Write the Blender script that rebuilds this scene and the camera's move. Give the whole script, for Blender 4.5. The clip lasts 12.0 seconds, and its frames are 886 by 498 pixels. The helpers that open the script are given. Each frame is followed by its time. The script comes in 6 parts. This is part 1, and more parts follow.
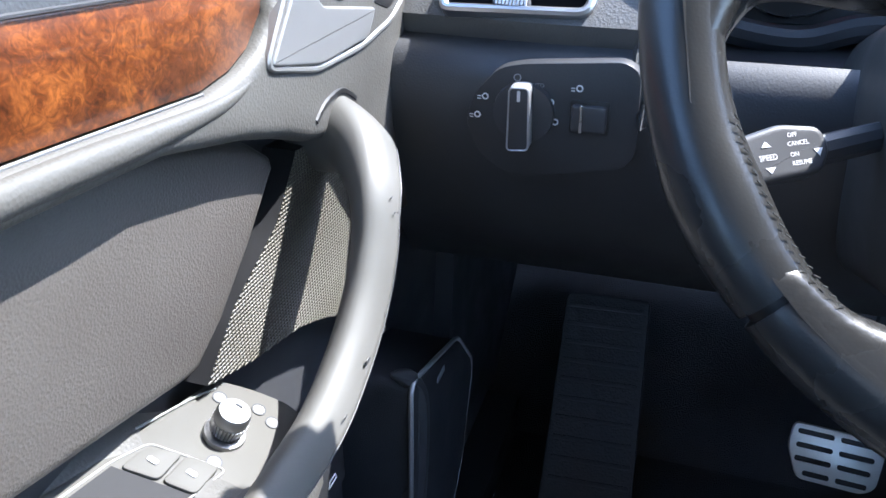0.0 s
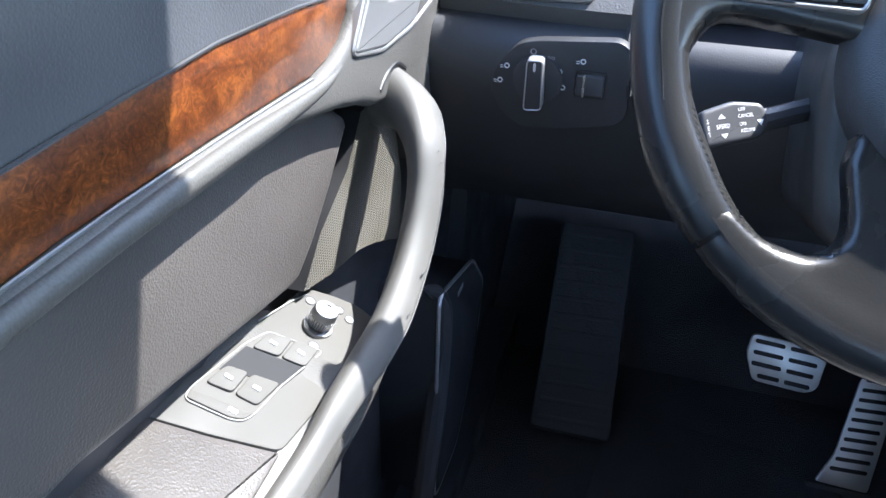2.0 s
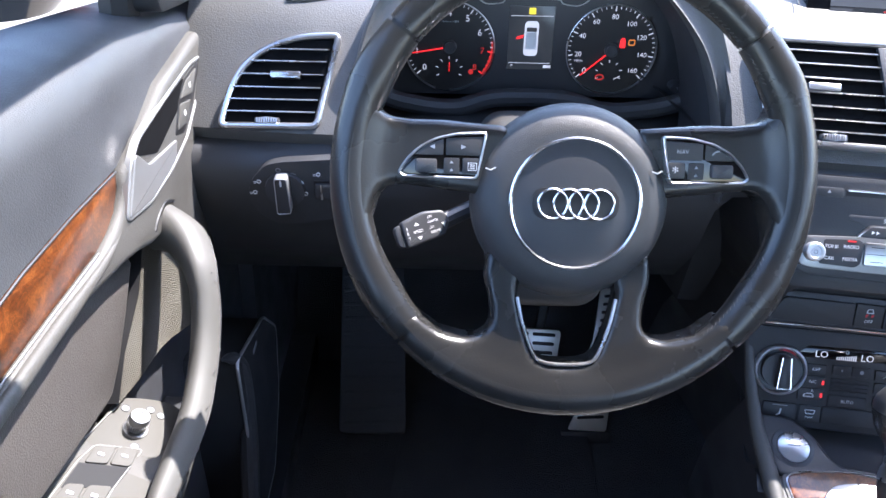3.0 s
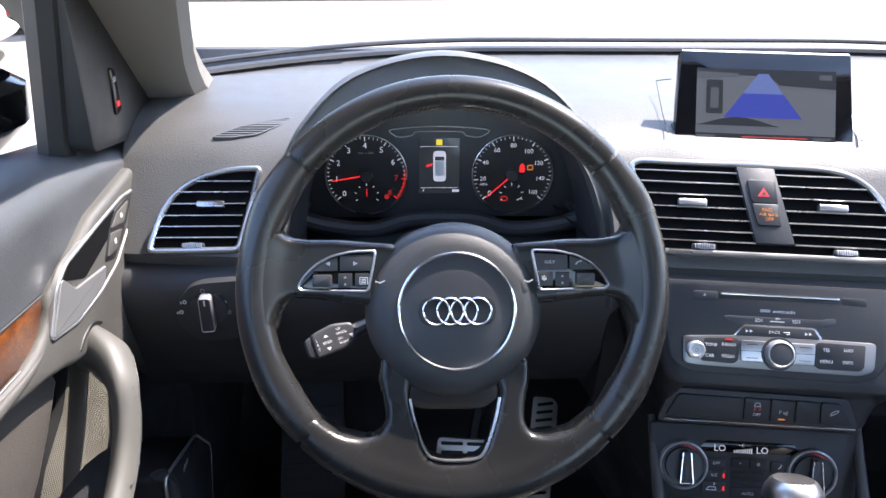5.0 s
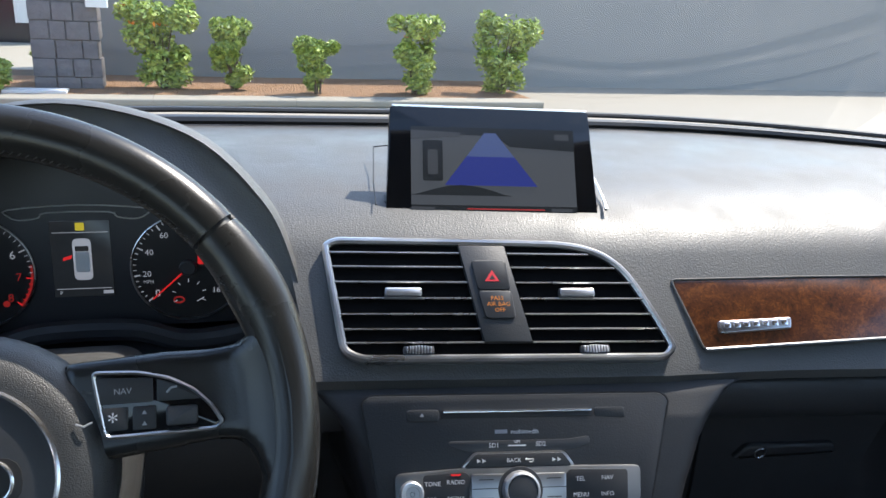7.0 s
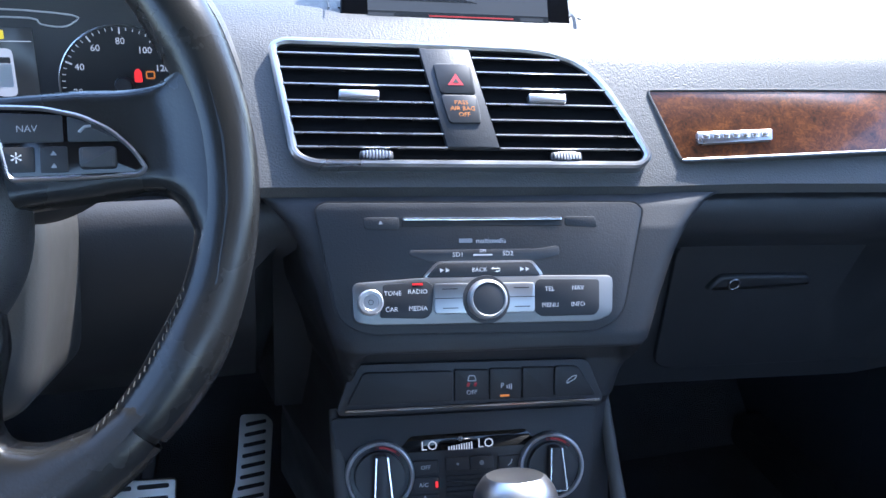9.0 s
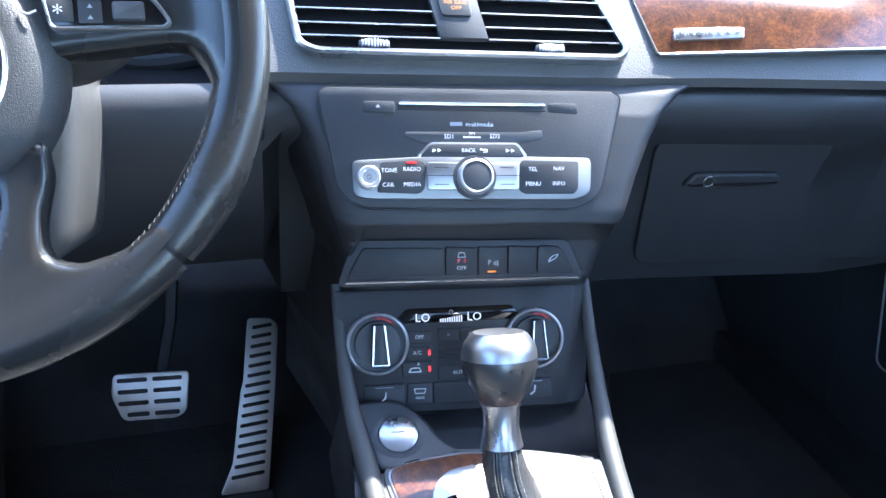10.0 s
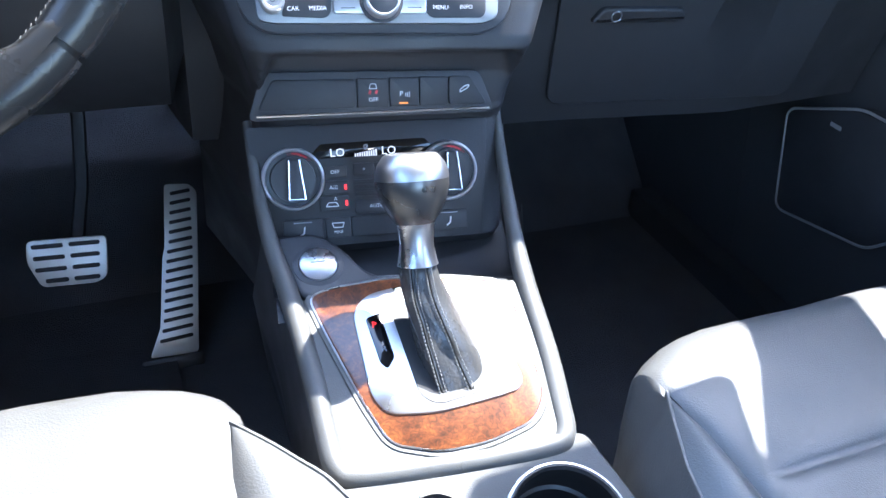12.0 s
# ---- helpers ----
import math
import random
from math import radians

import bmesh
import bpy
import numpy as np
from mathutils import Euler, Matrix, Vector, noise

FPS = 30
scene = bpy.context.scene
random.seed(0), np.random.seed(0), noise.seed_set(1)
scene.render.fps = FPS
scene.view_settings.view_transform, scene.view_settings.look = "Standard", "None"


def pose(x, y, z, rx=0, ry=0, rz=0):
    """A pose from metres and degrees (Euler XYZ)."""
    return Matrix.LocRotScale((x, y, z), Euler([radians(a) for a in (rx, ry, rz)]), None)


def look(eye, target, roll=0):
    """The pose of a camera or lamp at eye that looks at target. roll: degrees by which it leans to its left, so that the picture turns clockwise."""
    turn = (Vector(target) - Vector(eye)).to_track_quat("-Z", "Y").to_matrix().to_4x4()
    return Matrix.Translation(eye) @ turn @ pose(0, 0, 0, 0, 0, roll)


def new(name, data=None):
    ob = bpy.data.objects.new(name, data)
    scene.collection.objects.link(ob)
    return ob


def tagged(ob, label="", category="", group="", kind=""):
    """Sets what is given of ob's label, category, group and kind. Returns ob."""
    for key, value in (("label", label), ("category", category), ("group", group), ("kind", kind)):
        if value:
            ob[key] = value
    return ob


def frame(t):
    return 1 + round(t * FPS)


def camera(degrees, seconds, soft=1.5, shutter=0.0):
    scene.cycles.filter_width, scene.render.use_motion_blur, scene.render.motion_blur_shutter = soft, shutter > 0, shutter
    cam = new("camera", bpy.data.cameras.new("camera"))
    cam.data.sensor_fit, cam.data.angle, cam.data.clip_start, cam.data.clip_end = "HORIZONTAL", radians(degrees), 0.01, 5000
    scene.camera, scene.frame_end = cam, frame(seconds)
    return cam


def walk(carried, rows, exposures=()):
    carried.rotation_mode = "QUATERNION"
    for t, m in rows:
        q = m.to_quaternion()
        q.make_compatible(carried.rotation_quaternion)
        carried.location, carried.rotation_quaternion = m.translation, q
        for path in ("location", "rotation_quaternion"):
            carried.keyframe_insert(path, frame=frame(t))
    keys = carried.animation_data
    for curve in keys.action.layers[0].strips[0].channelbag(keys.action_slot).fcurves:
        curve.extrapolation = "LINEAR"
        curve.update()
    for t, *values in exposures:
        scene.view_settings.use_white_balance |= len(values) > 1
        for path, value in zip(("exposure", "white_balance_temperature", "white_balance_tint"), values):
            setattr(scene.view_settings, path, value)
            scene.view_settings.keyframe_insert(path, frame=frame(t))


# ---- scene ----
cam = camera(59.7, 12.0)
PATH = [
    (0, (-0.526, -0.275, 1.073), (-1.069, 1.395, 0.116), -0.6),
    (0.5, (-0.543, -0.289, 1.075), (-1.121, 1.35, 0.085), 0.4),
    (1, (-0.549, -0.321, 1.085), (-1.138, 1.286, 0.051), 0.3),
    (1.5, (-0.538, -0.352, 1.106), (-1.098, 1.237, 0.029), 0.1),
    (2, (-0.523, -0.396, 1.148), (-1.007, 1.191, 0.031), 0.4),
    (2.5, (-0.483, -0.44, 1.259), (-0.72, 1.168, 0.094), 1.0),
    (3, (-0.457, -0.475, 1.339), (-0.464, 1.139, 0.158), 1.2),
    (3.5, (-0.427, -0.505, 1.368), (-0.358, 1.151, 0.249), 0.7),
    (3.7, (-0.416, -0.506, 1.375), (-0.345, 1.174, 0.293), 0.6),
    (5.3, (-0.379, -0.541, 1.363), (-0.315, 1.258, 0.491), 0.6),
    (5.5, (-0.365, -0.523, 1.346), (-0.263, 1.291, 0.51), 1.0),
    (6, (-0.303, -0.457, 1.311), (-0.044, 1.388, 0.584), 2.3),
    (6.5, (-0.238, -0.398, 1.306), (0.164, 1.447, 0.647), 3.1),
    (6.7, (-0.219, -0.376, 1.293), (0.225, 1.465, 0.65), 3.2),
    (8.3, (-0.195, -0.315, 1.191), (0.359, 1.458, 0.45), 3.2),
    (8.5, (-0.193, -0.32, 1.18), (0.362, 1.443, 0.415), 3.4),
    (9, (-0.193, -0.344, 1.162), (0.36, 1.394, 0.342), 3.7),
    (9.5, (-0.198, -0.378, 1.141), (0.346, 1.339, 0.272), 4.1),
    (10, (-0.206, -0.421, 1.132), (0.338, 1.265, 0.204), 4.1),
    (10.5, (-0.203, -0.452, 1.118), (0.348, 1.196, 0.128), 4.2),
    (11, (-0.204, -0.466, 1.101), (0.358, 1.139, 0.048), 4.3),
    (11.5, (-0.202, -0.47, 1.09), (0.407, 1.082, -0.014), 4.7),
    (12, (-0.203, -0.466, 1.087), (0.482, 1.027, -0.053), 5.4),
]
EXPOSURES = [(0.0, 3.1, 5450, 14), (2.0, 3.13, 5500, 14), (3.5, 2.91, 5900, 21), (5.5, 2.4, 6250, 17), (6.0, 2.1, 6350, 14), (6.5, 1.55, 6300, 12), (8.5, 2.15, 5600, 14), (9.0, 2.63, 5350, 15), (9.5, 3.18, 5300, 13), (10.5, 3.97, 5450, 12), (11.0, 4.1, 5500, 12), (12.0, 3.87, 5500, 13)]
walk(cam, [(t, look(eye, target, roll)) for t, eye, target, roll in PATH], EXPOSURES)

# ---- sun, sky, exposure ----
SUN = Vector((0.475, 0.335, 0.815)).normalized()
world = bpy.data.worlds.new("sky")
scene.world = world
world.use_nodes = True
wn = world.node_tree.nodes
sky = wn.new("ShaderNodeTexSky")
sky.sky_type = "NISHITA"
sky.sun_disc = False
sky.air_density = 1.4
sky.dust_density = 1.0
sky.sun_elevation = math.asin(SUN.z)
sky.sun_rotation = math.atan2(SUN.x, SUN.y)
world.node_tree.links.new(sky.outputs[0], wn["Background"].inputs[0])
wn["Background"].inputs[1].default_value = 0.15
lamp = bpy.data.lights.new("sun", "SUN")
lamp.energy, lamp.angle, lamp.color = 2.8, radians(0.53), (1.0, 0.92, 0.77)
sun = new("sun", lamp)
sun.matrix_world = look(SUN * 50, (0, 0, 0))

# ---- materials ----


def mat(name, color, rough=0.5, metal=0.0, spec=0.5, grain=0.0, bump=0.0, scale=400.0, vary=0.15, emit=None, power=1.0, coat=0.0, worn=0.0, rvary=0.12):
    """A surface with fine grain relief, a slow drift of tone and a rougher, dustier wear pattern."""
    m = bpy.data.materials.new(name)
    m.use_nodes = True
    t = m.node_tree
    n, l = t.nodes, t.links
    b = n["Principled BSDF"]
    b.inputs["Base Color"].default_value = (*color, 1)
    b.inputs["Roughness"].default_value = rough
    b.inputs["Metallic"].default_value = metal
    b.inputs["Specular IOR Level"].default_value = spec
    b.inputs["Coat Weight"].default_value = coat
    b.inputs["Coat Roughness"].default_value = 0.14
    if emit:
        b.inputs["Emission Color"].default_value = (*emit, 1)
        b.inputs["Emission Strength"].default_value = power
        return m
    co = n.new("ShaderNodeTexCoord")
    slow = n.new("ShaderNodeTexNoise")
    slow.inputs["Scale"].default_value = 14
    slow.inputs["Detail"].default_value = 6
    fine = n.new("ShaderNodeTexNoise")
    fine.inputs["Scale"].default_value = scale
    fine.inputs["Detail"].default_value = 3
    for s in (slow, fine):
        l.new(co.outputs["Object"], s.inputs["Vector"])
    ramp = n.new("ShaderNodeMapRange")
    ramp.inputs["To Min"].default_value = 1 - vary
    ramp.inputs["To Max"].default_value = 1 + vary + worn
    l.new(slow.outputs["Fac"], ramp.inputs["Value"])
    mul = n.new("ShaderNodeMix")
    mul.data_type, mul.blend_type = "RGBA", "MULTIPLY"
    mul.inputs["Factor"].default_value = 1
    mul.inputs["A"].default_value = (*color, 1)
    l.new(ramp.outputs["Result"], mul.inputs["B"])
    l.new(mul.outputs["Result"], b.inputs["Base Color"])
    rr = n.new("ShaderNodeMapRange")
    rr.inputs["From Min"].default_value, rr.inputs["From Max"].default_value = 0.3, 0.7
    rr.inputs["To Min"].default_value, rr.inputs["To Max"].default_value = max(0.02, rough - rvary), min(1, rough + rvary)
    l.new(slow.outputs["Fac"], rr.inputs["Value"])
    l.new(rr.outputs["Result"], b.inputs["Roughness"])
    if bump:
        bp = n.new("ShaderNodeBump")
        bp.inputs["Strength"].default_value = bump
        bp.inputs["Distance"].default_value = grain or 0.0005
        if scale > 0:
            v = n.new("ShaderNodeTexVoronoi")
            v.inputs["Scale"].default_value = scale
            l.new(co.outputs["Object"], v.inputs["Vector"])
            mx = n.new("ShaderNodeMath")
            mx.operation = "ADD"
            l.new(v.outputs["Distance"], mx.inputs[0])
            l.new(fine.outputs["Fac"], mx.inputs[1])
            l.new(mx.outputs[0], bp.inputs["Height"])
        l.new(bp.outputs["Normal"], b.inputs["Normal"])
    return m


def burl(name):
    """Lacquered burl walnut: swirled orange-brown figure with dark eyes."""
    m = bpy.data.materials.new(name)
    m.use_nodes = True
    n, l = m.node_tree.nodes, m.node_tree.links
    b = n["Principled BSDF"]
    co = n.new("ShaderNodeTexCoord")
    big = n.new("ShaderNodeTexNoise")
    big.inputs["Scale"].default_value, big.inputs["Detail"].default_value, big.inputs["Distortion"].default_value = 28, 8, 1.6
    big.inputs["Roughness"].default_value = 0.68
    small = n.new("ShaderNodeTexNoise")
    small.inputs["Scale"].default_value, small.inputs["Detail"].default_value, small.inputs["Distortion"].default_value = 150, 6, 2.5
    l.new(co.outputs["Object"], big.inputs["Vector"])
    l.new(co.outputs["Object"], small.inputs["Vector"])
    ramp = n.new("ShaderNodeValToRGB")
    e = ramp.color_ramp.elements
    e[0].position, e[0].color = 0.35, (0.022, 0.006, 0.002, 1)
    e[1].position, e[1].color = 0.67, (0.25, 0.08, 0.016, 1)
    mid = e.new(0.5)
    mid.color = (0.1, 0.028, 0.0065, 1)
    mix = n.new("ShaderNodeMix")
    mix.data_type = "FLOAT"
    mix.inputs["Factor"].default_value = 0.4
    l.new(big.outputs["Fac"], mix.inputs["A"])
    l.new(small.outputs["Fac"], mix.inputs["B"])
    l.new(mix.outputs["Result"], ramp.inputs["Fac"])
    l.new(ramp.outputs["Color"], b.inputs["Base Color"])
    b.inputs["Roughness"].default_value = 0.32
    b.inputs["Coat Weight"].default_value = 0.35
    b.inputs["Coat Roughness"].default_value = 0.05
    return m


def pane(name, tint=(1, 1, 1), gloss=1.0):
    """Thin clear glass: see-through, with a Fresnel reflection."""
    m = bpy.data.materials.new(name)
    m.use_nodes = True
    n, l = m.node_tree.nodes, m.node_tree.links
    n.remove(n["Principled BSDF"])
    f = n.new("ShaderNodeFresnel")
    f.inputs["IOR"].default_value = 1.5
    g = n.new("ShaderNodeBsdfGlossy")
    g.inputs["Roughness"].default_value = 0.02
    t = n.new("ShaderNodeBsdfTransparent")
    t.inputs["Color"].default_value = (*tint, 1)
    k = n.new("ShaderNodeMath")
    k.operation = "MULTIPLY"
    k.inputs[1].default_value = gloss
    mx = n.new("ShaderNodeMixShader")
    l.new(f.outputs[0], k.inputs[0])
    l.new(k.outputs[0], mx.inputs[0])
    l.new(t.outputs[0], mx.inputs[1])
    l.new(g.outputs[0], mx.inputs[2])
    l.new(mx.outputs[0], n["Material Output"].inputs[0])
    return m


LIT = 0.2  # lamps and displays against the daylight
DASH = mat("grained_dash", (0.075, 0.074, 0.072), 0.48, bump=0.42, grain=0.0005, scale=600, vary=0.1)
LOWER = mat("smooth_dash", (0.031, 0.032, 0.035), 0.5, bump=0.25, grain=0.0003, scale=700, vary=0.12)
DARK = mat("dark_plastic", (0.043, 0.044, 0.048), 0.45, bump=0.15, grain=0.0002, scale=900)
BLACK = mat("black_plastic", (0.014, 0.014, 0.015), 0.5, vary=0.2)
GLOSS = mat("gloss_black", (0.006, 0.006, 0.007), 0.08, vary=0.2, rvary=0.05)
KEYMAT = mat("key_plastic", (0.024, 0.025, 0.028), 0.5, vary=0.15)
WHEEL = mat("worn_wheel_leather", (0.019, 0.0187, 0.018), 0.27, spec=0.5, bump=0.1, grain=0.0003, scale=700, vary=0.15, worn=0.1, rvary=0.05)
PAD = mat("hub_plastic", (0.045, 0.045, 0.046), 0.45, bump=0.5, grain=0.0004, scale=1300, vary=0.1)
DOOR = mat("door_plastic", (0.07, 0.067, 0.06), 0.55, bump=0.35, grain=0.0004, scale=520, vary=0.1)
HANDLE = mat("scuffed_handle", (0.092, 0.089, 0.081), 0.55, bump=0.08, grain=0.0002, scale=800, vary=0.14)
SWITCHPANEL = mat("satin_grey_panel", (0.085, 0.082, 0.074), 0.68, spec=0.25, bump=0.06, grain=0.0002, scale=900, vary=0.08)
DOORLEATHER = mat("door_leather", (0.07, 0.0635, 0.057), 0.45, bump=0.55, grain=0.0004, scale=650, vary=0.12)
DOORTOP = mat("door_top_vinyl", (0.045, 0.047, 0.051), 0.5, bump=0.45, grain=0.0004, scale=620, vary=0.1)
SEAT = mat("seat_leather", (0.075, 0.075, 0.073), 0.45, bump=0.35, grain=0.0004, scale=620, vary=0.08)
CONSOLE = mat("console_plastic", (0.07, 0.07, 0.067), 0.52, bump=0.3, grain=0.0003, scale=900, vary=0.1)
CARPET = mat("carpet", (0.11, 0.11, 0.116), 0.95, bump=1.0, grain=0.002, scale=600, vary=0.3, spec=0.1)
MATTING = mat("ribbed_rubber", (0.075, 0.076, 0.08), 0.8, bump=0.4, grain=0.001, scale=300, vary=0.25)
CHROME = mat("chrome", (0.85, 0.85, 0.87), 0.22, 1.0, vary=0.05, rvary=0.06)
SATIN = mat("satin_silver", (0.52, 0.52, 0.53), 0.32, 1.0, bump=0.03, scale=1500, vary=0.06)
STEEL = mat("brushed_pedal_steel", (0.8, 0.78, 0.73), 0.42, 0.65, bump=0.05, grain=0.0002, scale=900, vary=0.14)
COLUMN = mat("column_plastic", (0.06, 0.058, 0.054), 0.4, bump=0.2, grain=0.0003, scale=700, vary=0.1)
# pale highlight painted on lit, worn switch edges; also the mirror marks' faces
EDGE = mat("worn_highlight_and_mark", (0.22, 0.22, 0.21), 0.4, vary=0.2)
OUTLINE = mat("brushed_outline", (0.5, 0.5, 0.51), 0.42, 0.7, vary=0.05)
# near-black for shade painted into the vent ducts and the opener
DEEPSHADE = mat("painted_deep_shade", (0.003, 0.003, 0.0035), 0.9, spec=0.1)
OPENER = mat("satin_opener_paint", (0.3, 0.3, 0.295), 0.38, 0.6, vary=0.06)
BRUSHED = mat("brushed_opener", (0.27, 0.27, 0.27), 0.46, 1.0, bump=0.03, scale=1500, vary=0.06)
HOLLOWSHADE = mat("painted_hollow_shade", (0.035, 0.035, 0.036), 0.9, spec=0.1)
PALETHREAD = mat("pale_thread", (0.2, 0.2, 0.19), 0.8)
STITCH = mat("grey_thread", (0.035, 0.035, 0.034), 0.85)
MESHM = mat("perforated_grille", (0.075, 0.068, 0.05), 0.4, spec=0.8, vary=0.1)
SPEAKER = mat("speaker_cloth", (0.02, 0.021, 0.025), 0.7, bump=0.6, grain=0.0006, scale=1100)
SLAT = mat("vent_slat", (0.02, 0.02, 0.021), 0.3, vary=0.1)
SLATEDGE = mat("vent_slat_edge", (0.5, 0.5, 0.5), 0.3, 0.9, vary=0.05)
WOOD = burl("burl_wood")
PILLAR = mat("pillar_cloth", (0.16, 0.15, 0.135), 0.85, bump=0.5, grain=0.0005, scale=900, vary=0.08, spec=0.2)
WHITE = mat("white_print", (0.75, 0.75, 0.75), 0.5)
PRINTDIM = mat("worn_print", (0.2, 0.21, 0.22), 0.6)
GREYPRINT = mat("grey_print", (0.32, 0.33, 0.35), 0.5)
REDPRINT = mat("red_print", (0.6, 0.03, 0.04), 0.45)
WLIT = mat("lit_white", (0.4, 0.4, 0.4), 0.5, emit=(0.9, 0.92, 1.0), power=0.42 * LIT)
RLIT = mat("lit_red", (0.3, 0.0, 0.0), 0.5, emit=(1.0, 0.03, 0.03), power=0.9 * LIT)
RDIM = mat("lit_dark_red", (0.2, 0.0, 0.0), 0.5, emit=(1.0, 0.06, 0.05), power=0.3 * LIT)
OLIT = mat("lit_orange", (0.3, 0.1, 0.0), 0.5, emit=(1.0, 0.3, 0.05), power=0.45 * LIT)
YLIT = mat("lit_yellow", (0.3, 0.25, 0.0), 0.5, emit=(0.95, 0.75, 0.05), power=0.7 * LIT)
SCRGREY = mat("screen_grey", (0.02, 0.02, 0.02), 0.2, emit=(0.3, 0.33, 0.37), power=0.32 * LIT)
SCRDARK = mat("screen_dark", (0.01, 0.01, 0.01), 0.2, emit=(0.05, 0.06, 0.07), power=0.4 * LIT)
SCRMID = mat("screen_mid", (0.01, 0.01, 0.01), 0.2, emit=(0.2, 0.22, 0.25), power=0.4 * LIT)
SCRBLUE = mat("screen_blue", (0.0, 0.0, 0.02), 0.2, emit=(0.1, 0.14, 0.62), power=0.5 * LIT)
SCRBLUE2 = mat("screen_light_blue", (0.0, 0.0, 0.02), 0.2, emit=(0.24, 0.34, 0.68), power=0.5 * LIT)
CONCRETE = mat("concrete", (0.27, 0.24, 0.195), 0.85, bump=0.3, grain=0.003, scale=60, vary=0.1)
KERBMAT = mat("kerb_concrete", (0.3, 0.27, 0.22), 0.85, bump=0.3, grain=0.003, scale=60, vary=0.1)
MULCH = mat("wood_mulch", (0.3, 0.17, 0.09), 0.95, bump=1.0, grain=0.03, scale=40, vary=0.45)
WALLM = mat("grey_stucco", (0.27, 0.265, 0.262), 0.9, bump=0.4, grain=0.006, scale=50, vary=0.1)
STONEM = mat("stacked_stone", (0.14, 0.13, 0.135), 0.9, bump=0.5, grain=0.01, scale=30, vary=0.35)
SHOPDARK = mat("dark_shopfront", (0.02, 0.022, 0.026), 0.15, vary=0.2)
PALE = mat("pale_paint", (0.7, 0.7, 0.68), 0.7, vary=0.08)
CARRED = mat("red_car_paint", (0.42, 0.012, 0.02), 0.25, coat=0.8, vary=0.05)
LEAF = mat("leaf", (0.2, 0.28, 0.06), 0.55, vary=0.5, scale=20)
LEAF2 = mat("sunny_leaf", (0.38, 0.45, 0.09), 0.55, vary=0.4, scale=20)
FLOWER = mat("orange_flower", (0.7, 0.22, 0.01), 0.6)
BARK = mat("bark", (0.1, 0.07, 0.04), 0.9, bump=0.6, grain=0.004, scale=90)
GLASS = pane("windscreen_glass", (0.93, 0.95, 0.94))

# ---- mesh helpers ----


def thing(name, label, category, m=None, group="", kind=""):
    ob = new(name)
    ob.empty_display_size = 0.05
    ob.matrix_basis = m or Matrix()
    return tagged(ob, label, category, group, kind)


def part(name, bm, material, parent=None, label="", sharp=35):
    me = bpy.data.meshes.new(name)
    bmesh.ops.recalc_face_normals(bm, faces=bm.faces[:])
    bm.to_mesh(me)
    bm.free()
    me.polygons.foreach_set("use_smooth", [True] * len(me.polygons))
    me.set_sharp_from_angle(angle=radians(sharp))
    me.materials.append(material)
    ob = new(name, me)
    ob.parent = parent
    if label:
        tagged(ob, label)
    return ob


def PL(x, y, z, tilt, yaw=0):
    """A panel's frame: u to the right, v up its slope (its top leans forward by tilt), n towards the cabin."""
    a, b = radians(tilt), radians(yaw)
    u = Vector((math.cos(b), math.sin(b), 0))
    v = Vector((-math.sin(b) * math.sin(a), math.cos(b) * math.sin(a), math.cos(a)))
    m = Matrix((u, v, u.cross(v))).transposed().to_4x4()
    m.translation = (x, y, z)
    return m


def rp(pts, r, n=4):
    """A polygon with rounded corners."""
    out = []
    k = len(pts)
    for i in range(k):
        p, a, b = Vector(pts[i]), Vector(pts[i - 1]), Vector(pts[(i + 1) % k])
        da, db = (a - p), (b - p)
        q = min(r, da.length * 0.48, db.length * 0.48)
        s, e = p + da.normalized() * q, p + db.normalized() * q
        for j in range(n + 1):
            f = j / n
            out.append((s.lerp(p, f)).lerp(p.lerp(e, f), f))
    return [(v.x, v.y) for v in out]


def inset(poly, d):
    """A polygon drawn in (or, with minus, out) by about d."""
    k = len(poly)
    area = sum(poly[i - 1][0] * poly[i][1] - poly[i][0] * poly[i - 1][1] for i in range(k))
    s = 1 if area > 0 else -1
    out = []
    for i in range(k):
        a, p, b = Vector(poly[i - 1]), Vector(poly[i]), Vector(poly[(i + 1) % k])
        n1 = Vector((-(p - a).y, (p - a).x)).normalized() if (p - a).length > 1e-9 else Vector((0, 0))
        n2 = Vector((-(b - p).y, (b - p).x)).normalized() if (b - p).length > 1e-9 else n1
        n = (n1 + n2).normalized() if (n1 + n2).length > 1e-6 else n1
        out.append(tuple(p + n * d * s))
    return out


def prism(poly, d0, d1, bev=0.0, seg=2, bm=None, dish=None):
    bm = bm or bmesh.new()
    lo = [bm.verts.new((x, y, d0)) for x, y in poly]
    rings = [lo]
    if bev:
        for j in range(seg + 1):
            a = j / seg * math.pi / 2
            q = inset(poly, bev * (1 - math.cos(a)))
            rings.append([bm.verts.new((x, y, d1 - bev + bev * math.sin(a))) for x, y in q])
    else:
        rings.append([bm.verts.new((x, y, d1)) for x, y in poly])
    if 0 < bev < 0.007 and seg > 2:
        rings.append([bm.verts.new((x, y, d1)) for x, y in inset(poly, bev + min(0.0012, bev * 0.5))])
    k = len(poly)
    for a, b in zip(rings, rings[1:]):
        for i in range(k):
            bm.faces.new((a[i - 1], a[i], b[i], b[i - 1]))
    bm.faces.new(lo[::-1])
    bm.faces.new(rings[-1])
    return bm


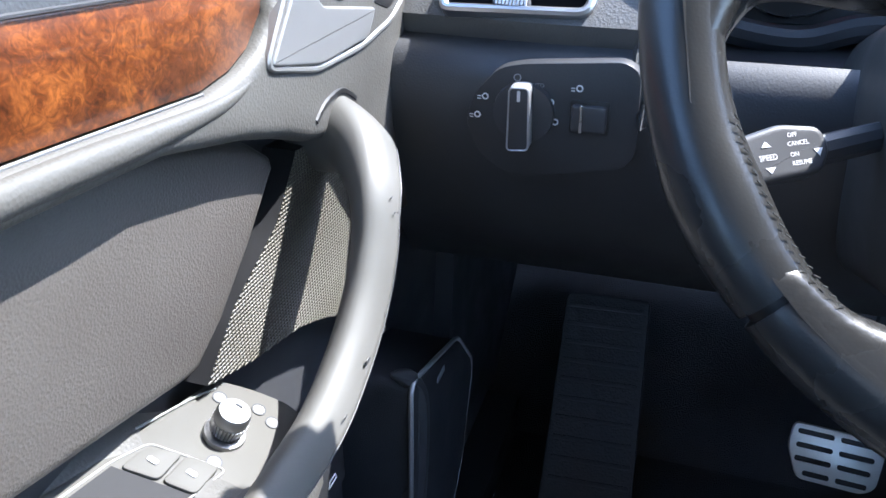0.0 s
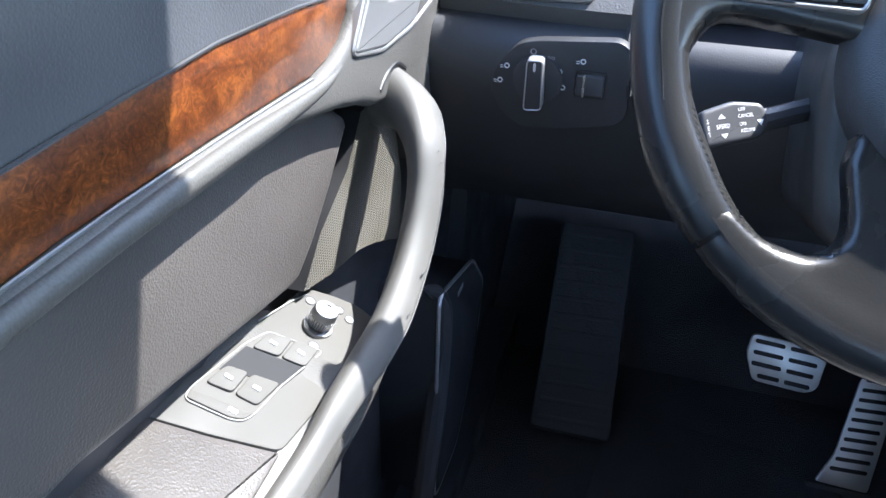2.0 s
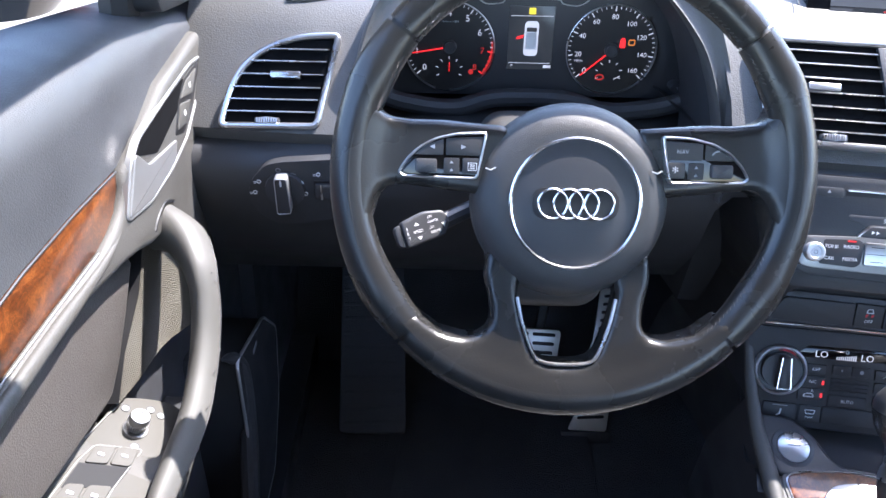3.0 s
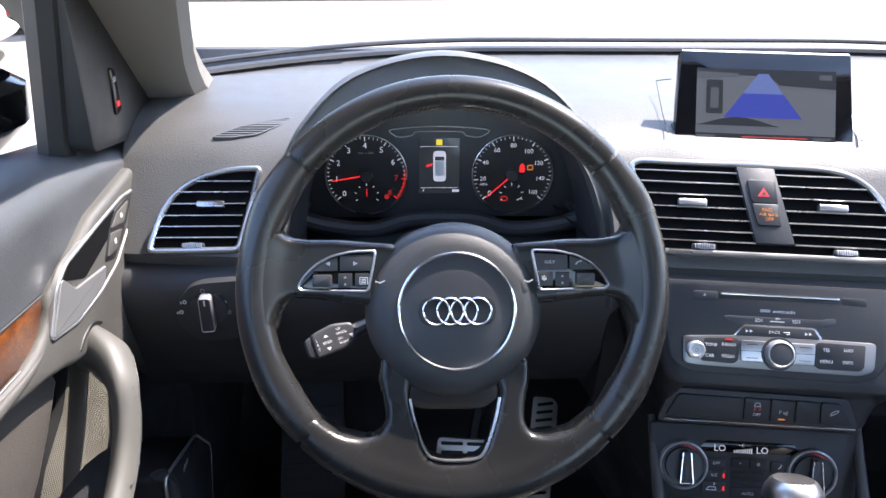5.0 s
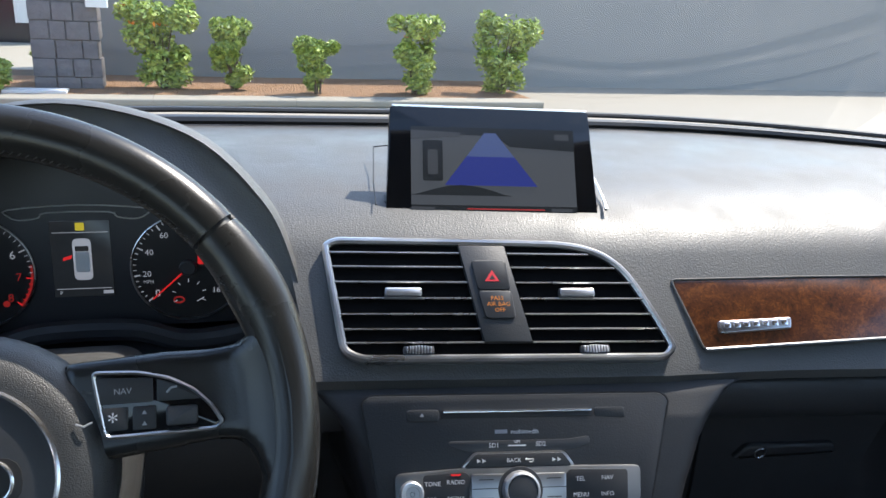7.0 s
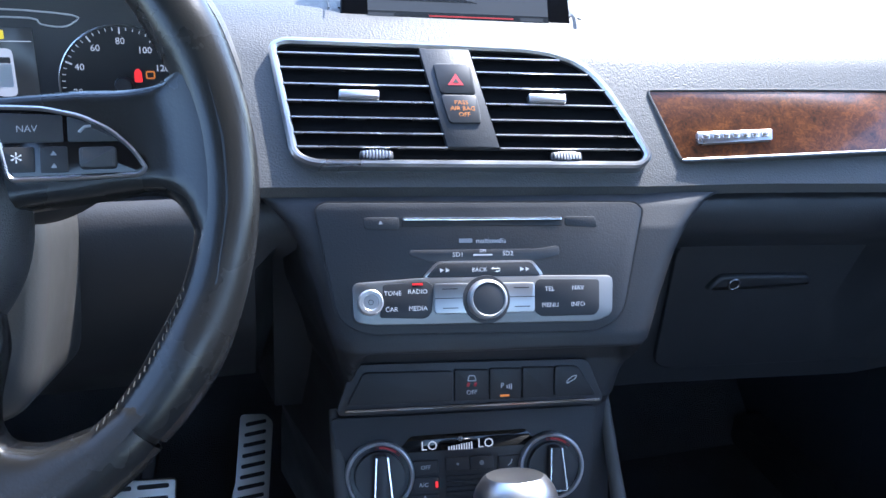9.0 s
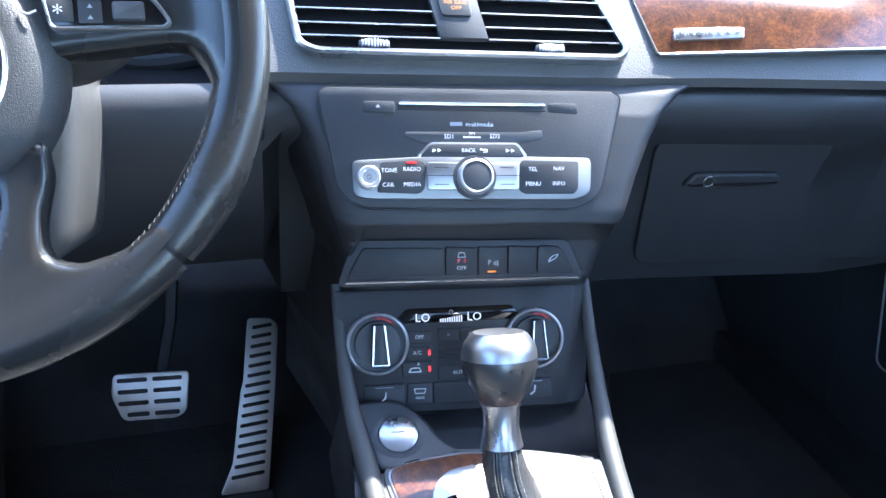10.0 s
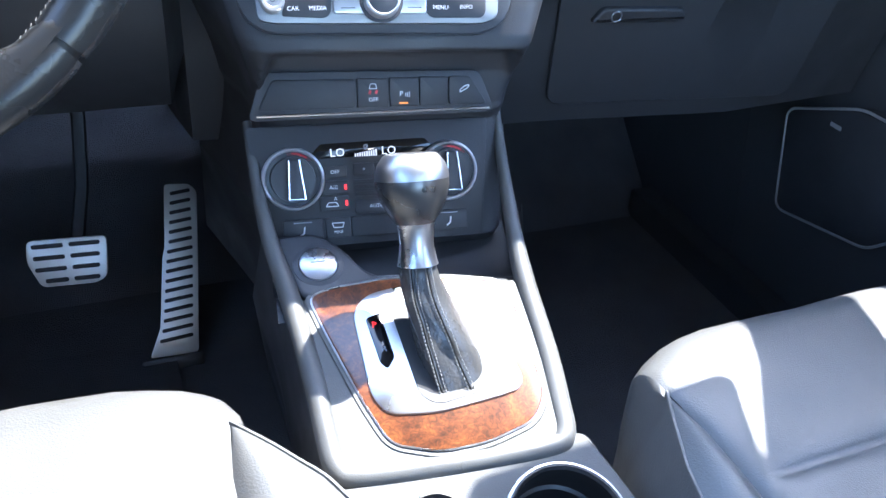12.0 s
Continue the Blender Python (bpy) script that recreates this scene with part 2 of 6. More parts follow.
def box(cx, cy, w, h, d0, d1, r=0.002, bev=0.0006, bm=None, n=3):
    p = [(cx - w / 2, cy - h / 2), (cx + w / 2, cy - h / 2), (cx + w / 2, cy + h / 2), (cx - w / 2, cy + h / 2)]
    return prism(rp(p, r, n) if r else p, d0, d1, bev, 2, bm)


def ring(poly, width, d0, d1, bev=0.0, bm=None):
    """A border of that width inside a polygon's outline."""
    bm = bm or bmesh.new()
    inner = inset(poly, width)
    mids = [(poly, d0), (poly, d1 - bev), (inset(poly, bev), d1), (inset(poly, width - bev), d1), (inner, d1 - bev), (inner, d0)]
    rows = [[bm.verts.new((x, y, d)) for x, y in p] for p, d in mids]
    k = len(poly)
    for a, b in zip(rows, rows[1:] + rows[:1]):
        for i in range(k):
            bm.faces.new((a[i - 1], a[i], b[i], b[i - 1]))
    return bm


def circle(cx, cy, r, n=40, ry=None):
    return [(cx + r * math.cos(2 * math.pi * i / n), cy + (ry or r) * math.sin(2 * math.pi * i / n)) for i in range(n)]


def spline(pts, n=6, closed=False):
    """A smooth line through points."""
    P = [Vector(p) for p in pts]
    k = len(P)
    out = []
    for i in range(k if closed else k - 1):
        if closed:
            a, b, c, d = P[i - 1], P[i], P[(i + 1) % k], P[(i + 2) % k]
        else:
            a, b, c, d = P[max(i - 1, 0)], P[i], P[i + 1], P[min(i + 2, k - 1)]
        for j in range(n):
            f = j / n
            out.append(0.5 * ((2 * b) + (c - a) * f + (2 * a - 5 * b + 4 * c - d) * f * f + (3 * b - a - 3 * c + d) * f ** 3))
    if not closed:
        out.append(P[-1])
    return out


def tube(path, r, closed=False, n=12, up=(0, 0, 1), flat=1.0, bm=None, radii=None):
    """A bar along a path, with an elliptic section: r across, r * flat along up."""
    bm = bm or bmesh.new()
    P = [Vector(p) for p in path]
    rows = []
    k = len(P)
    for i, p in enumerate(P):
        a = P[i - 1] if (i or closed) else p
        b = P[(i + 1) % k] if (i < k - 1 or closed) else p
        t = (b - a).normalized()
        s = t.cross(Vector(up))
        s = s.normalized() if s.length > 1e-6 else Vector((1, 0, 0))
        w = s.cross(t).normalized()
        q = radii[i] if radii else r
        rows.append([bm.verts.new(p + s * (q * math.cos(2 * math.pi * j / n)) + w * (q * flat * math.sin(2 * math.pi * j / n))) for j in range(n)])
    for a, b in zip(rows, rows[1:] + (rows[:1] if closed else [])):
        for j in range(n):
            bm.faces.new((a[j - 1], a[j], b[j], b[j - 1]))
    if not closed:
        bm.faces.new(rows[0][::-1])
        bm.faces.new(rows[-1])
    return bm


def lathe(profile, n=36, cx=0.0, cy=0.0, bm=None, sx=1.0, sy=1.0):
    """A body turned about n from (radius, height) points."""
    bm = bm or bmesh.new()
    rows = []
    for r, h in profile:
        if r < 1e-6:
            rows.append([bm.verts.new((cx, cy, h))])
        else:
            rows.append([bm.verts.new((cx + r * sx * math.cos(2 * math.pi * j / n), cy + r * sy * math.sin(2 * math.pi * j / n), h)) for j in range(n)])
    for a, b in zip(rows, rows[1:]):
        for j in range(n):
            f = [x for x in {a[j - 1 if len(a) > 1 else 0]: 0, a[j if len(a) > 1 else 0]: 0, b[j if len(b) > 1 else 0]: 0, b[j - 1 if len(b) > 1 else 0]: 0}]
            if len(f) > 2:
                bm.faces.new(f)
    return bm


def loft(rows, closed=False, caps=False, bm=None):
    """A skin over rows of 3D points; closed: each row is a loop."""
    bm = bm or bmesh.new()
    V = [[bm.verts.new(p) for p in row] for row in rows]
    for a, b in zip(V, V[1:]):
        for i in range(0 if closed else 1, len(a)):
            bm.faces.new((a[i - 1], a[i], b[i], b[i - 1]))
    if caps:
        bm.faces.new(V[0])
        bm.faces.new(V[-1][::-1])
    return bm


def words(text, size, u, v, n, material, parent, align="CENTER", turn=0.0, name="lettering"):
    """Built-in lettering as a thin mesh on a panel."""
    cu = bpy.data.curves.new(name, "FONT")
    cu.body, cu.size, cu.align_x, cu.align_y, cu.resolution_u = text, size, align, "CENTER", 2
    tmp = bpy.data.objects.new(name, cu)
    scene.collection.objects.link(tmp)
    bpy.context.view_layer.update()
    me = bpy.data.meshes.new_from_object(tmp.evaluated_get(bpy.context.evaluated_depsgraph_get()))
    bpy.data.objects.remove(tmp)
    me.name = name
    me.materials.clear()
    me.materials.append(material)
    ob = new(name, me)
    ob.parent = parent
    ob.matrix_basis = Matrix.Translation((u, v, n)) @ Matrix.Rotation(radians(turn), 4, "Z")
    return ob


def bar(u, v, w, h, n, material, parent, name="print", turn=0.0):
    bm = bmesh.new()
    box(0, 0, w, h, 0, 0.0003, 0, 0, bm)
    bm.transform(Matrix.Translation((u, v, n)) @ Matrix.Rotation(radians(turn), 4, "Z"))
    return part(name, bm, material, parent)

def draped(poly, height, bev, skirt, step=0.004, free=None):
    """A padded skin over a flat outline: cut into a fine mesh, lifted to height(x, y), rolled over at its edge (but where free says so) and closed down to skirt."""
    bm = bmesh.new()
    bm.faces.new([bm.verts.new((x, y, 0)) for x, y in poly])
    for k in (0, 1):
        lo, hi = min(p[k] for p in poly), max(p[k] for p in poly)
        for i in range(1, int((hi - lo) / step) + 1):
            co = Vector((0, 0, 0))
            co[k] = lo + i * step
            no = Vector((0, 0, 0))
            no[k] = 1
            bmesh.ops.bisect_plane(bm, geom=bm.verts[:] + bm.edges[:] + bm.faces[:], dist=1e-6, plane_co=co, plane_no=no)
    A = np.array(poly)
    B = np.roll(A, -1, 0) - A
    L = np.maximum((B ** 2).sum(1), 1e-12)
    held = [not (free and free(*p) and free(*q)) for p, q in zip(poly, poly[1:] + poly[:1])]
    A, B, L = A[held], B[held], L[held]
    for v in bm.verts:
        p = np.array((v.co.x, v.co.y))
        f = np.clip(((p - A) * B).sum(1) / L, 0, 1)
        d = min(1.0, float(np.sqrt(((A + B * f[:, None] - p) ** 2).sum(1)).min()) / bev)
        v.co.z = height(v.co.x, v.co.y) - bev * (1 - math.sqrt(max(0, 1 - (1 - d) ** 2)))
    rim = [e for e in bm.edges if e.is_boundary]
    out = bmesh.ops.extrude_edge_only(bm, edges=rim)
    for v in out["geom"]:
        if isinstance(v, bmesh.types.BMVert):
            v.co.z = min(v.co.z - 0.001, skirt)
    return bm


# ---- cabin shell ----
W = -0.36  # the steering wheel's and the cluster's middle


def flat(name, pts, material, label, category="", kind="structure", thick=0.02, away=(0, 0, -1)):
    """A slab: a polygon in space, thickened away from its seen side."""
    bm = bmesh.new()
    a = [bm.verts.new(p) for p in pts]
    b = [bm.verts.new(Vector(p) + Vector(away) * thick) for p in pts]
    bm.faces.new(a)
    bm.faces.new(b[::-1])
    for i in range(len(a)):
        bm.faces.new((a[i - 1], a[i], b[i], b[i - 1]))
    ob = part(name, bm, material)
    return tagged(ob, label, category or name.replace("_", " "), kind=kind)


flat("floor", [(-0.76, -1.6, 0.275), (0.76, -1.6, 0.275), (0.76, 0.62, 0.275), (-0.76, 0.62, 0.275)], CARPET, "black carpeted car floor under the seats")
flat("wall_toeboard", [(-0.8, 0.6, 0.27), (0.8, 0.6, 0.27), (0.8, 0.88, 0.52), (-0.8, 0.88, 0.52)], CARPET, "dark carpeted toeboard behind the pedals", "toeboard", away=(0, 1, -1))
for s in (-1, 1):
    flat("wall_kick", [(s * 0.748, 0.36, 0.27), (s * 0.748, 0.95, 0.27), (s * 0.748, 0.95, 0.98), (s * 0.748, 0.5, 0.98), (s * 0.748, 0.44, 0.6)], DARK, "dark kick panel beside the footwell", "kick panel", thick=0.1, away=(s, 0, 0))
    flat("door_sill", [(s * 0.70, -1.6, 0.33), (s * 0.70, 0.62, 0.33), (s * 0.86, 0.62, 0.33), (s * 0.86, -1.6, 0.33)], DARK, "dark door sill", "sill", thick=0.12)
flat("wall_front", [(-0.8, 0.87, 0.5), (0.8, 0.87, 0.5), (0.8, 0.87, 1.05), (-0.8, 0.87, 1.05)], CARPET, "dark carpeted bulkhead behind the pedals", "bulkhead", away=(0, 1, 0))
flat("wall_back", [(-0.8, -1.62, 0.27), (0.8, -1.62, 0.27), (0.8, -1.62, 1.0), (-0.8, -1.62, 1.0)], CARPET, "dark rear end of the cabin below the back window", "bulkhead", away=(0, -1, 0))
flat("ceiling", [(-0.72, 0.085, 1.51), (0.72, 0.085, 1.51), (0.72, -0.3, 1.57), (0.72, -1.5, 1.55), (-0.72, -1.5, 1.55), (-0.72, -0.3, 1.57)], PILLAR, "light grey cloth headliner of the car", "headliner", away=(0, 0, 1))


def pillar(side):
    """The sloping post beside the windscreen, thicker than deep, with a rounded cabin side."""
    rows = []
    for f, fan in ((-0.03, 0.03), (0.02, 0.016), (0.07, 0.007), (0.13, 0.003), (0.2, 0.001), (0.4, 0.0), (0.6, 0.0), (0.8, 0.0), (1.0, 0.0), (1.12, 0.0)):
        y, z = 0.52 - 0.405 * f, 1.065 + 0.445 * f
        xi = 0.682 + (0.062 * math.sin(math.pi * min(0.99, max(0, f))) ** 0.6 if side > 0 else -0.16 * max(0, f) ** 1.5) - fan
        xo = 0.83 + 0.035 * f
        d = Vector((0, 0.74, 0.67)) * 0.035
        m = [(xi, -0.3), (xi + 0.01, -0.85), (xi + 0.035, -1.1), (xo - 0.03, -1.15), (xo, -0.8), (xo, 1.0), (xi + 0.03, 1.0 + fan * 40), (xi + 0.006, 0.5 + fan * 20)]
        rows.append([(side * x, y + d.y * k, z + d.z * k * (1 if fan < 0.01 else 0.3)) for x, k in m])
    ob = part("windscreen_pillar", loft(rows, True, True), PILLAR)
    return tagged(ob, "light grey cloth-covered post beside the windscreen", "pillar", "windscreen pillars", "structure")


for s in (-1, 1):
    pillar(s)
    # roof rail over the doors, and the rear post
    ob = part("roof_rail", tube([(s * 0.715, 0.115, 1.5), (s * 0.72, -0.3, 1.55), (s * 0.72, -1.5, 1.54)], 0.035, n=10), PILLAR)
    tagged(ob, "grey roof rail along the headliner", "roof rail", "roof rails", "structure")
    ob = part("door_post", tube([(s * 0.72, -0.62, 1.54), (s * 0.79, -0.56, 1.08)], 0.05, n=10, up=(0, 1, 0)), PILLAR)
    tagged(ob, "grey post behind the front door", "pillar", "door posts", "structure")

bm = loft([[(-0.74, 0.70, 1.075), (-0.4, 0.775, 1.085), (0, 0.8, 1.09), (0.4, 0.775, 1.085), (0.74, 0.70, 1.075)],
           [(-0.72, 0.12, 1.515), (-0.35, 0.13, 1.528), (0, 0.135, 1.53), (0.35, 0.13, 1.528), (0.72, 0.12, 1.515)]])
wind = part("window_1", bm, GLASS)
if wind.data.polygons[0].normal.y > 0:
    wind.data.flip_normals()
wind = tagged(wind, "sloping clear windscreen with faint reflections", "windscreen", kind="structure")
wind.visible_shadow = False

# the passenger's sun visor, folded down against the glass; its shade lies on seat and console
vis = thing("sun_visor", "grey cloth sun visor folded down before the passenger", "sun visor", PL(0.568, 0.128, 1.43, -40))
part("flap", prism(rp([(-0.13, -0.085), (0.1, -0.085), (0.1, 0.085), (-0.13, 0.085)], 0.015, 4), -0.006, 0.006, 0.004, 3), PILLAR, vis)
part("hinge_rod", tube([(-0.126, 0.088, 0), (0.103, 0.088, 0), (0.108, 0.1, 0.0)], 0.005, n=8), PILLAR, vis, "slim hinge rod")

# ---- dashboard ----
dash = thing("dashboard", "dark grey grained dashboard with a rolled top edge", "dashboard")


def vent_y(x):
    """How far forward the dashboard's sloping face stands, at a height of 1.0."""
    xs = (-0.80, -0.63, -0.50, -0.15, 0.0, 0.15, 0.25, 0.5, 0.8)
    ys = (0.30, 0.283, 0.28, 0.2555, 0.2385, 0.222, 0.2175, 0.1885, 0.21)
    return float(np.interp(x, xs, ys))


def dash_row(x, cave):
    d = vent_y(x) - 0.234
    edge = 0.70 - 0.75 * max(0, abs(x) - 0.25) ** 2
    top = [(edge + 0.1, 1.04), (edge, 1.082), (0.52 + d * 0.4, 1.087), (0.40 + d, 1.082), (0.335 + d, 1.072), (0.302 + d, 1.06)]
    if cave:
        mid = [(0.45, 1.06), (0.45, 1.04), (0.45, 0.99), (0.445, 0.925), (0.36, 0.92), (0.28, 0.925), (0.236, 0.93)]
        top[3:] = [(0.47, 1.084), (0.455, 1.078), (0.45, 1.07)]
    else:
        mid = [(0.286 + d, 1.05), (0.275 + d, 1.041), (0.234 + d, 0.999), (0.203 + d, 0.967), (0.195 + d, 0.958), (0.197 + d, 0.949), (0.216 + d, 0.944)]
    if x < -0.155:
        if not cave:
            mid[-1] = (0.199 + d, 0.944)
        low = [(0.2445, 0.9415), (0.2335, 0.9365), (0.2255, 0.921), (0.2265, 0.885), (0.25, 0.81), (0.30, 0.74), (0.44, 0.68), (0.72, 0.65)]
    else:
        low = [(0.21 + d, 0.9415), (0.207 + d, 0.938), (0.2045 + d, 0.922), (0.208 + d, 0.903), (0.262 + d, 0.868), (0.2725 + d, 0.80), (0.292 + d, 0.69), (0.72, 0.56)]
    def side(z):
        if 0.18 < abs(x - W) < 0.2:
            return x - math.copysign(float(np.interp(z, (1.02, 1.05, 1.07, 1.086), (0, 0.012, 0.024, 0.045))), x - W)
        return x
    return [(side(z), y, z) for y, z in top + mid + low] + [(x, 0.8, 0.62), (x, 0.82, 1.0)]


xs = [(-0.742, 0), (-0.73, 0), (-0.7, 0), (-0.66, 0), (-0.62, 0), (-0.585, 0), (-0.553, 0), (-0.547, 1), (-0.5, 1), (-0.42, 1), (-0.36, 1), (-0.3, 1), (-0.22, 1), (-0.174, 1), (-0.168, 0), (-0.15, 0), (-0.12, 0)]
xs += [(-0.08 + 0.045 * i, 0) for i in range(18)] + [(0.742, 0)]
pad = part("dash_pad", loft([dash_row(x, c) for x, c in xs], True, True), DASH, dash, "dark grey grained dashboard shell", sharp=50)
pad.data.materials.append(LOWER)
for f in pad.data.polygons:
    f.material_index = 1 if f.center.z < 0.946 else 0

# windscreen-base strip: black seal at the dashboard's front edge
edge_line = [(x, 0.705 - 0.75 * max(0, abs(x) - 0.25) ** 2, 1.088) for x in [-0.72 + 0.06 * i for i in range(25)]]
part("windscreen_seal", tube(edge_line, 0.011, n=8, flat=0.6), BLACK, dash, "black rubber strip under the windscreen")
part("windscreen_seal", tube([(x, y + 0.045, z + 0.006) for x, y, z in edge_line], 0.007, n=8, flat=0.6), BLACK, dash, "black rubber strip under the windscreen")

# hood over the instruments
def arch(s, drop, y, n=6):
    base = [(-0.203, 0.93), (-0.2, 0.99), (-0.19, 1.04), (-0.166, 1.088), (-0.105, 1.14), (0, 1.164), (0.105, 1.14), (0.166, 1.088), (0.19, 1.04), (0.2, 0.99), (0.203, 0.93)]
    rake = 0.52 if y < 0.4 else 0.3
    pts = [(W + p.x * s, 0.93 + (p.y - 0.93) * (s * 0.5 + 0.5) - drop) for p in spline([(a, b, 0) for a, b in base], n)]
    return [(x, y + min(0, z - 1.15) * rake, z) for x, z in pts]


rows = []
for y, so, do, si in ((0.350, 0.965, 0.0, 0.955), (0.345, 0.985, 0.0, 0.94), (0.352, 1.0, 0.0, 0.925), (0.375, 1.005, 0.003, 0.92), (0.42, 1.0, 0.014, 0.915), (0.47, 0.98, 0.034, 0.91), (0.53, 0.93, 0.06, 0.88), (0.6, 0.85, 0.1, 0.8)):
    rows.append(arch(so, do, y) + arch(si, do + float(np.interp(y, (0.35, 0.42, 0.5), (0.03, 0.02, 0.006))), y)[::-1])
part("instrument_hood", loft(rows, True, True), DASH, dash, "rounded hood over the instruments", sharp=60)

# end of the dashboard beside the door, and small grille of the side demister
grille = thing("demister_grille", "small slatted demister grille in the dashboard top", "grille", PL(-0.592, 0.370, 1.0672, 75))
gp = rp([(-0.043, -0.018), (-0.018, 0.001), (0.012, 0.014), (0.043, 0.023), (0.033, 0.008), (0.008, -0.012), (-0.02, -0.018)], 0.003)
part("frame", ring(inset(gp, -0.002), 0.0025, -0.008, 0.0012, 0.0004), DASH, grille)
part("backing", prism(inset(gp, -0.0005), -0.008, 0.0004), BLACK, grille, "black opening")
for i in range(8):
    v = -0.0155 + i * 0.0048
    cut = []
    for (x0, y0), (x1, y1) in zip(gp, gp[1:] + gp[:1]):
        if (y0 - v) * (y1 - v) < 0:
            cut.append(x0 + (x1 - x0) * (v - y0) / (y1 - y0))
    if len(cut) >= 2:
        part("slat", prism([(min(cut), v - 0.0008), (max(cut), v - 0.0008), (max(cut), v + 0.001), (min(cut), v + 0.001)], -0.003, 0.0014), DASH, grille)
# bowl between the hood and the dials
part("instrument_bowl", loft([arch(0.925, 0.008, 0.362), arch(0.9, 0.02, 0.385), arch(0.86, 0.035, 0.42)]), LOWER, dash, "dark bowl round the dials", sharp=60)

# ---- centre stack ----
def stack_rows():
    """The stack's skin, row by row from its top: a leaning face with rolled sides and a hollow for the switches."""
    zs = (0.952, 0.945, 0.93, 0.91, 0.88, 0.857, 0.848, 0.835, 0.81, 0.785, 0.775, 0.77, 0.764, 0.73, 0.66, 0.64, 0.62, 0.5)
    ys = (0.203, 0.194, 0.1795, 0.1668, 0.1488, 0.136, 0.1335, 0.1385, 0.150, 0.160, 0.163, 0.167, 0.169, 0.154, 0.120, 0.135, 0.15, 0.2)
    wl = (0.21, 0.19, 0.17, 0.157, 0.146, 0.139, 0.136, 0.133, 0.128, 0.125, 0.124, 0.123, 0.122, 0.118, 0.113, 0.113, 0.115, 0.12)
    wr = (0.205, 0.185, 0.165, 0.151, 0.136, 0.127, 0.1245, 0.1215, 0.1185, 0.117, 0.1165, 0.1165, 0.1165, 0.116, 0.113, 0.113, 0.115, 0.12)
    def ease(x):
        x = min(1, max(0, x))
        return x * x * (3 - 2 * x)
    rows = []
    for z in [0.952 - 0.002 * i for i in range(148)] + [0.64, 0.62, 0.5]:
        k = [float(np.interp(-z, [-q for q in zs], v)) for v in (ys, wl, wr)]
        y, c = k[0], 0.024
        row = []
        for side, hw in ((-1, k[1]), (1, k[2])):
            def dip(u):
                half = 0.107 + 0.015 * (0.843 - z) / 0.06
                deep = float(np.interp(z, (0.775, 0.785, 0.812, 0.83, 0.846), (0.002, 0.005, 0.022, 0.027, 0.027)))
                return deep * ease((0.8465 - z) / 0.01) * ease((z - 0.774) / 0.008) * ease((half + 0.006 - u) / 0.01)
            wing = []
            for i in range(9):
                q = math.pi / 2 * i / 8
                u = hw - c + c * math.sin(q)
                wing.append((side * u, y + c * (1 - math.cos(q)) + dip(u) * math.cos(q)))
            wing += [(side * (hw + 0.012), y + 0.07), (side * (hw + 0.035), y + 0.13), (side * (hw + 0.07), y + 0.22)]
            face = [(side * (hw - c) * i / 16, y + dip((hw - c) * i / 16)) for i in range(1, 16)]
            row = (row[::-1] if side > 0 else row) + ([(0, face[0][1])] if side < 0 else []) + face + wing
        rows.append([(x, z, -yy) for x, yy in row])
    return rows


stack = part("stack_housing", loft(stack_rows()), LOWER, dash, "smooth dark grey centre stack", sharp=70)
stack.matrix_basis = PL(0, 0, 0, 0, -7)

# ---- air vents ----
def vent(name, m, outline, spans, label, levels, tabs, wheels, sag=0.0):
    v = thing(name, label, "air vent", m, "air vents")
    out = rp(outline, 0.009, 5)
    part("chrome_frame", ring(inset(out, -0.001), 0.0062, -0.01, 0.006, 0.002), SATIN, v, "satin chrome surround")
    # shallow sheet whose near-black colour paints the duct's deep shade
    part("backing", prism(inset(out, 0.004), -0.02, 0.0006), DEEPSHADE, v, "near-black sheet, painted shade of the duct")
    for z in levels:
        for a, b in spans(z):
            bm = bmesh.new()
            rows = []
            for k in range(9):
                u = a + (b - a) * k / 8
                w = z - sag * (k / 8 - 0.5)
                rows.append([(u, w - 0.001, 0.0045), (u, w + 0.001, 0.0048), (u, w + 0.0035, -0.004), (u, w + 0.0015, -0.004)])
            sl = part("slat", loft(rows, True, True, bm), SLAT, v)
            part("bright_edge", tube([(r[0][0], r[0][1] + 0.001, 0.0048) for r in rows[::4]], 0.0007, n=6), SLATEDGE, sl)
    for u, w in tabs:
        part("slider", box(u, w, 0.032, 0.0075, 0.002, 0.0085, 0.002, 0.0015), SATIN, v, "silver slider tab")
    for u, w in wheels:
        bm = bmesh.new()
        for k in range(9):
            box(u - 0.01 + k * 0.0025, w, 0.0017, 0.0075 - abs(k - 4) * 0.0006, 0.0, 0.0065, 0.0004, 0.0003, bm)
        t = part("thumbwheel", bm, SATIN, v, "ribbed silver thumbwheel")
        part("hub", box(u, w, 0.026, 0.007, 0, 0.0045, 0.002, 0.0006), DARK, t)
    return v


vent("side_air_vent", PL(-0.63, 0.28, 1.0, 41), [(-0.067, -0.051), (0.037, -0.05), (0.058, 0.0515), (0.03, 0.0505), (0.01, 0.0475), (-0.012, 0.0405), (-0.031, 0.0295), (-0.046, 0.0145), (-0.057, -0.007), (-0.063, -0.03)],
     lambda z: [(float(np.interp(z, (-0.05, -0.03, -0.007, 0.0145, 0.0295, 0.0405), (-0.063, -0.059, -0.053, -0.042, -0.027, -0.008))), 0.040 + z * 0.19)], "black slatted air vent with a satin chrome surround", (-0.034, -0.021, -0.008, 0.006, 0.02, 0.033), [(0.002, 0.005)], [(-0.016, -0.0435)])


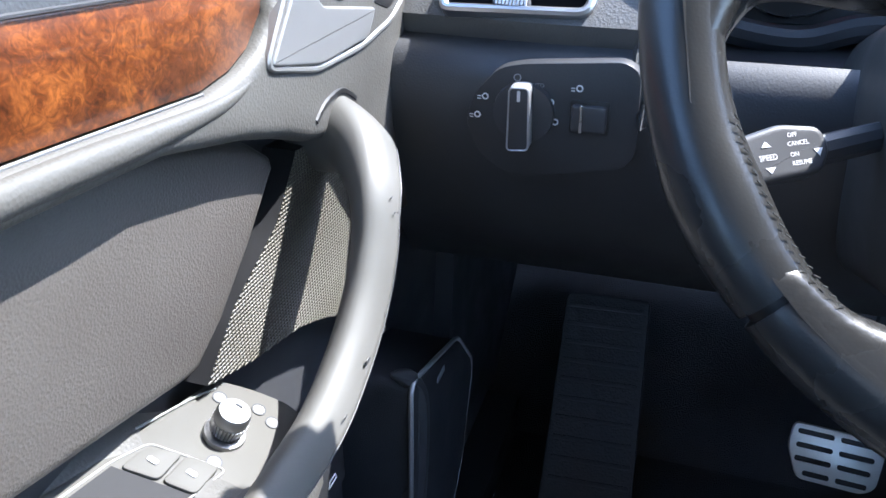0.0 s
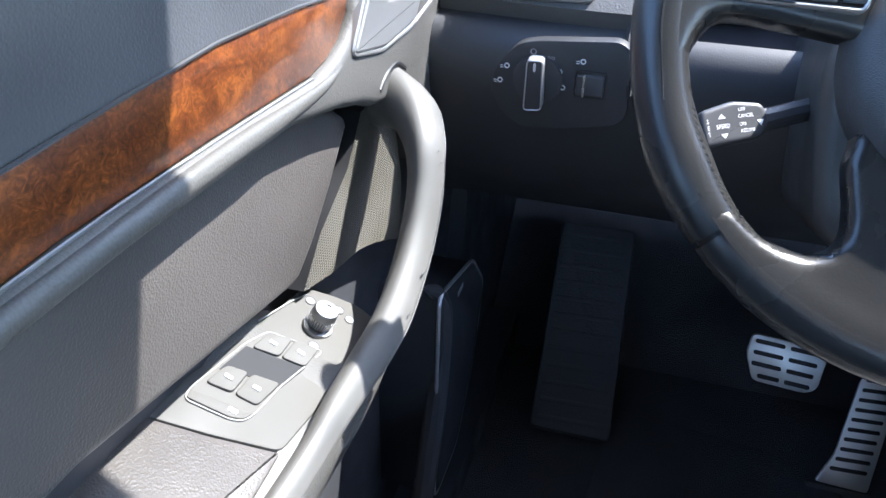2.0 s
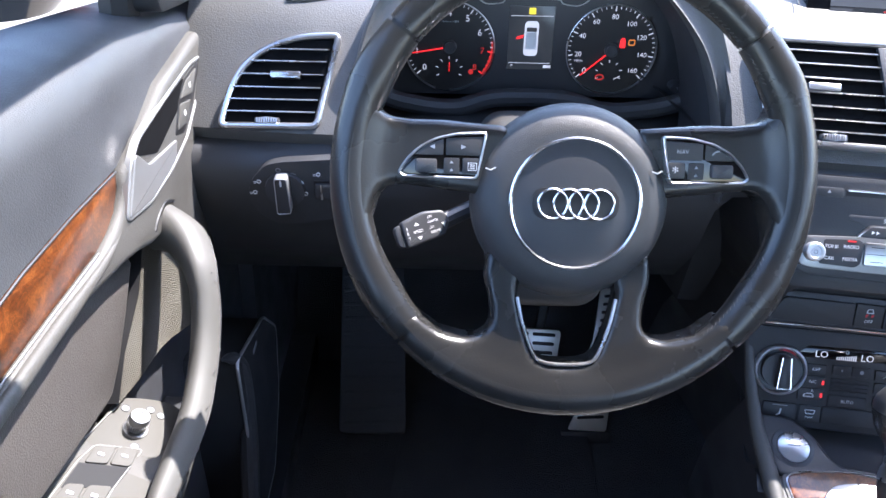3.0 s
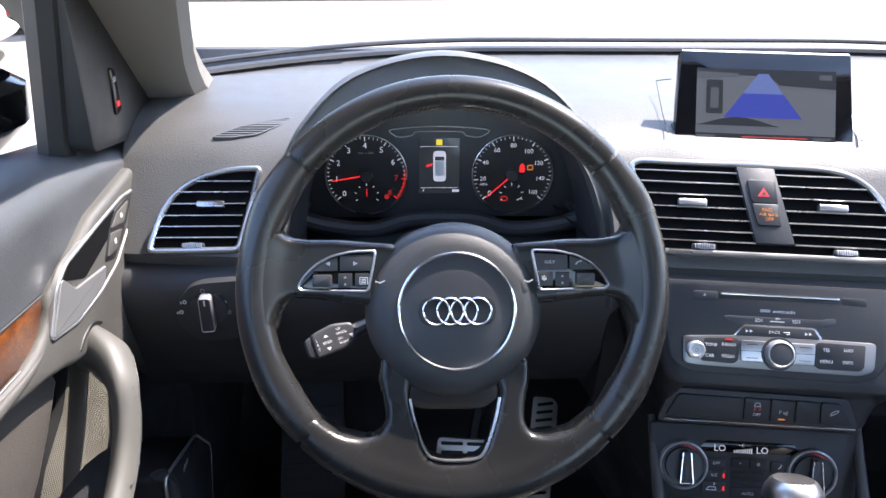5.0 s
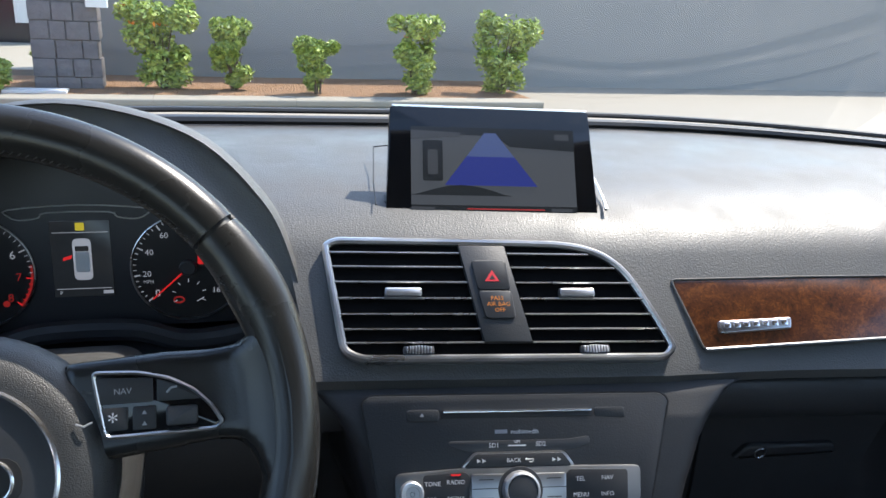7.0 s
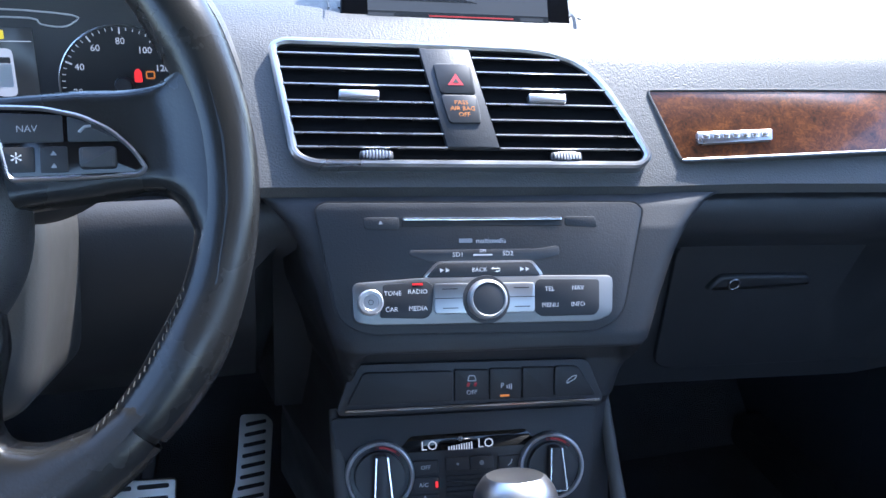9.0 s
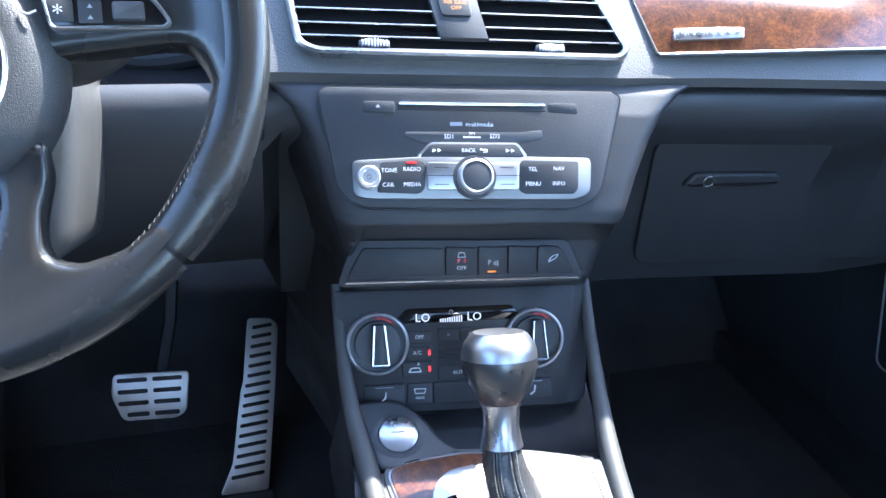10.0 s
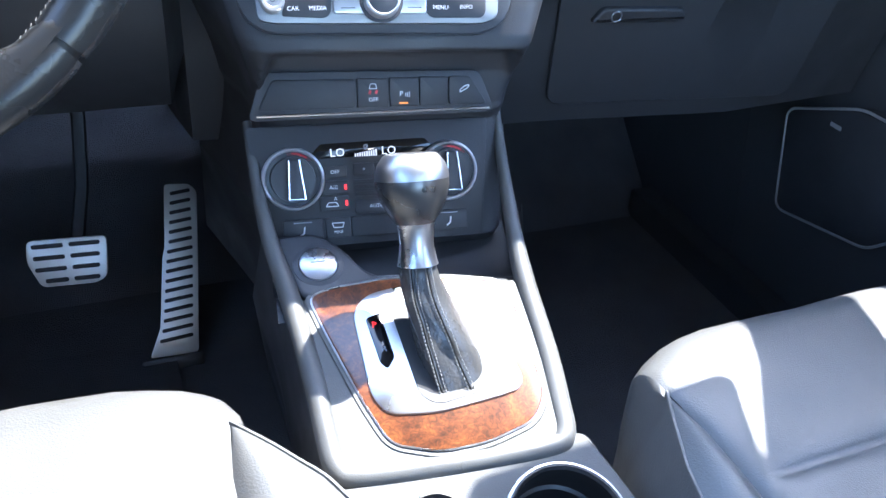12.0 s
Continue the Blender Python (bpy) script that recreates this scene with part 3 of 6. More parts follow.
def spans_mid(z):
    lo, hi = -0.1285 - (z + 0.05) * 0.17, 0.15 - (z + 0.05) * 0.3
    if z > 0.02:
        hi = 0.126 - (z - 0.02) * 1.7
    return [(lo, -0.0215 - (z + 0.0) * 0.21), (0.0215 - z * 0.2, hi)]


cv = vent("centre_air_vent", PL(0, 0.245, 1.012, 44, -7), [(-0.151, 0.050), (-0.14, 0.056), (0.0, 0.0555), (0.06, 0.0545), (0.084, 0.0512), (0.104, 0.0435), (0.12, 0.0305), (0.132, 0.0115), (0.146, -0.018), (0.158, -0.046), (0.148, -0.0565), (-0.118, -0.0565), (-0.133, -0.049)],
          spans_mid, "wide black slatted air vent with chrome surround and central switches", (-0.041, -0.029, -0.0155, -0.001, 0.014, 0.0285, 0.042), [(-0.081, 0.004), (0.073, 0.004)], [(-0.069, -0.0475), (0.084, -0.0475)])
part("divider", prism([(-0.031, 0.049), (0.011, 0.049), (0.029, -0.041), (-0.013, -0.041)], -0.004, 0.0062, 0.001), LOWER, cv, "dark grey divider")
hz = part("hazard_switch", prism(rp([(-0.0205, 0.034), (0.0105, 0.034), (0.0135, 0.006), (-0.016, 0.006)], 0.004), 0.005, 0.0082, 0.0008), KEYMAT, cv, "grey hazard switch with red triangle")
part("warning_triangle", prism([(-0.0095, 0.0135), (0.0035, 0.0135), (-0.0025, 0.0242)], 0.0075, 0.0086), REDPRINT, hz)
part("triangle_core", prism([(-0.0055, 0.0155), (-0.0001, 0.0155), (-0.0026, 0.0198)], 0.0075, 0.0089), KEYMAT, hz)
ab = part("airbag_lamp", prism(rp([(-0.016, 0.005), (0.0136, 0.005), (0.016, -0.0205), (-0.0105, -0.0205)], 0.004), 0.005, 0.0082, 0.0008), KEYMAT, cv, "grey panel with lit orange lettering")
for k, wd in enumerate(("PASS", "AIR BAG", "OFF")):
    words(wd, 0.0054, 0.0002 + k * 0.001, -0.0025 - k * 0.0054, 0.0086, OLIT, ab)

# ---- wood trim on the passenger side ----
tr = thing("passenger_trim", "dark burl wood strip with a badge in the dashboard", "trim", PL(0.25, 0.209, 0.995, 45, -7))
wp = rp([(-0.083, 0.037), (0.05, 0.041), (0.36, 0.046), (0.36, -0.006), (0.134, -0.018), (-0.064, -0.029)], 0.004)
part("wood", prism(wp, -0.006, 0.002, 0.001), WOOD, tr, "lacquered burl walnut")
part("frame", ring(inset(wp, -0.002), 0.0022, -0.006, 0.0034, 0.0008), DASH, tr)
part("chrome_strip", tube([(-0.064, -0.0305, 0.004), (0.134, -0.0195, 0.004), (0.36, -0.008, 0.004)], 0.0016, n=8), BRUSHED, tr, "thin chrome strip")
bd = part("badge", prism(rp([(-0.047, -0.004), (0.024, 0.0), (0.022, -0.0105), (-0.048, -0.0155)], 0.0015), 0.0, 0.0055, 0.0008), SATIN, tr, "silver badge with raised letters")
for k in range(7):
    u = -0.040 + k * 0.0093
    part("raised_bar", box(u, -0.0085 + k * 0.0005, 0.0062, 0.0055, 0.005, 0.0066, 0.0015, 0.0005), CHROME, bd)

# ---- pop-up screen ----
sc = thing("display_screen", "raised black display showing a reversing camera picture", "screen", PL(0.02, 0.325, 1.064, 32, -7))
part("housing", prism(rp([(-0.103, 0.0), (0.104, -0.001), (0.1, 0.11), (-0.099, 0.11)], 0.004), -0.016, 0.0, 0.001), GLOSS, sc, "gloss black housing", sharp=30)
part("top_edge", tube([(-0.097, 0.1105, -0.001), (0.098, 0.1105, -0.001)], 0.0014, n=8), CHROME, sc, "bright top edge")
X0, X1, Y0, Y1 = -0.079, 0.083, 0.010, 0.089
pic = part("picture", prism([(X0, Y0), (X1, Y0), (X1, Y1), (X0, Y1)], -0.001, 0.0006), SCRGREY, sc, "lit camera picture")


def scr(name, pts, material, n):
    part(name, prism([(X0 + (X1 - X0) * a, Y0 + (Y1 - Y0) * b) for a, b in pts], 0.0, n), material, pic)


scr("far_band", [(0, 0.9), (1, 0.9), (1, 1), (0, 1)], SCRDARK, 0.001)
scr("far_car", [(0.6, 0.76), (1, 0.72), (1, 0.93), (0.5, 0.93)], SCRDARK, 0.0012)
scr("far_car", [(0.0, 0.83), (0.3, 0.88), (0.3, 0.93), (0.0, 0.95)], SCRMID, 0.0011)
for k, (a, b) in enumerate(((0.25, 0.45), (0.45, 0.62), (0.62, 0.74), (0.74, 0.93))):
    def e(v):
        return 0.2 + (v - 0.25) * 0.36, 0.76 - (v - 0.25) * 0.36
    scr("guide_band", [(e(a)[0], a), (e(a)[1], a), (e(b)[1], b), (e(b)[0], b)], SCRBLUE if k < 2 else SCRBLUE2, 0.0014)
scr("bumper_arc", [(0.0, 0.12)] + [(0.05 + 0.5 * i / 8, 0.14 + 0.11 * math.sin(math.pi * i / 8)) for i in range(9)] + [(0.6, 0.12)], SCRDARK, 0.0016)
scr("car_icon", rp([(0.07, 0.3), (0.19, 0.3), (0.19, 0.82), (0.07, 0.82)], 0.02), SCRDARK, 0.0013)
scr("car_icon", rp([(0.1, 0.38), (0.16, 0.38), (0.16, 0.7), (0.1, 0.7)], 0.02), SCRMID, 0.0015)
scr("status_mark", [(0.88, 0.86), (0.97, 0.86), (0.97, 0.94), (0.88, 0.94)], SCRMID, 0.0014)
scr("menu_bar", [(0, -0.1), (1, -0.1), (1, -0.005), (0, -0.005)], SCRDARK, 0.001)
scr("menu_bar", [(0.33, -0.055), (0.8, -0.055), (0.8, -0.04), (0.33, -0.04)], RDIM, 0.0013)
scr("menu_mark", [(0.0, -0.07), (0.14, -0.07), (0.14, -0.03), (0.0, -0.03)], SCRMID, 0.0013)
scr("menu_mark", [(0.84, -0.07), (0.97, -0.07), (0.97, -0.03), (0.84, -0.03)], SCRMID, 0.0013)
# well and lid line round the screen's foot
well = thing("screen_well", "dark slot at the foot of the display", "screen well", PL(0.02, 0.335, 1.0725, 80, -7))
part("slot", prism(rp([(-0.103, 0.0), (0.106, 0.0), (0.11, 0.006), (0.106, 0.02), (-0.103, 0.02)], 0.004), -0.01, 0.0006), BLACK, well)
part("lid_seam", tube([(-0.1115, -0.012, 0.0035), (-0.1125, 0.03, 0.0055), (-0.11, 0.118, 0.0095), (-0.09, 0.124, 0.01)], 0.0007, n=6), BLACK, well, "dark seam of the flap")
part("bright_lip", tube(spline([(0.1115, -0.012, 0.0025), (0.1138, 0.004, 0.0036), (0.1165, 0.04, 0.006), (0.118, 0.088, 0.009)], 5), 0.002, n=8, flat=0.6, radii=[0.0021 - 0.00008 * i for i in range(16)]), SATIN, well, "bright curved lip")

# ---- media panel ----
mm = thing("media_control_panel", "dark panel with silver-framed keys and a rotary knob", "control panel", PL(0, 0.1648, 0.91, 31, -7))
po = rp([(-0.127, 0.041), (-0.12, 0.046), (0.129, 0.046), (0.136, 0.04), (0.114, -0.046), (0.092, -0.0575), (-0.092, -0.055), (-0.111, -0.043)], 0.012, 5)
part("seam", ring(inset(po, -0.0008), 0.0012, -0.002, 0.0009), BLACK, mm, "thin black seam")
part("face", prism(inset(po, 0.0006), -0.003, 0.0012, 0.0006), LOWER, mm, "dark grey face")
sf = rp([(-0.1, -0.016), (-0.04, -0.0125), (0.045, -0.0125), (0.106, -0.0135), (0.104, -0.044), (0.09, -0.0495), (-0.086, -0.0478), (-0.099, -0.0455)], 0.006, 5)
fr = part("key_frame", prism(sf, 0.0, 0.0042, 0.0012), BRUSHED, mm, "satin silver frame")
for pts in ([(-0.077, -0.0175), (-0.043, -0.0155), (-0.038, -0.02), (-0.04, -0.04), (-0.045, -0.044), (-0.08, -0.0425), (-0.077, -0.03)], [(0.044, -0.0155), (0.094, -0.0165), (0.093, -0.04), (0.089, -0.0445), (0.045, -0.0445), (0.04, -0.04), (0.041, -0.02)]):
    part("key_field", prism(rp(pts, 0.003), 0.003, 0.0049, 0.0005), KEYMAT, fr, "black keys")
part("rocker", prism(rp([(-0.038, -0.0175), (0.041, -0.018), (0.04, -0.041), (-0.038, -0.0405)], 0.003), 0.003, 0.0068, 0.001), SATIN, fr, "silver rocker keys")
for u in (-0.026, 0.03):
    for v in (-0.022, -0.0365):
        bar(u, v, 0.012, 0.0007, 0.0068, DARK, fr, "engraved_line")
part("split", box(0.0015, -0.029, 0.078, 0.0006, 0.0066, 0.0071, 0, 0), DARK, fr)
kn = part("rotary_knob", lathe([(0.0155, 0.004), (0.0152, 0.010), (0.0145, 0.0155), (0.0128, 0.0165), (0.0122, 0.0158)], 40, 0.002, -0.0305), OUTLINE, mm, "chrome-rimmed rotary knob")
part("cap", lathe([(0.0123, 0.0157), (0.009, 0.0163), (0.0, 0.0166)], 32, 0.002, -0.0305), DARK, kn, "black cap")
part("collar", lathe([(0.0185, 0.0066), (0.0182, 0.0078), (0.0155, 0.0078)], 40, 0.002, -0.0305), DARK, kn)
pk = part("power_knob", lathe([(0.0098, 0.004), (0.0095, 0.0125), (0.0085, 0.0135), (0.006, 0.0133), (0.0055, 0.0128), (0.0, 0.0128)], 32, -0.0865, -0.031), OUTLINE, mm, "small chrome power knob")
part("mark", ring(circle(-0.0865, -0.031, 0.002, 16), 0.0004, 0.0126, 0.0131), DARK, pk)
for t, u, v in (("TONE", -0.0695, -0.0245), ("CAR", -0.0705, -0.0365), ("RADIO", -0.0505, -0.0235), ("MEDIA", -0.0505, -0.0362), ("TEL", 0.053, -0.0235), ("NAV", 0.076, -0.023), ("MENU", 0.053, -0.036), ("INFO", 0.0755, -0.0358)):
    words(t, 0.0049, u, v, 0.0051, WHITE, mm)
part("radio_lamp", box(-0.0505, -0.0178, 0.008, 0.0014, 0.0045, 0.0053, 0.0004, 0), RLIT, mm, "lit red lamp")
bk = prism(rp([(-0.047, -0.013), (-0.035, -0.0005), (0.041, -0.0005), (0.05, -0.013)], 0.004), 0.0, 0.0036, 0.0006)
part("back_key_frame", bk, SATIN, mm, "silver edge")
part("back_key", prism(rp([(-0.044, -0.0128), (-0.0335, -0.002), (0.0395, -0.002), (0.047, -0.0128)], 0.003), 0.002, 0.0042, 0.0005), KEYMAT, mm)
words("BACK", 0.0047, -0.002, -0.0075, 0.0044, WHITE, mm)
part("return_arrow", tube([(0.0105, -0.0089, 0.0044), (0.0135, -0.0089, 0.0044), (0.0142, -0.0078, 0.0044), (0.0135, -0.0068, 0.0044), (0.0075, -0.0068, 0.0044), (0.009, -0.0058, 0.0044)], 0.00035, n=4), WHITE, mm)
for u in (-0.029, 0.034):
    for k in (-1, 1):
        part("skip_mark", prism([(u + k * 0.0022 - 0.0016, -0.0092), (u + k * 0.0022 + 0.0016, -0.0075), (u + k * 0.0022 - 0.0016, -0.0058)], 0.004, 0.0045), WHITE, mm)
part("card_slot", prism(rp([(-0.056, 0.0045), (-0.04, -0.0005), (0.046, -0.0005), (0.064, 0.004), (0.063, 0.011), (0.045, 0.0085), (-0.04, 0.0085), (-0.055, 0.0085)], 0.003), 0.0008, 0.0019, 0.0004), DARK, mm, "black card slot flap")
words("SD1", 0.0052, -0.018, 0.0045, 0.0022, WHITE, mm)
words("SD2", 0.0052, 0.0215, 0.005, 0.0022, WHITE, mm)
words("SIM", 0.0036, 0.0015, 0.0072, 0.0022, WHITE, mm)
bar(0.0015, 0.0042, 0.015, 0.0011, 0.002, WHITE, mm)
bar(-0.0115, 0.0155, 0.0105, 0.0032, 0.0013, GREYPRINT, mm, "print_bar")
words("multimedia", 0.0054, 0.0085, 0.0152, 0.0014, WHITE, mm)
cd = part("disc_slot", box(0.003, 0.030, 0.128, 0.0065, 0.0004, 0.0018, 0.001, 0.0003), BLACK, mm, "black disc slot")
part("slot_lip", box(0.003, 0.0322, 0.126, 0.0022, 0.001, 0.0036, 0.0008, 0.0006), CHROME, cd, "chrome lip")
part("eject_key", prism(rp([(-0.09, 0.034), (-0.063, 0.034), (-0.063, 0.0245), (-0.09, 0.025)], 0.003), 0.0008, 0.002, 0.0004), LOWER, mm)
part("eject_mark", prism([(-0.079, 0.0285), (-0.0755, 0.0285), (-0.0772, 0.0315)], 0.0018, 0.0023), GREYPRINT, mm)
part("blank_key", prism(rp([(0.069, 0.034), (0.095, 0.034), (0.096, 0.025), (0.069, 0.0265)], 0.003), 0.0008, 0.002, 0.0004), LOWER, mm)

# ---- row of switches ----
rw = thing("switch_row", "row of dark grey switches over a chrome strip", "switches", PL(0, 0.158, 0.785, 20, -7))
part("surround", prism(rp([(-0.113, -0.009), (0.117, -0.008), (0.101, 0.031), (-0.098, 0.033)], 0.008), -0.006, 0.0008, 0.0006), DARK, rw)
part("chrome_strip", tube([(-0.105, -0.0048, 0.002), (0.111, -0.0042, 0.002)], 0.0014, n=8), CHROME, rw, "thin chrome strip")
edges = [-0.104, -0.0155, 0.0145, 0.0425, 0.0705, 0.109]
for k, (a, b) in enumerate(zip(edges, edges[1:])):
    ta, tb = (a + 0.0135 if k == 0 else a), (b - 0.017 if k == 4 else b)
    part("switch", prism(rp([(a + 0.0006, 0.0), (b - 0.0006, 0.0), (tb - 0.0006, 0.0255), (ta + 0.0006, 0.0265)], 0.004 if k in (0, 4) else 0.0012), 0.0, 0.004, 0.0009), KEYMAT, rw, "dark grey push switch")
words("OFF", 0.0052, -0.0005, 0.007, 0.0043, WHITE, rw)
for k in range(2):
    bar(-0.0035 + k * 0.006, 0.0138, 0.0022, 0.0035, 0.0043, REDPRINT, rw, turn=-20)
part("skid_mark", ring(rp([(-0.0045, 0.0165), (0.0035, 0.0165), (0.002, 0.0215), (-0.003, 0.0215)], 0.001), 0.0007, 0.0041, 0.0044), WHITE, rw)
words("P", 0.0065, 0.0255, 0.0115, 0.0043, WHITE, rw)
for k in range(3):
    bar(0.0295 + k * 0.0018, 0.0108, 0.0008, 0.0028 + k * 0.0012, 0.0043, WHITE, rw)
part("switch_lamp", box(0.0275, 0.0032, 0.008, 0.0015, 0.004, 0.0047, 0.0004, 0), OLIT, rw, "lit orange lamp")
part("hill_mark", ring(rp([(0.081, 0.0105), (0.089, 0.0145), (0.091, 0.0185), (0.086, 0.0175), (0.0815, 0.014)], 0.0015), 0.0008, 0.0041, 0.0044), WHITE, rw)

# ---- climate panel ----
cl = thing("climate_control_panel", "dark climate panel with two chrome-ringed dials", "control panel", PL(0, 0.1515, 0.73, 27, -7))
part("face", prism(rp([(-0.117, 0.038), (0.114, 0.039), (0.105, -0.0755), (-0.101, -0.0755)], 0.005), -0.004, 0.0012, 0.0008), LOWER, cl, "dark grey face")
lcd = part("lcd", prism(rp([(-0.063, 0.0065), (-0.05, 0.0205), (0.05, 0.022), (0.062, 0.0085)], 0.003), 0.0006, 0.0017, 0.0003), GLOSS, cl, "black lit display")
for u in (-0.0345, 0.0145):
    words("LO", 0.011, u, 0.0115, 0.0021, WLIT, lcd)
for k in range(10):
    bar(-0.0175 + k * 0.0022, 0.0088 + k * 0.00016, 0.0011, 0.003 + k * 0.00035, 0.0018, WLIT, lcd, "level_bar")
part("fan_mark", ring(circle(-0.0075, 0.0165, 0.0022, 8), 0.0011, 0.0016, 0.002), GREYPRINT, lcd)
for s, cx, cy in ((-1, -0.077, -0.0105), (1, 0.0715, -0.0105)):
    dl = part("dial", lathe([(0.029, 0.0), (0.029, 0.0062), (0.0282, 0.0085), (0.027, 0.0092), (0.0258, 0.0085), (0.0252, 0.0045)], 48, cx, cy), OUTLINE, cl, "chrome-ringed dial")
    part("well", lathe([(0.026, 0.004), (0.021, 0.0035), (0.0205, 0.008), (0.0, 0.0082)], 40, cx, cy), DARK, dl, "black dial")
    gx = cx + 0.001
    part("grip", prism(rp([(gx - 0.0065, cy - 0.0195), (gx + 0.0085, cy - 0.0195), (gx + 0.0045, cy + 0.019), (gx - 0.0045, cy + 0.019)], 0.003), 0.006, 0.0185, 0.0025), DARK, dl)
    part("grip_edge", tube([(gx - 0.0046, cy + 0.018, 0.0185), (gx - 0.0064, cy - 0.0175, 0.0187), (gx + 0.0082, cy - 0.0178, 0.0187), (gx + 0.0046, cy + 0.018, 0.0185)], 0.0011, n=6), CHROME, dl, "chrome edge")
    part("heat_mark", ring(circle(cx, cy, 0.0245, 40)[5:12] + circle(cx, cy, 0.0225, 40)[5:12][::-1], 0.0002, 0.004, 0.0049), REDPRINT, dl)
    part("heat_mark", prism(circle(cx, cy, 0.0243, 40)[6:11] + circle(cx, cy, 0.0228, 40)[6:11][::-1], 0.004, 0.005), REDPRINT, dl)


def key(u, v, w, h, label="", lamp=False, size=0.005):
    k = part("key", box(u, v, w, h, 0.0, 0.0033, 0.0018, 0.0007), KEYMAT, cl)
    if label:
        words(label, size, u - (0.002 if lamp else 0), v, 0.0035, WHITE, k)
    if lamp:
        part("key_lamp", box(u + w / 2 - 0.0028, v, 0.0022, 0.005, 0.003, 0.0037, 0.0004, 0), RLIT, k, "lit red lamp")


key(-0.038, -0.006, 0.022, 0.0115, "OFF")
key(-0.038, -0.0205, 0.024, 0.0125, "A/C", True)
key(-0.04, -0.0355, 0.028, 0.0135, "", True)
part("air_mark", ring(rp([(-0.049, -0.0385), (-0.036, -0.0385), (-0.038, -0.034), (-0.046, -0.034)], 0.0015), 0.0008, 0.0032, 0.0036), WHITE, cl)
words("A", 0.0045, -0.039, -0.031, 0.0035, WHITE, cl)
key(-0.0105, -0.0045, 0.0205, 0.0115)
key(0.0105, -0.0045, 0.0205, 0.0115)
for u, r in ((-0.0105, 0.0012), (0.0105, 0.0022)):
    part("fan_mark", prism(circle(u, -0.0045, r, 8), 0.003, 0.0036), GREYPRINT, cl)
for k in range(4):
    part("rib", box(0.0, -0.0155 - k * 0.0045, 0.041, 0.0024, 0.0, 0.003, 0.0006, 0.0004), KEYMAT, cl)
key(0.0, -0.040, 0.041, 0.013, "AUTO")
for k, (u, t) in enumerate(((0.0345, ""), (0.0355, ""), (0.0375, ""))):
    key(0.036 + k * 0.001, -0.006 - k * 0.0148, 0.022, 0.0125, "", k > 0)
part("seat_mark", tube([(0.0335, -0.008, 0.0036), (0.036, -0.006, 0.0036), (0.037, -0.003, 0.0036)], 0.0006, n=5), WHITE, cl)
for u in (-0.071, 0.071):
    key(u, -0.0585, 0.037, 0.0195)
    part("seat_mark", tube([(u - 0.003, -0.064, 0.0036), (u + 0.0005, -0.0615, 0.0036), (u + 0.0015, -0.0555, 0.0036)], 0.0009, n=5), WHITE, cl)
    bar(u, -0.0515, 0.017, 0.0008, 0.0034, GREYPRINT, cl)
key(-0.038, -0.0585, 0.0235, 0.0195)
words("MAX", 0.004, -0.038, -0.0625, 0.0036, WHITE, cl)
part("screen_mark", ring(rp([(-0.0425, -0.0585), (-0.0335, -0.0585), (-0.032, -0.0535), (-0.044, -0.0535)], 0.001), 0.0007, 0.0033, 0.0037), WHITE, cl)
key(0.011, -0.0585, 0.072, 0.0195)

# ---- headlamp switch ----
hs = thing("headlamp_switch", "dark headlamp switch panel with a chrome rotary knob", "switch", PL(-0.61, 0.2225, 0.9, -2, 0))
part("plate", prism(rp([(-0.06, -0.008), (-0.055, 0.012), (-0.037, 0.033), (-0.02, 0.037), (0.046, 0.0425), (0.056, 0.036), (0.058, -0.02), (0.05, -0.031), (0.0, -0.041), (-0.03, -0.0435), (-0.05, -0.03)], 0.008), -0.01, 0.0012, 0.0008), LOWER, hs, "black plate")
kn = part("rotary_knob", lathe([(0.0215, 0.0), (0.0205, 0.006), (0.0, 0.006)], 36, -0.0185, 0.004), DARK, hs, "black rotary knob")
gp2 = rp([(-0.0265, 0.0255), (-0.0125, 0.026), (-0.0115, -0.0185), (-0.0275, -0.02)], 0.004)
part("grip_edge", ring(gp2, 0.0014, 0.004, 0.0165, 0.0009), OUTLINE, kn, "chrome grip edge")
part("grip", prism(inset(gp2, 0.001), 0.003, 0.0158, 0.0006), DARK, kn)
part("pointer", box(-0.0195, 0.0195, 0.0022, 0.0075, 0.015, 0.0163, 0.001, 0.0003), WHITE, kn, "white pointer")
words("O", 0.0075, -0.0235, 0.0275, 0.0026, GREYPRINT, hs)
words("AUTO", 0.0038, -0.0105, 0.0235, 0.0026, GREYPRINT, hs)
for u, v in ((-0.0455, 0.013), (-0.051, -0.0005), (-0.0005, 0.0125), (0.003, -0.001), (0.018, 0.0235)):
    part("lamp_mark", ring(circle(u, v, 0.0024, 10), 0.0009, 0.002, 0.0027), WHITE, hs)
    bar(u - 0.0042, v, 0.0026, 0.0007, 0.0024, WHITE, hs)
    bar(u - 0.0042, v - 0.0018, 0.0026, 0.0007, 0.0024, WHITE, hs)
part("slot", box(0.0255, 0.004, 0.026, 0.0235, 0.0015, 0.0028, 0.002, 0.0003), BLACK, hs)
th = part("thumbwheel", box(0.0255, 0.004, 0.023, 0.018, 0.001, 0.0065, 0.002, 0.0015), DARK, hs, "ribbed brightness wheel")
part("index", box(0.0205, 0.004, 0.0018, 0.019, 0.005, 0.0071, 0.0004, 0.0003), SATIN, th)

# ---- steering wheel ----
sw = thing("steering_wheel", "black leather three-spoke steering wheel with silver emblem", "steering wheel", PL(W, 0.033, 1.0145, 28))
R, CY = 0.173, 0.017


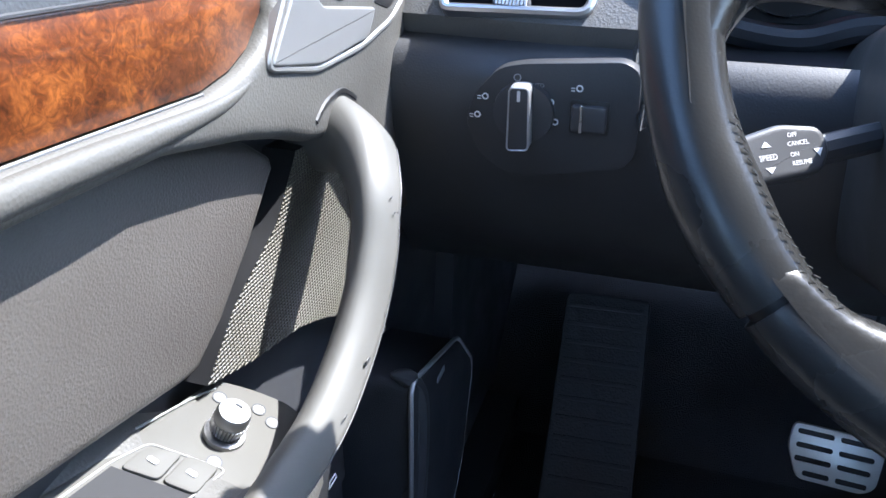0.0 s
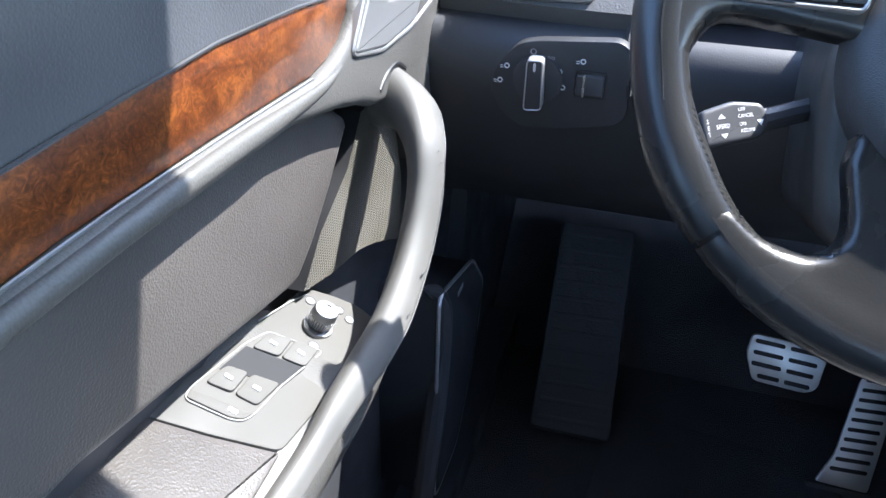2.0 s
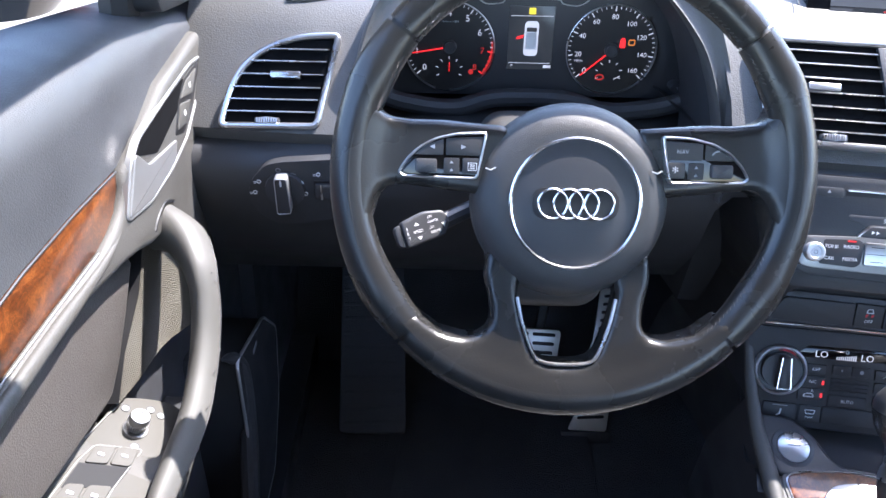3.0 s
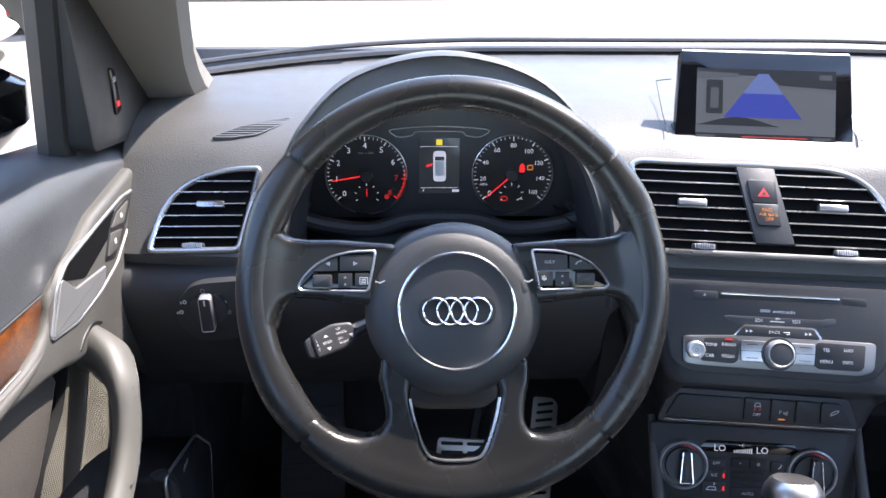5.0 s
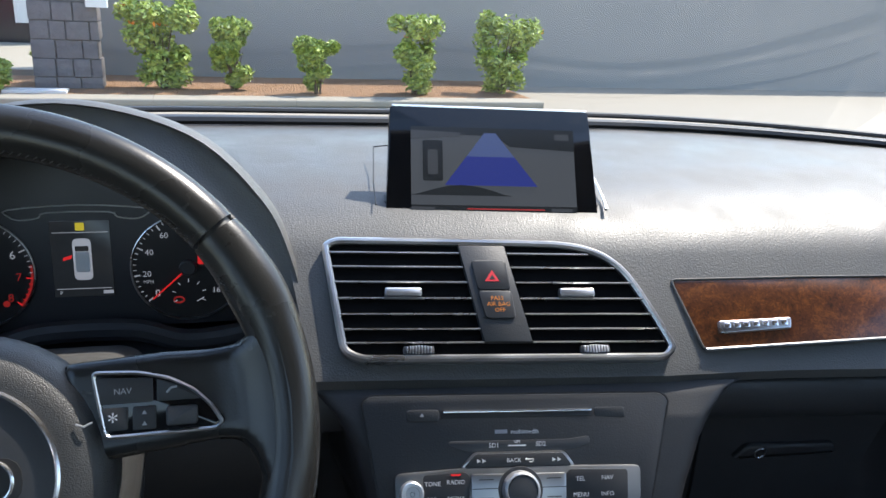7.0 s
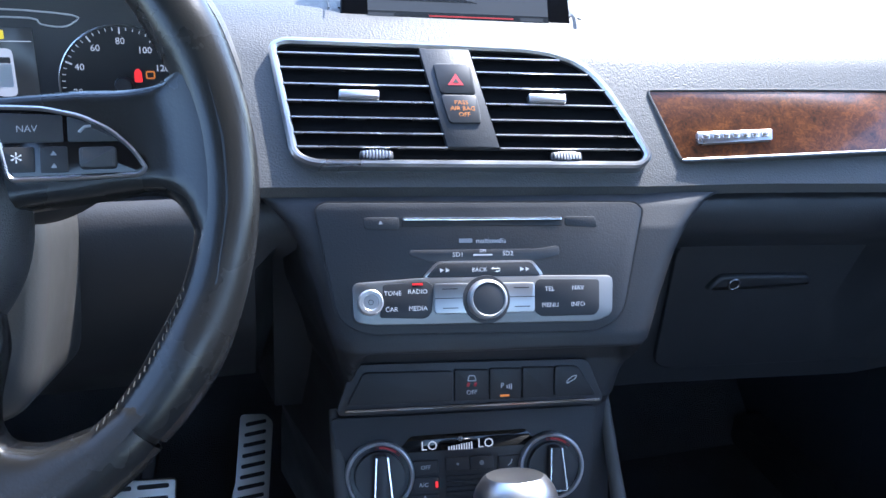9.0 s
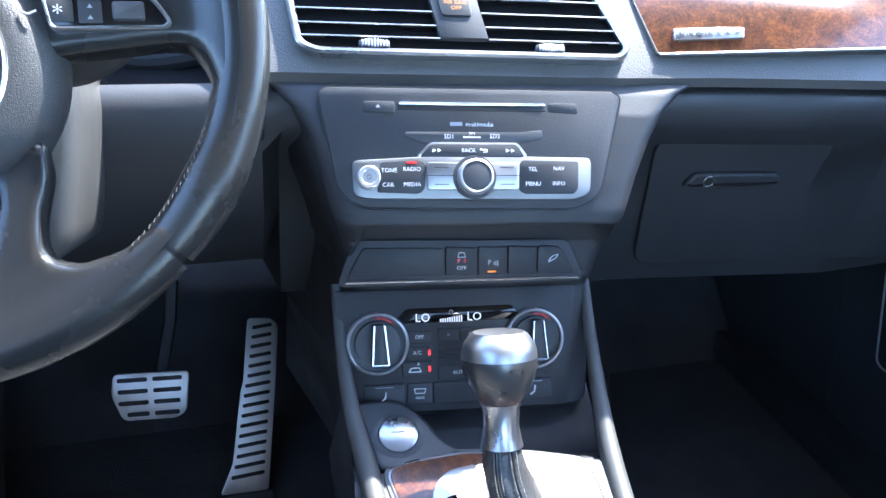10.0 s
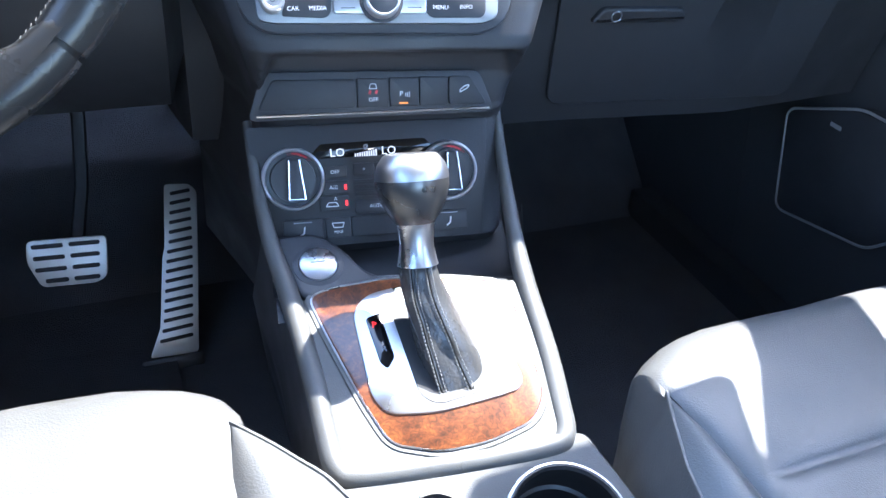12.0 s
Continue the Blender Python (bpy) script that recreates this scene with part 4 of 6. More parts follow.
def to_rim(pts):
    """Spoke outlines drawn about the hub, eased outwards and up to the rim, whose middle lies above the hub's."""
    out = []
    for x, y in pts:
        g = min(1.0, max(0.0, (math.hypot(x, y) - 0.09) / 0.06))
        out.append((x * (1 + 0.015 * g), y + 0.013 * g))
    return out


def arc(a, b, r=R, n=None, z=0.0):
    n = n or max(3, int(abs(b - a) / 2.5))
    return [(r * math.cos(radians(a + (b - a) * i / n)), CY + r * math.sin(radians(a + (b - a) * i / n)), z) for i in range(n + 1)]


for a, b, rr in ((40.5, 139.5, 0.015), (140.5, 223.5, 0.0154), (224.5, 315.5, 0.0156), (316.5, 399.5, 0.0154)):
    pts = arc(a, b)
    k = len(pts) - 1
    radii = [rr * (0.97 if i in (0, k) else 1.0) + (0.0018 * math.exp(-((i / k - 0.16) / 0.09) ** 2) + 0.0018 * math.exp(-((i / k - 0.84) / 0.09) ** 2) if abs(b - a) < 90 else 0) for i in range(k + 1)]
    part("rim_section", tube(pts, rr, n=32, up=(0, 0, 1), flat=0.86, radii=radii), WHEEL, sw, "worn black leather rim section")
part("rim_core", tube(arc(0, 360)[:-1], 0.0118, True, n=16, flat=0.86), BLACK, sw)
bm = bmesh.new()
for i in range(240):
    a = i * 1.5
    if 228 < a < 312 or 152 < a < 200 or a > 340 or a < 28:
        continue
    tube([(0.1593 * math.cos(radians(a)), CY + 0.1593 * math.sin(radians(a)), 0.0102), (0.1581 * math.cos(radians(a + 0.8)), CY + 0.1581 * math.sin(radians(a + 0.8)), 0.0078)], 0.0003, n=5, bm=bm)
tagged(part("stitching", bm, STITCH, sw), "dark grey hand stitching inside the rim", kind="stuff")
# hub
boss = part("hub", lathe([(0.062, -0.05), (0.077, -0.032), (0.079, -0.021), (0.0775, -0.011), (0.0735, -0.003), (0.0675, 0.0025), (0.06, 0.0058), (0.053, 0.0069), (0.0495, 0.0066)], 56, 0, 0, sx=1.0, sy=0.985), PAD, sw, "grained black airbag cover")
bm = lathe([(0.0515, 0.004), (0.0513, 0.0082), (0.05, 0.009), (0.0488, 0.0082), (0.0485, 0.004)], 64, 0.002, 0)
part("chrome_ring", bm, CHROME, boss, "chrome ring")
part("centre_pad", lathe([(0.049, 0.0055), (0.0465, 0.0062), (0.03, 0.0085), (0.0, 0.0092)], 48, 0.002, 0), DARK, boss, "smooth black centre")
part("emblem_field", prism(rp([(-0.0315, -0.0125), (0.0355, -0.0125), (0.0355, 0.0125), (-0.0315, 0.0125)], 0.012), 0.006, 0.0092, 0.0004), BLACK, boss)
for k in range(4):
    part("emblem_ring", lathe([(0.0124, 0.0085), (0.0122, 0.0105), (0.0113, 0.0112), (0.0104, 0.0105), (0.0102, 0.0085), (0.0124, 0.0085)], 40, -0.0158 + k * 0.0119, 0.0), CHROME, boss, "chrome ring of the emblem")
for s in (-1, 1):
    part("horn_mark", tube([(s * 0.064 - 0.004, 0.026, 0.0052), (s * 0.064, 0.0245, 0.0055), (s * 0.064 + 0.004, 0.0265, 0.005)], 0.0007, n=5), GREYPRINT, boss)
# side spokes and their key pads
at_rim = lambda x, y: math.hypot(x, y - CY) > 0.1655
for s in (-1, 1):
    q = lambda pts: [(s * a, b) for a, b in pts]
    so = rp(q(to_rim([(0.05, 0.058), (0.1, 0.0565), (0.125, 0.052), (0.14, 0.051), (0.149, 0.057), (0.1525, 0.07), (0.1535, 0.078), (0.162, 0.058), (0.1697, 0.02), (0.1697, -0.012), (0.1615, -0.052), (0.1575, -0.05), (0.1555, -0.034), (0.1505, -0.015), (0.143, -0.001), (0.13, 0.003), (0.05, 0.002)])), 0.006)
    sp = part("side_spoke", draped(so, lambda x, y: float(np.interp(math.hypot(x, y - CY), (0.06, 0.1, 0.134, 0.1475, 0.1595, 0.1725), (-0.004, -0.0005, 0.0005, 0.003, 0.0088, 0.0135))), 0.006, -0.026, free=at_rim), WHEEL, sw, "black side spoke", sharp=70)
    pad = rp(q([(0.0665, 0.0535), (0.09, 0.0525), (0.107, 0.0485), (0.12, 0.0415), (0.13, 0.0315), (0.136, 0.0215), (0.132, 0.0175), (0.0735, 0.0165)]), 0.0045)
    part("chrome_outline", ring(pad, 0.0021, -0.006, 0.0042, 0.0009), SATIN, sp, "satin chrome outline")
    kp = part("key_pad", prism(inset(pad, 0.002), -0.006, 0.0028, 0.0005), GLOSS, sp, "gloss black key pad")
    part("thumb_roller", box(s * 0.1135, 0.0268, 0.0165, 0.0105, 0.0026, 0.007, 0.002, 0.0018), DARK, kp, "rubber roller")
    for pts in ([(0.0725, 0.021), (0.0855, 0.021), (0.0855, 0.033), (0.0705, 0.033)], [(0.088, 0.0205), (0.1, 0.0205), (0.1, 0.033), (0.088, 0.033)], [(0.07, 0.035), (0.0985, 0.035), (0.0985, 0.048), (0.0685, 0.0495)], [(0.1005, 0.035), (0.124, 0.035), (0.115, 0.0425), (0.1005, 0.0475)]):
        part("key", prism(rp(q(pts), 0.001), 0.0025, 0.0036, 0.0003), KEYMAT, kp)
    for u, v in ((0.094, 0.0295), (0.094, 0.0235)):
        part("arrow_mark", prism(q([(u - 0.0014, v - 0.0008), (u + 0.0014, v - 0.0008), (u, v + 0.0014)]), 0.0034, 0.0039), GREYPRINT, kp)
    if s < 0:
        part("menu_mark", ring([(-0.0815, 0.0235), (-0.0745, 0.0235), (-0.0745, 0.0295), (-0.0815, 0.0295)], 0.0006, 0.0034, 0.0039), WHITE, kp)
        for k in range(3):
            bar(-0.078, 0.025 + k * 0.0014, 0.004, 0.0006, 0.0036, WHITE, kp)
        for u, d in ((-0.085, 1), (-0.109, -1)):
            part("seek_mark", prism([(u - d * 0.002, 0.0395), (u + d * 0.002, 0.0415), (u - d * 0.002, 0.0432)], 0.0034, 0.0039), GREYPRINT, kp)
    else:
        words("*", 0.012, 0.078, 0.0255, 0.0038, WHITE, kp)
        words("NAV", 0.0045, 0.083, 0.0415, 0.0038, GREYPRINT, kp)
        part("phone_mark", tube([(0.1055, 0.0395, 0.0038), (0.108, 0.042, 0.0038), (0.111, 0.0425, 0.0038)], 0.0007, n=5), GREYPRINT, kp)
# lower spoke: two legs round an open window with a bright outline
half = [(0.064, -0.04), (0.0665, -0.06), (0.0605, -0.088), (0.0598, -0.104), (0.0645, -0.1155), (0.078, -0.121), (0.1, -0.1165), (0.122, -0.1), (0.129, -0.1072), (0.115, -0.1218), (0.1, -0.134), (0.079, -0.147), (0.055, -0.1572), (0.028, -0.1642), (0.0, -0.1665)]
hole = [(0.0, -0.1405), (0.017, -0.1395), (0.0255, -0.131), (0.0345, -0.1), (0.0395, -0.073), (0.03, -0.04)]
half, hole = to_rim(half), to_rim(hole)
lo = rp(half + [(-x, y) for x, y in half[-2::-1]] + [(-x, y) for x, y in hole[:0:-1]] + hole, 0.005)
low_h = lambda x, y: float(np.interp(math.hypot(x, y - CY), (0.05, 0.1, 0.1375, 0.1525, 0.1625, 0.1725), (-0.008, -0.002, 0.0035, 0.0075, 0.0115, 0.0136)))
part("lower_spoke", draped(lo, low_h, 0.005, -0.022, free=at_rim), WHEEL, sw, "black lower spoke with an open window", sharp=70)
u_line = spline([(x, y, low_h(x, y) - 0.001) for x, y in to_rim(((-0.0392, -0.076), (-0.0345, -0.1), (-0.0258, -0.129), (-0.018, -0.1375), (0, -0.1395), (0.018, -0.1375), (0.0258, -0.129), (0.0345, -0.1), (0.0392, -0.076)))], 5)
part("chrome_outline", tube(u_line, 0.0016, n=8, up=(0, 0, 1)), SATIN, sw, "bright outline of the lower spoke")
part("column", lathe([(0.055, -0.05), (0.05, -0.07), (0.058, -0.075), (0.06, -0.16)], 28), BLACK, sw, "dark steering column shroud")

col = thing("column_shroud", "dark plastic shroud round the steering column", "column shroud", PL(W, 0.16, 0.965, 21))
part("shell", prism(rp([(-0.05, -0.125), (0.05, -0.125), (0.062, -0.07), (0.07, 0.0), (0.056, 0.045), (-0.056, 0.045), (-0.07, 0.0), (-0.062, -0.07)], 0.034, 6), -0.16, 0.03, 0.012, 3), COLUMN, col)
part("key_slot", lathe([(0.017, 0.0), (0.016, 0.006), (0.006, 0.005), (0.0, 0.003)], 28, 0.045, -0.062), GLOSS, col)

st = thing("cruise_stalk", "dark cruise control stalk with white printing", "stalk", PL(-0.470, 0.124, 0.928, 38, 20) @ Matrix.Rotation(radians(7), 4, "Z") @ Matrix.Diagonal((0.84, 1.0, 0.84, 1)))
part("paddle", prism(rp([(-0.036, -0.0145), (0.012, -0.012), (0.02, 0.0), (0.016, 0.0115), (-0.008, 0.0155), (-0.036, 0.011)], 0.005), -0.009, 0.006, 0.003, 3), DARK, st, "black paddle")
part("tip", prism(rp([(-0.044, -0.01), (-0.0365, -0.0135), (-0.0365, 0.01), (-0.044, 0.007)], 0.003), -0.008, 0.004, 0.002), DARK, st, "end button")
part("arm", tube([(0.012, 0.0, -0.003), (0.05, 0.004, -0.012), (0.1, 0.01, -0.03)], 0.008, n=10), DARK, st)
for k, c in enumerate("SET"):
    words(c, 0.0042, -0.031, 0.003 - k * 0.0045, 0.0063, WHITE, st)
words("SPEED", 0.0042, -0.019, -0.0015, 0.0063, WHITE, st)
words("CANCEL", 0.0034, 0.0005, 0.004, 0.0063, WHITE, st)
words("OFF", 0.0034, -0.002, 0.0085, 0.0063, WHITE, st)
words("ON", 0.0034, -0.003, -0.0015, 0.0063, WHITE, st)
words("RESUME", 0.0034, 0.0005, -0.006, 0.0063, WHITE, st)
for v, d in ((0.004, 1), (-0.0065, -1)):
    part("arrow_mark", prism([(-0.022, v), (-0.016, v), (-0.019, v + d * 0.003)], 0.0058, 0.0064), WHITE, st)
part("arrow_mark", prism([(0.009, 0.0), (0.0145, 0.0), (0.0118, -0.004)], 0.0058, 0.0064), WHITE, st)

wi = thing("wiper_stalk", "dark wiper stalk with faint printing", "stalk", PL(-0.22, 0.088, 1.043, 20, -12) @ Matrix.Rotation(radians(10), 4, "Z"))
part("paddle", prism(rp([(-0.05, -0.009), (0.03, -0.011), (0.034, 0.006), (0.0, 0.01), (-0.05, 0.006)], 0.005), -0.02, -0.006, 0.003, 3), DARK, wi, "black paddle")
to_stalk = wi.matrix_basis.inverted()
part("arm", tube(spline([tuple(to_stalk @ Vector(p)) for p in ((-0.31, 0.135, 0.985), (-0.285, 0.12, 0.992), (-0.262, 0.106, 1.008), (-0.245, 0.097, 1.028))], 4), 0.014, n=12, flat=0.8), DARK, wi, "black stalk arm")
bar(0.012, 0.002, 0.02, 0.0012, -0.006, WHITE, wi)
bar(0.018, -0.003, 0.012, 0.0012, -0.006, WHITE, wi)

# ---- instrument cluster ----
ic = thing("instrument_cluster", "black instrument cluster with two round dials", "instrument cluster", PL(W, 0.405, 1.0, 5))
part("face", prism(rp([(-0.197, -0.066), (0.197, -0.066), (0.19, 0.04), (0.14, 0.1), (0.0, 0.135), (-0.14, 0.1), (-0.19, 0.04)], 0.03), -0.012, 0.0, 0.002), DARK, ic, "black face")
part("lower_lip", tube(spline([(-0.2, -0.045, 0.04), (-0.15, -0.066, 0.03), (-0.09, -0.075, 0.022), (-0.04, -0.063, 0.018), (0.04, -0.063, 0.018), (0.09, -0.075, 0.022), (0.15, -0.066, 0.03), (0.2, -0.045, 0.04)], 6), 0.011, n=10, up=(0, 0, 1)), LOWER, ic, "curved lower lip")
part("top_trim", tube(spline([(-0.063, 0.0535, 0.001), (-0.0625, 0.047, 0.001), (-0.054, 0.0435, 0.001), (-0.038, 0.0455, 0.001), (-0.03, 0.0505, 0.001), (0.023, 0.0505, 0.001), (0.031, 0.0455, 0.001), (0.047, 0.0435, 0.001), (0.0565, 0.047, 0.001), (0.057, 0.0535, 0.001), (-0.003, 0.0575, 0.001)], 3, True), 0.0008, True, n=6), SATIN, ic, "thin silver outline")


def dial(cx, cy, labels, a0, a1, red=None, needle=225, name="dial"):
    rad = 0.0535
    d = part(name, prism(circle(cx, cy, rad, 64), -0.004, 0.0008), BLACK, ic, "black dial with white figures")
    part("rim", lathe([(rad, 0.0), (rad + 0.0003, 0.003), (rad - 0.0006, 0.0034), (rad - 0.0013, 0.001)], 64, cx, cy), SATIN, d, "thin silver rim")
    n = len(labels)
    bm = bmesh.new()
    bmr = bmesh.new()
    for i in range((n - 1) * 5 + 1):
        a = radians(a0 + (a1 - a0) * i / ((n - 1) * 5))
        long = 0.0058 if i % 5 == 0 else 0.003
        c, s = math.cos(a), math.sin(a)
        r1, r0, h = rad - 0.0024, rad - 0.0024 - long, 0.0006 if i % 5 == 0 else 0.00035
        tgt = bmr if red and i / 5 >= red else bm
        prism([(cx + r0 * c - h * s, cy + r0 * s + h * c), (cx + r1 * c - h * s, cy + r1 * s + h * c), (cx + r1 * c + h * s, cy + r1 * s - h * c), (cx + r0 * c + h * s, cy + r0 * s - h * c)], 0.0006, 0.0011, bm=tgt)
    part("ticks", bm, WLIT, d)
    if red:
        part("red_ticks", bmr, RLIT, d)
        part("red_arc", prism([(cx + r * math.cos(radians(t)), cy + r * math.sin(radians(t))) for r, ts in ((rad - 0.002, range(8, -44, -4)), (rad - 0.0042, range(-40, 12, 4))) for t in ts], 0.0006, 0.001), RDIM, d)
    else:
        bmr.free()
    for i, t in enumerate(labels):
        a = radians(a0 + (a1 - a0) * i / (n - 1))
        r = rad - (0.0145 if len(t) < 3 else 0.0165)
        words(t, 0.0108 if len(t) == 1 else 0.0082, cx + r * math.cos(a), cy + r * math.sin(a), 0.0012, RDIM if red and i >= red else WLIT, d)
    a = radians(needle)
    c, s = math.cos(a), math.sin(a)
    part("needle", prism([(cx - 0.0008 * s, cy + 0.0008 * c), (cx + 0.046 * c - 0.0005 * s, cy + 0.046 * s + 0.0005 * c), (cx + 0.046 * c + 0.0005 * s, cy + 0.046 * s - 0.0005 * c), (cx + 0.0008 * s, cy - 0.0008 * c)], 0.0028, 0.0038), RLIT, d, "red needle")
    hb = part("needle_hub", lathe([(0.0085, 0.001), (0.008, 0.005), (0.0065, 0.006), (0.006, 0.0052), (0.0, 0.0052)], 28, cx, cy), DARK, d, "black needle hub")
    # little gauge in the lower part
    bm = bmesh.new()
    for i in range(7):
        a = radians(205 - i * 38)
        c, s = math.cos(a), math.sin(a)
        tube([(cx + 0.013 * c, cy - 0.028 + 0.013 * s, 0.0012), (cx + 0.0165 * c, cy - 0.028 + 0.0165 * s, 0.0012)], 0.0004, n=4, bm=bm)
    part("small_ticks", bm, WLIT, d)
    return d


tach = dial(-0.098, -0.007, "0 1 2 3 4 5 6 7 8".split(), 221, -39, 7, 190, "rev_counter")
words("1/min x 1000", 0.0038, -0.098, 0.0225, 0.0012, GREYPRINT, tach)
part("warning_lamp", prism(circle(-0.072, -0.037, 0.0032, 8), 0.0006, 0.0012), RDIM, tach)
part("small_needle", box(-0.098, -0.031, 0.0008, 0.011, 0.002, 0.0026, 0, 0), RLIT, tach)
spd = dial(0.093, -0.007, "0 20 40 60 80 100 120 140 160".split(), 221, -41, None, 222, "speedometer")
words("MPH", 0.0048, 0.0555, -0.0205, 0.0012, WLIT, spd)
part("belt_lamp", prism(rp([(0.102, -0.004), (0.109, -0.004), (0.1085, 0.006), (0.1055, 0.0085), (0.1025, 0.006)], 0.002), 0.0008, 0.0014), RLIT, spd, "lit red warning lamp")
part("tyre_lamp", ring(rp([(0.112, -0.001), (0.12, -0.001), (0.12, 0.006), (0.112, 0.006)], 0.002), 0.0012, 0.0008, 0.0013), OLIT, spd, "lit orange warning lamp")
part("brake_lamp", ring(circle(0.083, -0.04, 0.0055, 20, 0.0038), 0.0016, 0.0008, 0.0013), RDIM, spd, "lit red warning lamp")
part("small_needle", tube([(0.1, -0.042, 0.0018), (0.107, -0.038, 0.0018)], 0.0005, n=4), WLIT, spd)
# middle display
ds = part("display", box(-0.003, 0.005, 0.053, 0.075, -0.002, 0.001, 0.001, 0.0003), SCRDARK, ic, "small lit display")
for v in (0.031, -0.0245):
    bar(-0.003, v, 0.049, 0.0006, 0.0012, WLIT, ds)
part("fuel_mark", box(-0.003, 0.0365, 0.008, 0.0075, 0.0008, 0.0014, 0.001, 0), YLIT, ds, "yellow fuel pump sign")
words("P", 0.0052, -0.0235, -0.0285, 0.0013, WLIT, ds)
bar(0.0185, -0.0285, 0.009, 0.0032, 0.0012, WLIT, ds, "print_bar")
cb = part("car_picture", box(-0.0025, 0.0045, 0.0165, 0.041, 0.0008, 0.0014, 0.005, 0.0003), WLIT, ds, "white car picture with a red open door")
part("car_roof", box(-0.0025, 0.002, 0.0125, 0.02, 0.0012, 0.0019, 0.002, 0), WHITE, cb)
part("car_window", box(-0.0025, 0.0152, 0.012, 0.005, 0.0012, 0.0019, 0.001, 0), SCRDARK, cb)
part("open_door", prism([(-0.0115, 0.009), (-0.0125, 0.0055), (-0.02, 0.0035), (-0.0195, 0.0065)], 0.0008, 0.0017), RLIT, cb)
for u, t in ((-0.183, "SET"), (0.176, "0.0")):
    bt = part("push_button", lathe([(0.009, 0.0), (0.0088, 0.012), (0.0075, 0.0145), (0.0, 0.0145)], 24, u, -0.047, sx=1.15, sy=0.75), DARK, ic, "small oval button")
    words(t, 0.004, u, -0.047, 0.0148, GREYPRINT, bt)

# ---- driver's door ----
DM = Matrix(((0, 0, 1, -0.735), (1, 0, 0, 0), (0, 1, 0, 0), (0, 0, 0, 1)))  # u forward, v up, n into the cabin
door = thing("driver_door", "grey car door trim with burl wood and grab handle", "car door", DM)
part("door_card", prism([(-1.1, 0.3), (0.47, 0.3), (0.53, 0.6), (0.545, 0.99), (0.5, 1.0), (0.15, 1.05), (-1.1, 1.07)], -0.12, -0.034), DARK, door, "dark lower door card")


def ridge(u):
    return float(np.interp(u, (-1.1, -0.136, 0.0, 0.162, 0.35, 0.54), (1.14, 1.122, 1.106, 1.089, 1.05, 1.004)))


def wood_top(u):
    return float(np.interp(u, (-1.1, -0.19, -0.08, 0.0, 0.079, 0.12, 0.3, 0.54), (1.02, 1.0225, 1.022, 1.0155, 1.006, 1.01, 1.02, 0.975)))


rows = []
for u in [-1.1, -0.7, -0.5, -0.4] + [-0.32 + 0.04 * i for i in range(22)] + [0.54]:
    r, w = ridge(u), wood_top(u)
    rows.append([(u, r - 0.03, -0.11), (u, r + 0.006, -0.105), (u, r + 0.008, -0.06), (u, r + 0.003, -0.025), (u, r - 0.008, -0.008), (u, r - (r - w) * 0.4, -0.003), (u, r - (r - w) * 0.75, -0.004), (u, w, -0.001), (u, w, -0.04)])
part("upper_pad", loft(rows, True, True), DOORTOP, door, "soft dark grey upper door pad", sharp=50)
wood_p = [(-1.1, 1.0205), (-0.19, 1.0215), (-0.08, 1.021), (0.0, 1.0145), (0.079, 1.0045), (0.074, 0.993), (0.058, 0.979), (0.04, 0.9725), (0.015, 0.9695), (-0.097, 0.9785), (-0.205, 0.985), (-1.1, 0.99)]
part("wood_trim", prism(wood_p, -0.02, 0.0005, 0.001), WOOD, door, "lacquered burl walnut panel")
part("wood_seam", tube([(a, b + 0.001, 0.001) for a, b in wood_p[:5]], 0.001, n=6), DARK, door, "thin dark seam")
low_line = spline([(a, b - 0.0015, 0.002) for a, b in ((-1.1, 0.99), (-0.4, 0.988), (-0.205, 0.985), (-0.097, 0.9785), (0.014, 0.9695))], 5)
part("bright_strip", tube(low_line, 0.0013, n=8, flat=0.7), BRUSHED, door, "thin bright strip")
# grey band under the wood, sweeping up round the opener to the front edge
band = [(-1.1, 0.988), (-0.205, 0.984), (-0.097, 0.9775), (0.015, 0.9685), (0.042, 0.9715), (0.06, 0.978), (0.076, 0.992), (0.082, 1.006), (0.12, 1.012), (0.2, 1.03), (0.32, 1.035), (0.39, 1.02), (0.385, 0.98), (0.34, 0.92), (0.30, 0.86), (0.265, 0.80), (0.22, 0.81), (0.16, 0.90), (0.1, 0.915), (0.075, 0.926), (0.038, 0.938), (-0.024, 0.953), (-0.21, 0.966), (-1.1, 0.968)]
part("door_band", prism(band, -0.04, 0.0085, 0.008, 4), DOOR, door, "grey moulded door band", sharp=60)
ridge_line = spline([(a, b, 0.0065) for a, b in ((-1.1, 0.979), (-0.4, 0.978), (-0.205, 0.975), (-0.1, 0.97), (-0.03, 0.9645), (0.02, 0.962), (0.05, 0.9665), (0.066, 0.975))], 5)
part("band_ridge", tube(ridge_line, 0.0065, n=14, flat=0.8, radii=[0.0065 * min(1, (len(ridge_line) - 1 - i) / 18 + 0.04) for i in range(len(ridge_line))]), DOOR, door, "rounded ridge of the band")
# opener recess, lever and lock switches
rec = rp([(0.058, 0.968), (0.09, 1.006), (0.117, 1.0175), (0.198, 1.0195), (0.275, 1.0195), (0.309, 1.014), (0.317, 1.003), (0.287, 0.982), (0.23, 0.957), (0.179, 0.951), (0.115, 0.953)], 0.009)
part("opener_recess", prism(inset(rec, 0.002), 0.0, 0.0088), DOOR, door, "grey opener recess")
part("opener_frame", ring(inset(rec, -0.001), 0.0042, 0.004, 0.0104, 0.0012), OPENER, door, "silver surround of the opener")
